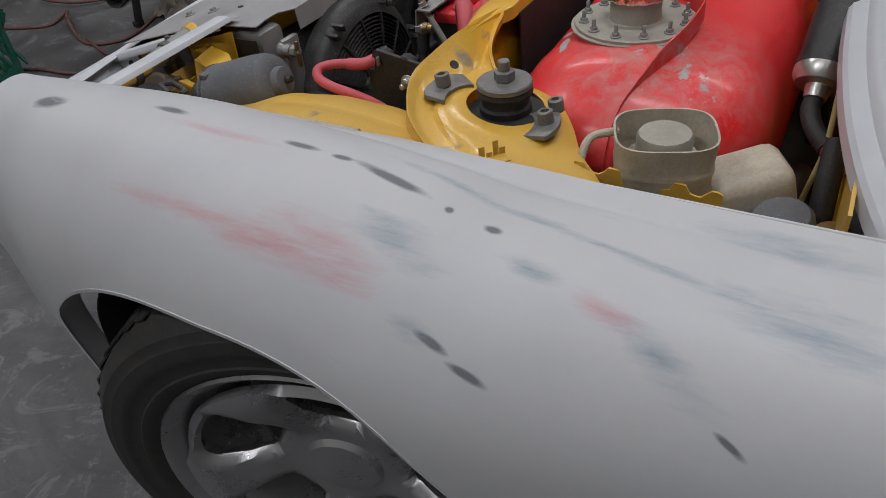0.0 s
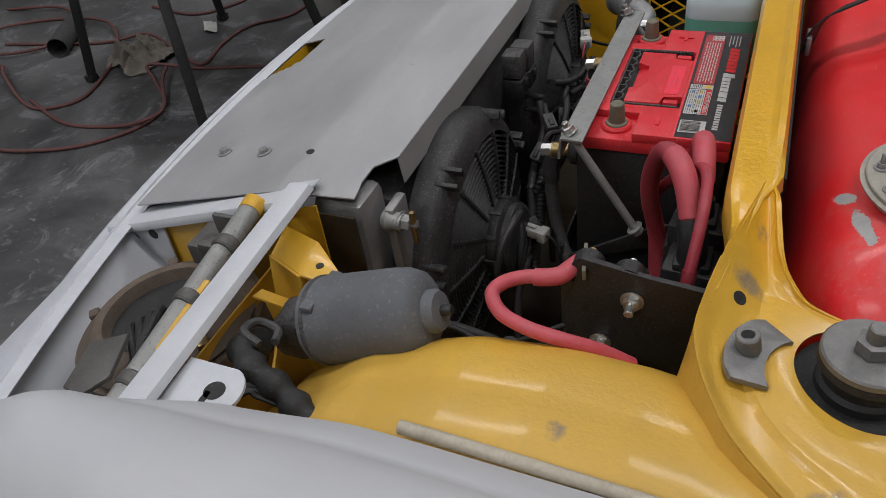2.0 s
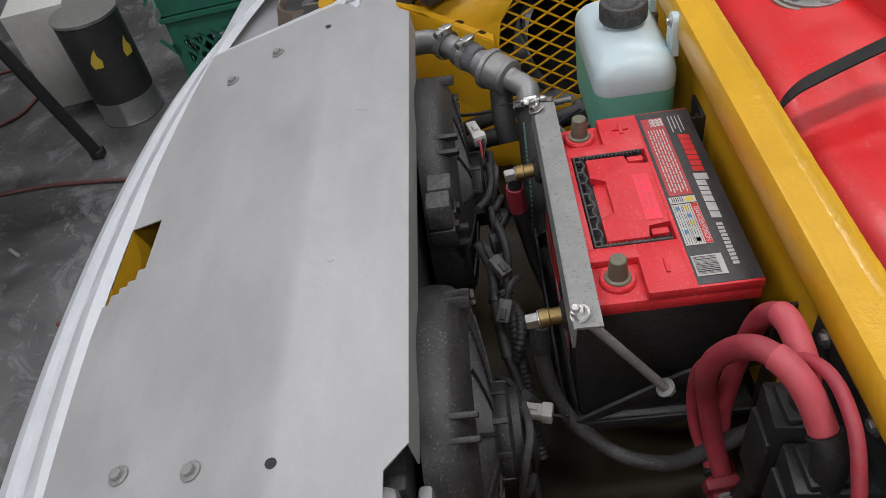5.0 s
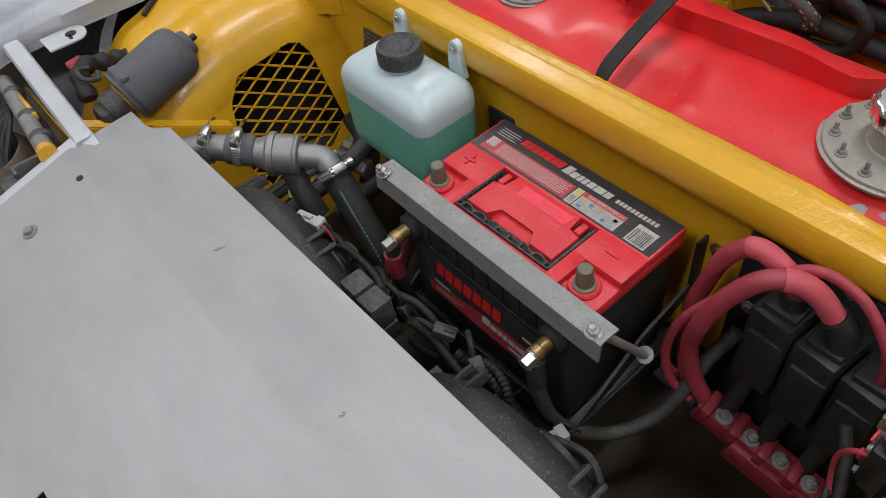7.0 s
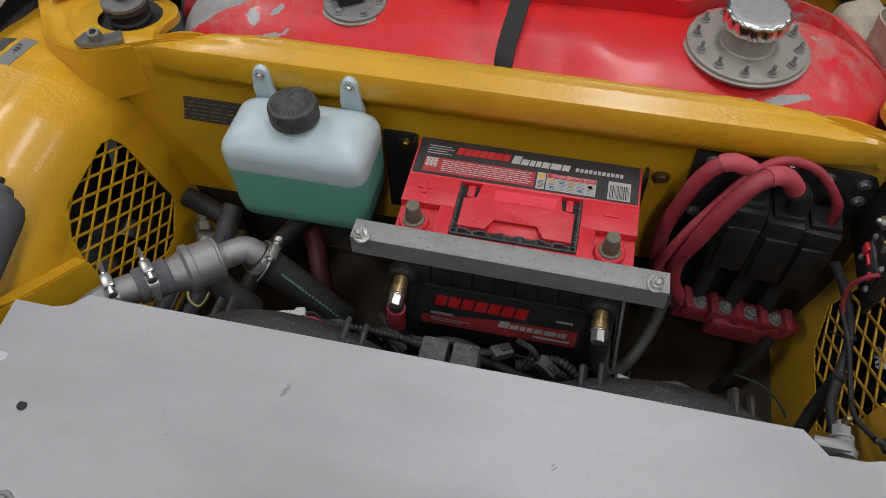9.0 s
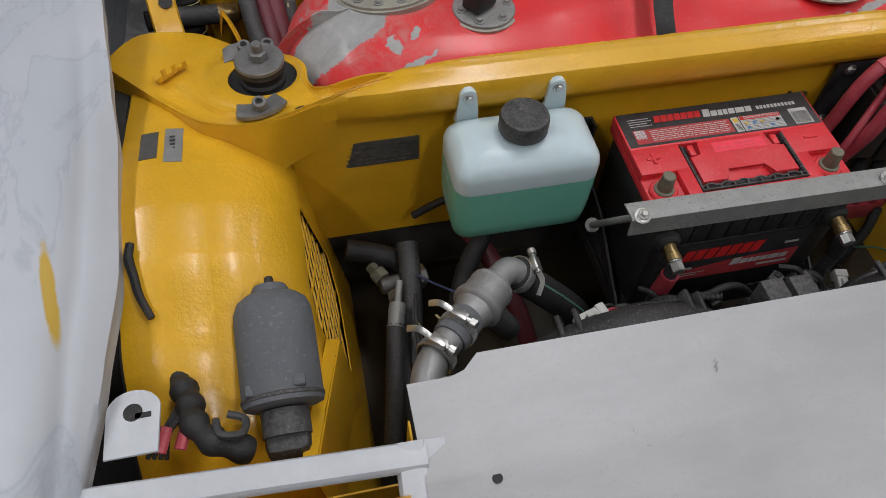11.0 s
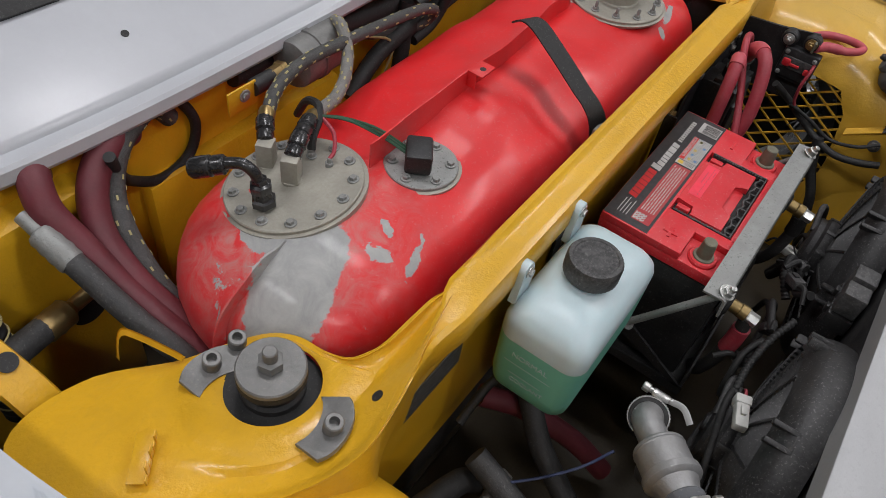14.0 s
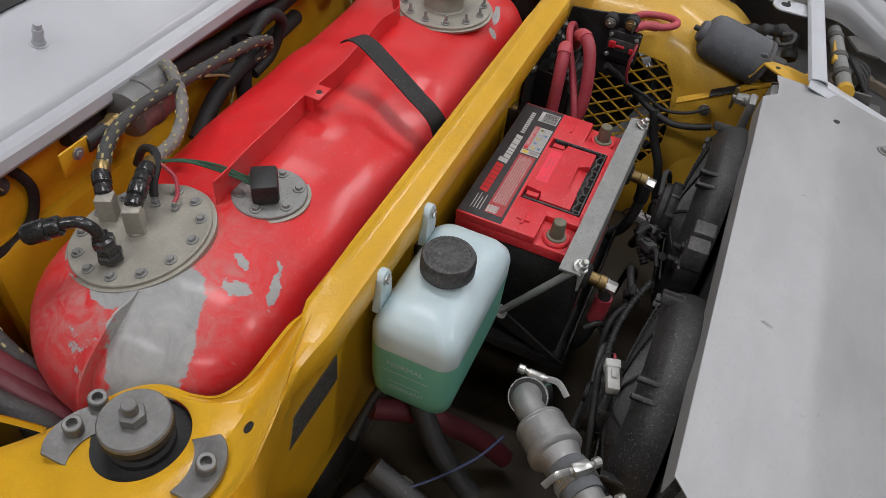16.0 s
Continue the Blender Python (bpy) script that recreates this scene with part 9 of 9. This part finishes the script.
def canister():
    t = thing("canister", (-1.24, -1.18, FLOOR), "black metal canister with orange flame marks", "canister")
    x, y, r = -1.27, -1.16, 0.085
    part("drum", lathe(bmesh.new(), [(r, FLOOR + 0.001), (r + 0.003, FLOOR + 0.004), (r, FLOOR + 0.01), (r, FLOOR + 0.075)], (x, y, 0), (0, 0, 1), 40), M["steel"], t, "bare metal lower drum")
    part("sleeve", lathe(bmesh.new(), [(r + 0.001, FLOOR + 0.075), (r + 0.001, FLOOR + 0.30), (r - 0.004, FLOOR + 0.305)], (x, y, 0), (0, 0, 1), 40), M["label_black"], t, "black printed sleeve")
    part("lid", lathe(bmesh.new(), [(r, FLOOR + 0.303), (r + 0.004, FLOOR + 0.306), (r + 0.004, FLOOR + 0.314), (r - 0.01, FLOOR + 0.316), (0.02, FLOOR + 0.314)], (x, y, 0), (0, 0, 1), 40), M["steel"], t, "bright metal lid")
    for a in (10, 70):
        bm = bmesh.new()
        n = Vector((math.cos(radians(a)), math.sin(radians(a)), 0))
        s = Vector((-n.y, n.x, 0))
        out = [(-0.012, 0), (0.012, 0), (0.016, 0.02), (0.008, 0.035), (0.009, 0.055), (-0.002, 0.042), (-0.010, 0.03), (-0.016, 0.018)]
        bm.faces.new([bm.verts.new(Vector((x, y, FLOOR + 0.19)) + n * (r + 0.0035) + s * u + Vector((0, 0, v))) for u, v in out])
        part("flame_mark", bm, M["ink_yellow"], t, "orange flame mark", smooth=0)
    t = thing("carton", (-1.40, -1.32, FLOOR), "pale carton standing beside the canister", "carton")
    part("box", box(bmesh.new(), (-1.42, -1.36, FLOOR + 0.15), (0.13, 0.17, 0.30), 0.003, Matrix.Rotation(0.2, 3, "Z")), M["nylon"], t)
    part("print", flat_bars(bmesh.new(), [(-0.05, -0.1 + 0.03 * k, 0.1, 0.008) for k in range(6)], pose(-1.37, -1.268, FLOOR + 0.16, 90, 0, 191), 0.006), M["steel_grey"], t, "grey unreadable print", smooth=0)


canister()


def rag():
    def fn(u, v):
        d = math.hypot(u, v) / 0.14
        p = Vector((u * 17, v * 17, 4.2))
        h = 0.004 + max(0.0, 1 - d * d) * (0.030 + 0.085 * abs(noise.noise(p)) + 0.040 * abs(noise.noise(p * 2.3))) + 0.010 * abs(noise.noise(p * 1.7))
        return (-0.93 + u * (0.85 + 0.55 * noise.noise(p * 0.5)), -1.90 + v * (0.85 + 0.55 * noise.noise(p * 0.5 + Vector((3, 1, 0)))), FLOOR + h)
    tagged(part("rag", sheet(bmesh.new(), fn, span(-0.12, 0.12, 44), span(-0.12, 0.12, 44), 0.003), M["cloth"]), "crumpled beige rag on the floor", "rag")


rag()


def duct_offcut():
    t = thing("grey_offcut", (-0.98, -2.28, FLOOR), "grey hollow plastic offcut on the floor", "offcut")
    a, b = Vector((-0.900, -2.26, FLOOR + 0.036)), Vector((-1.12, -2.38, FLOOR + 0.036))
    part("tube", lathe(bmesh.new(), [(0.034, 0), (0.036, 0.0), (0.036, (b - a).length), (0.034, (b - a).length)], a, b - a, 28, closed=True), M["grey_hose"], t)


duct_offcut()


def crumple():
    tagged(part("crumpled_sheet", sheet(bmesh.new(), lambda u, v: (-1.20 + u, -1.80 + v + u * 0.8, FLOOR + 0.006 + 0.02 * abs(noise.noise(Vector((u * 40, v * 40, 1))))), span(-0.04, 0.04, 10), span(-0.03, 0.03, 8), 0.001), M["nylon"]), "crumpled pale plastic scrap on the floor", "scrap")
    tagged(part("dropped_strip", box(bmesh.new(), (-0.70, -1.30, FLOOR + 0.0035), (0.05, 0.010, 0.007), 0.002, Matrix.Rotation(0.9, 3, "Z")), M["steel_grey"]), "small grey strip lying on the floor", "scrap")


crumple()
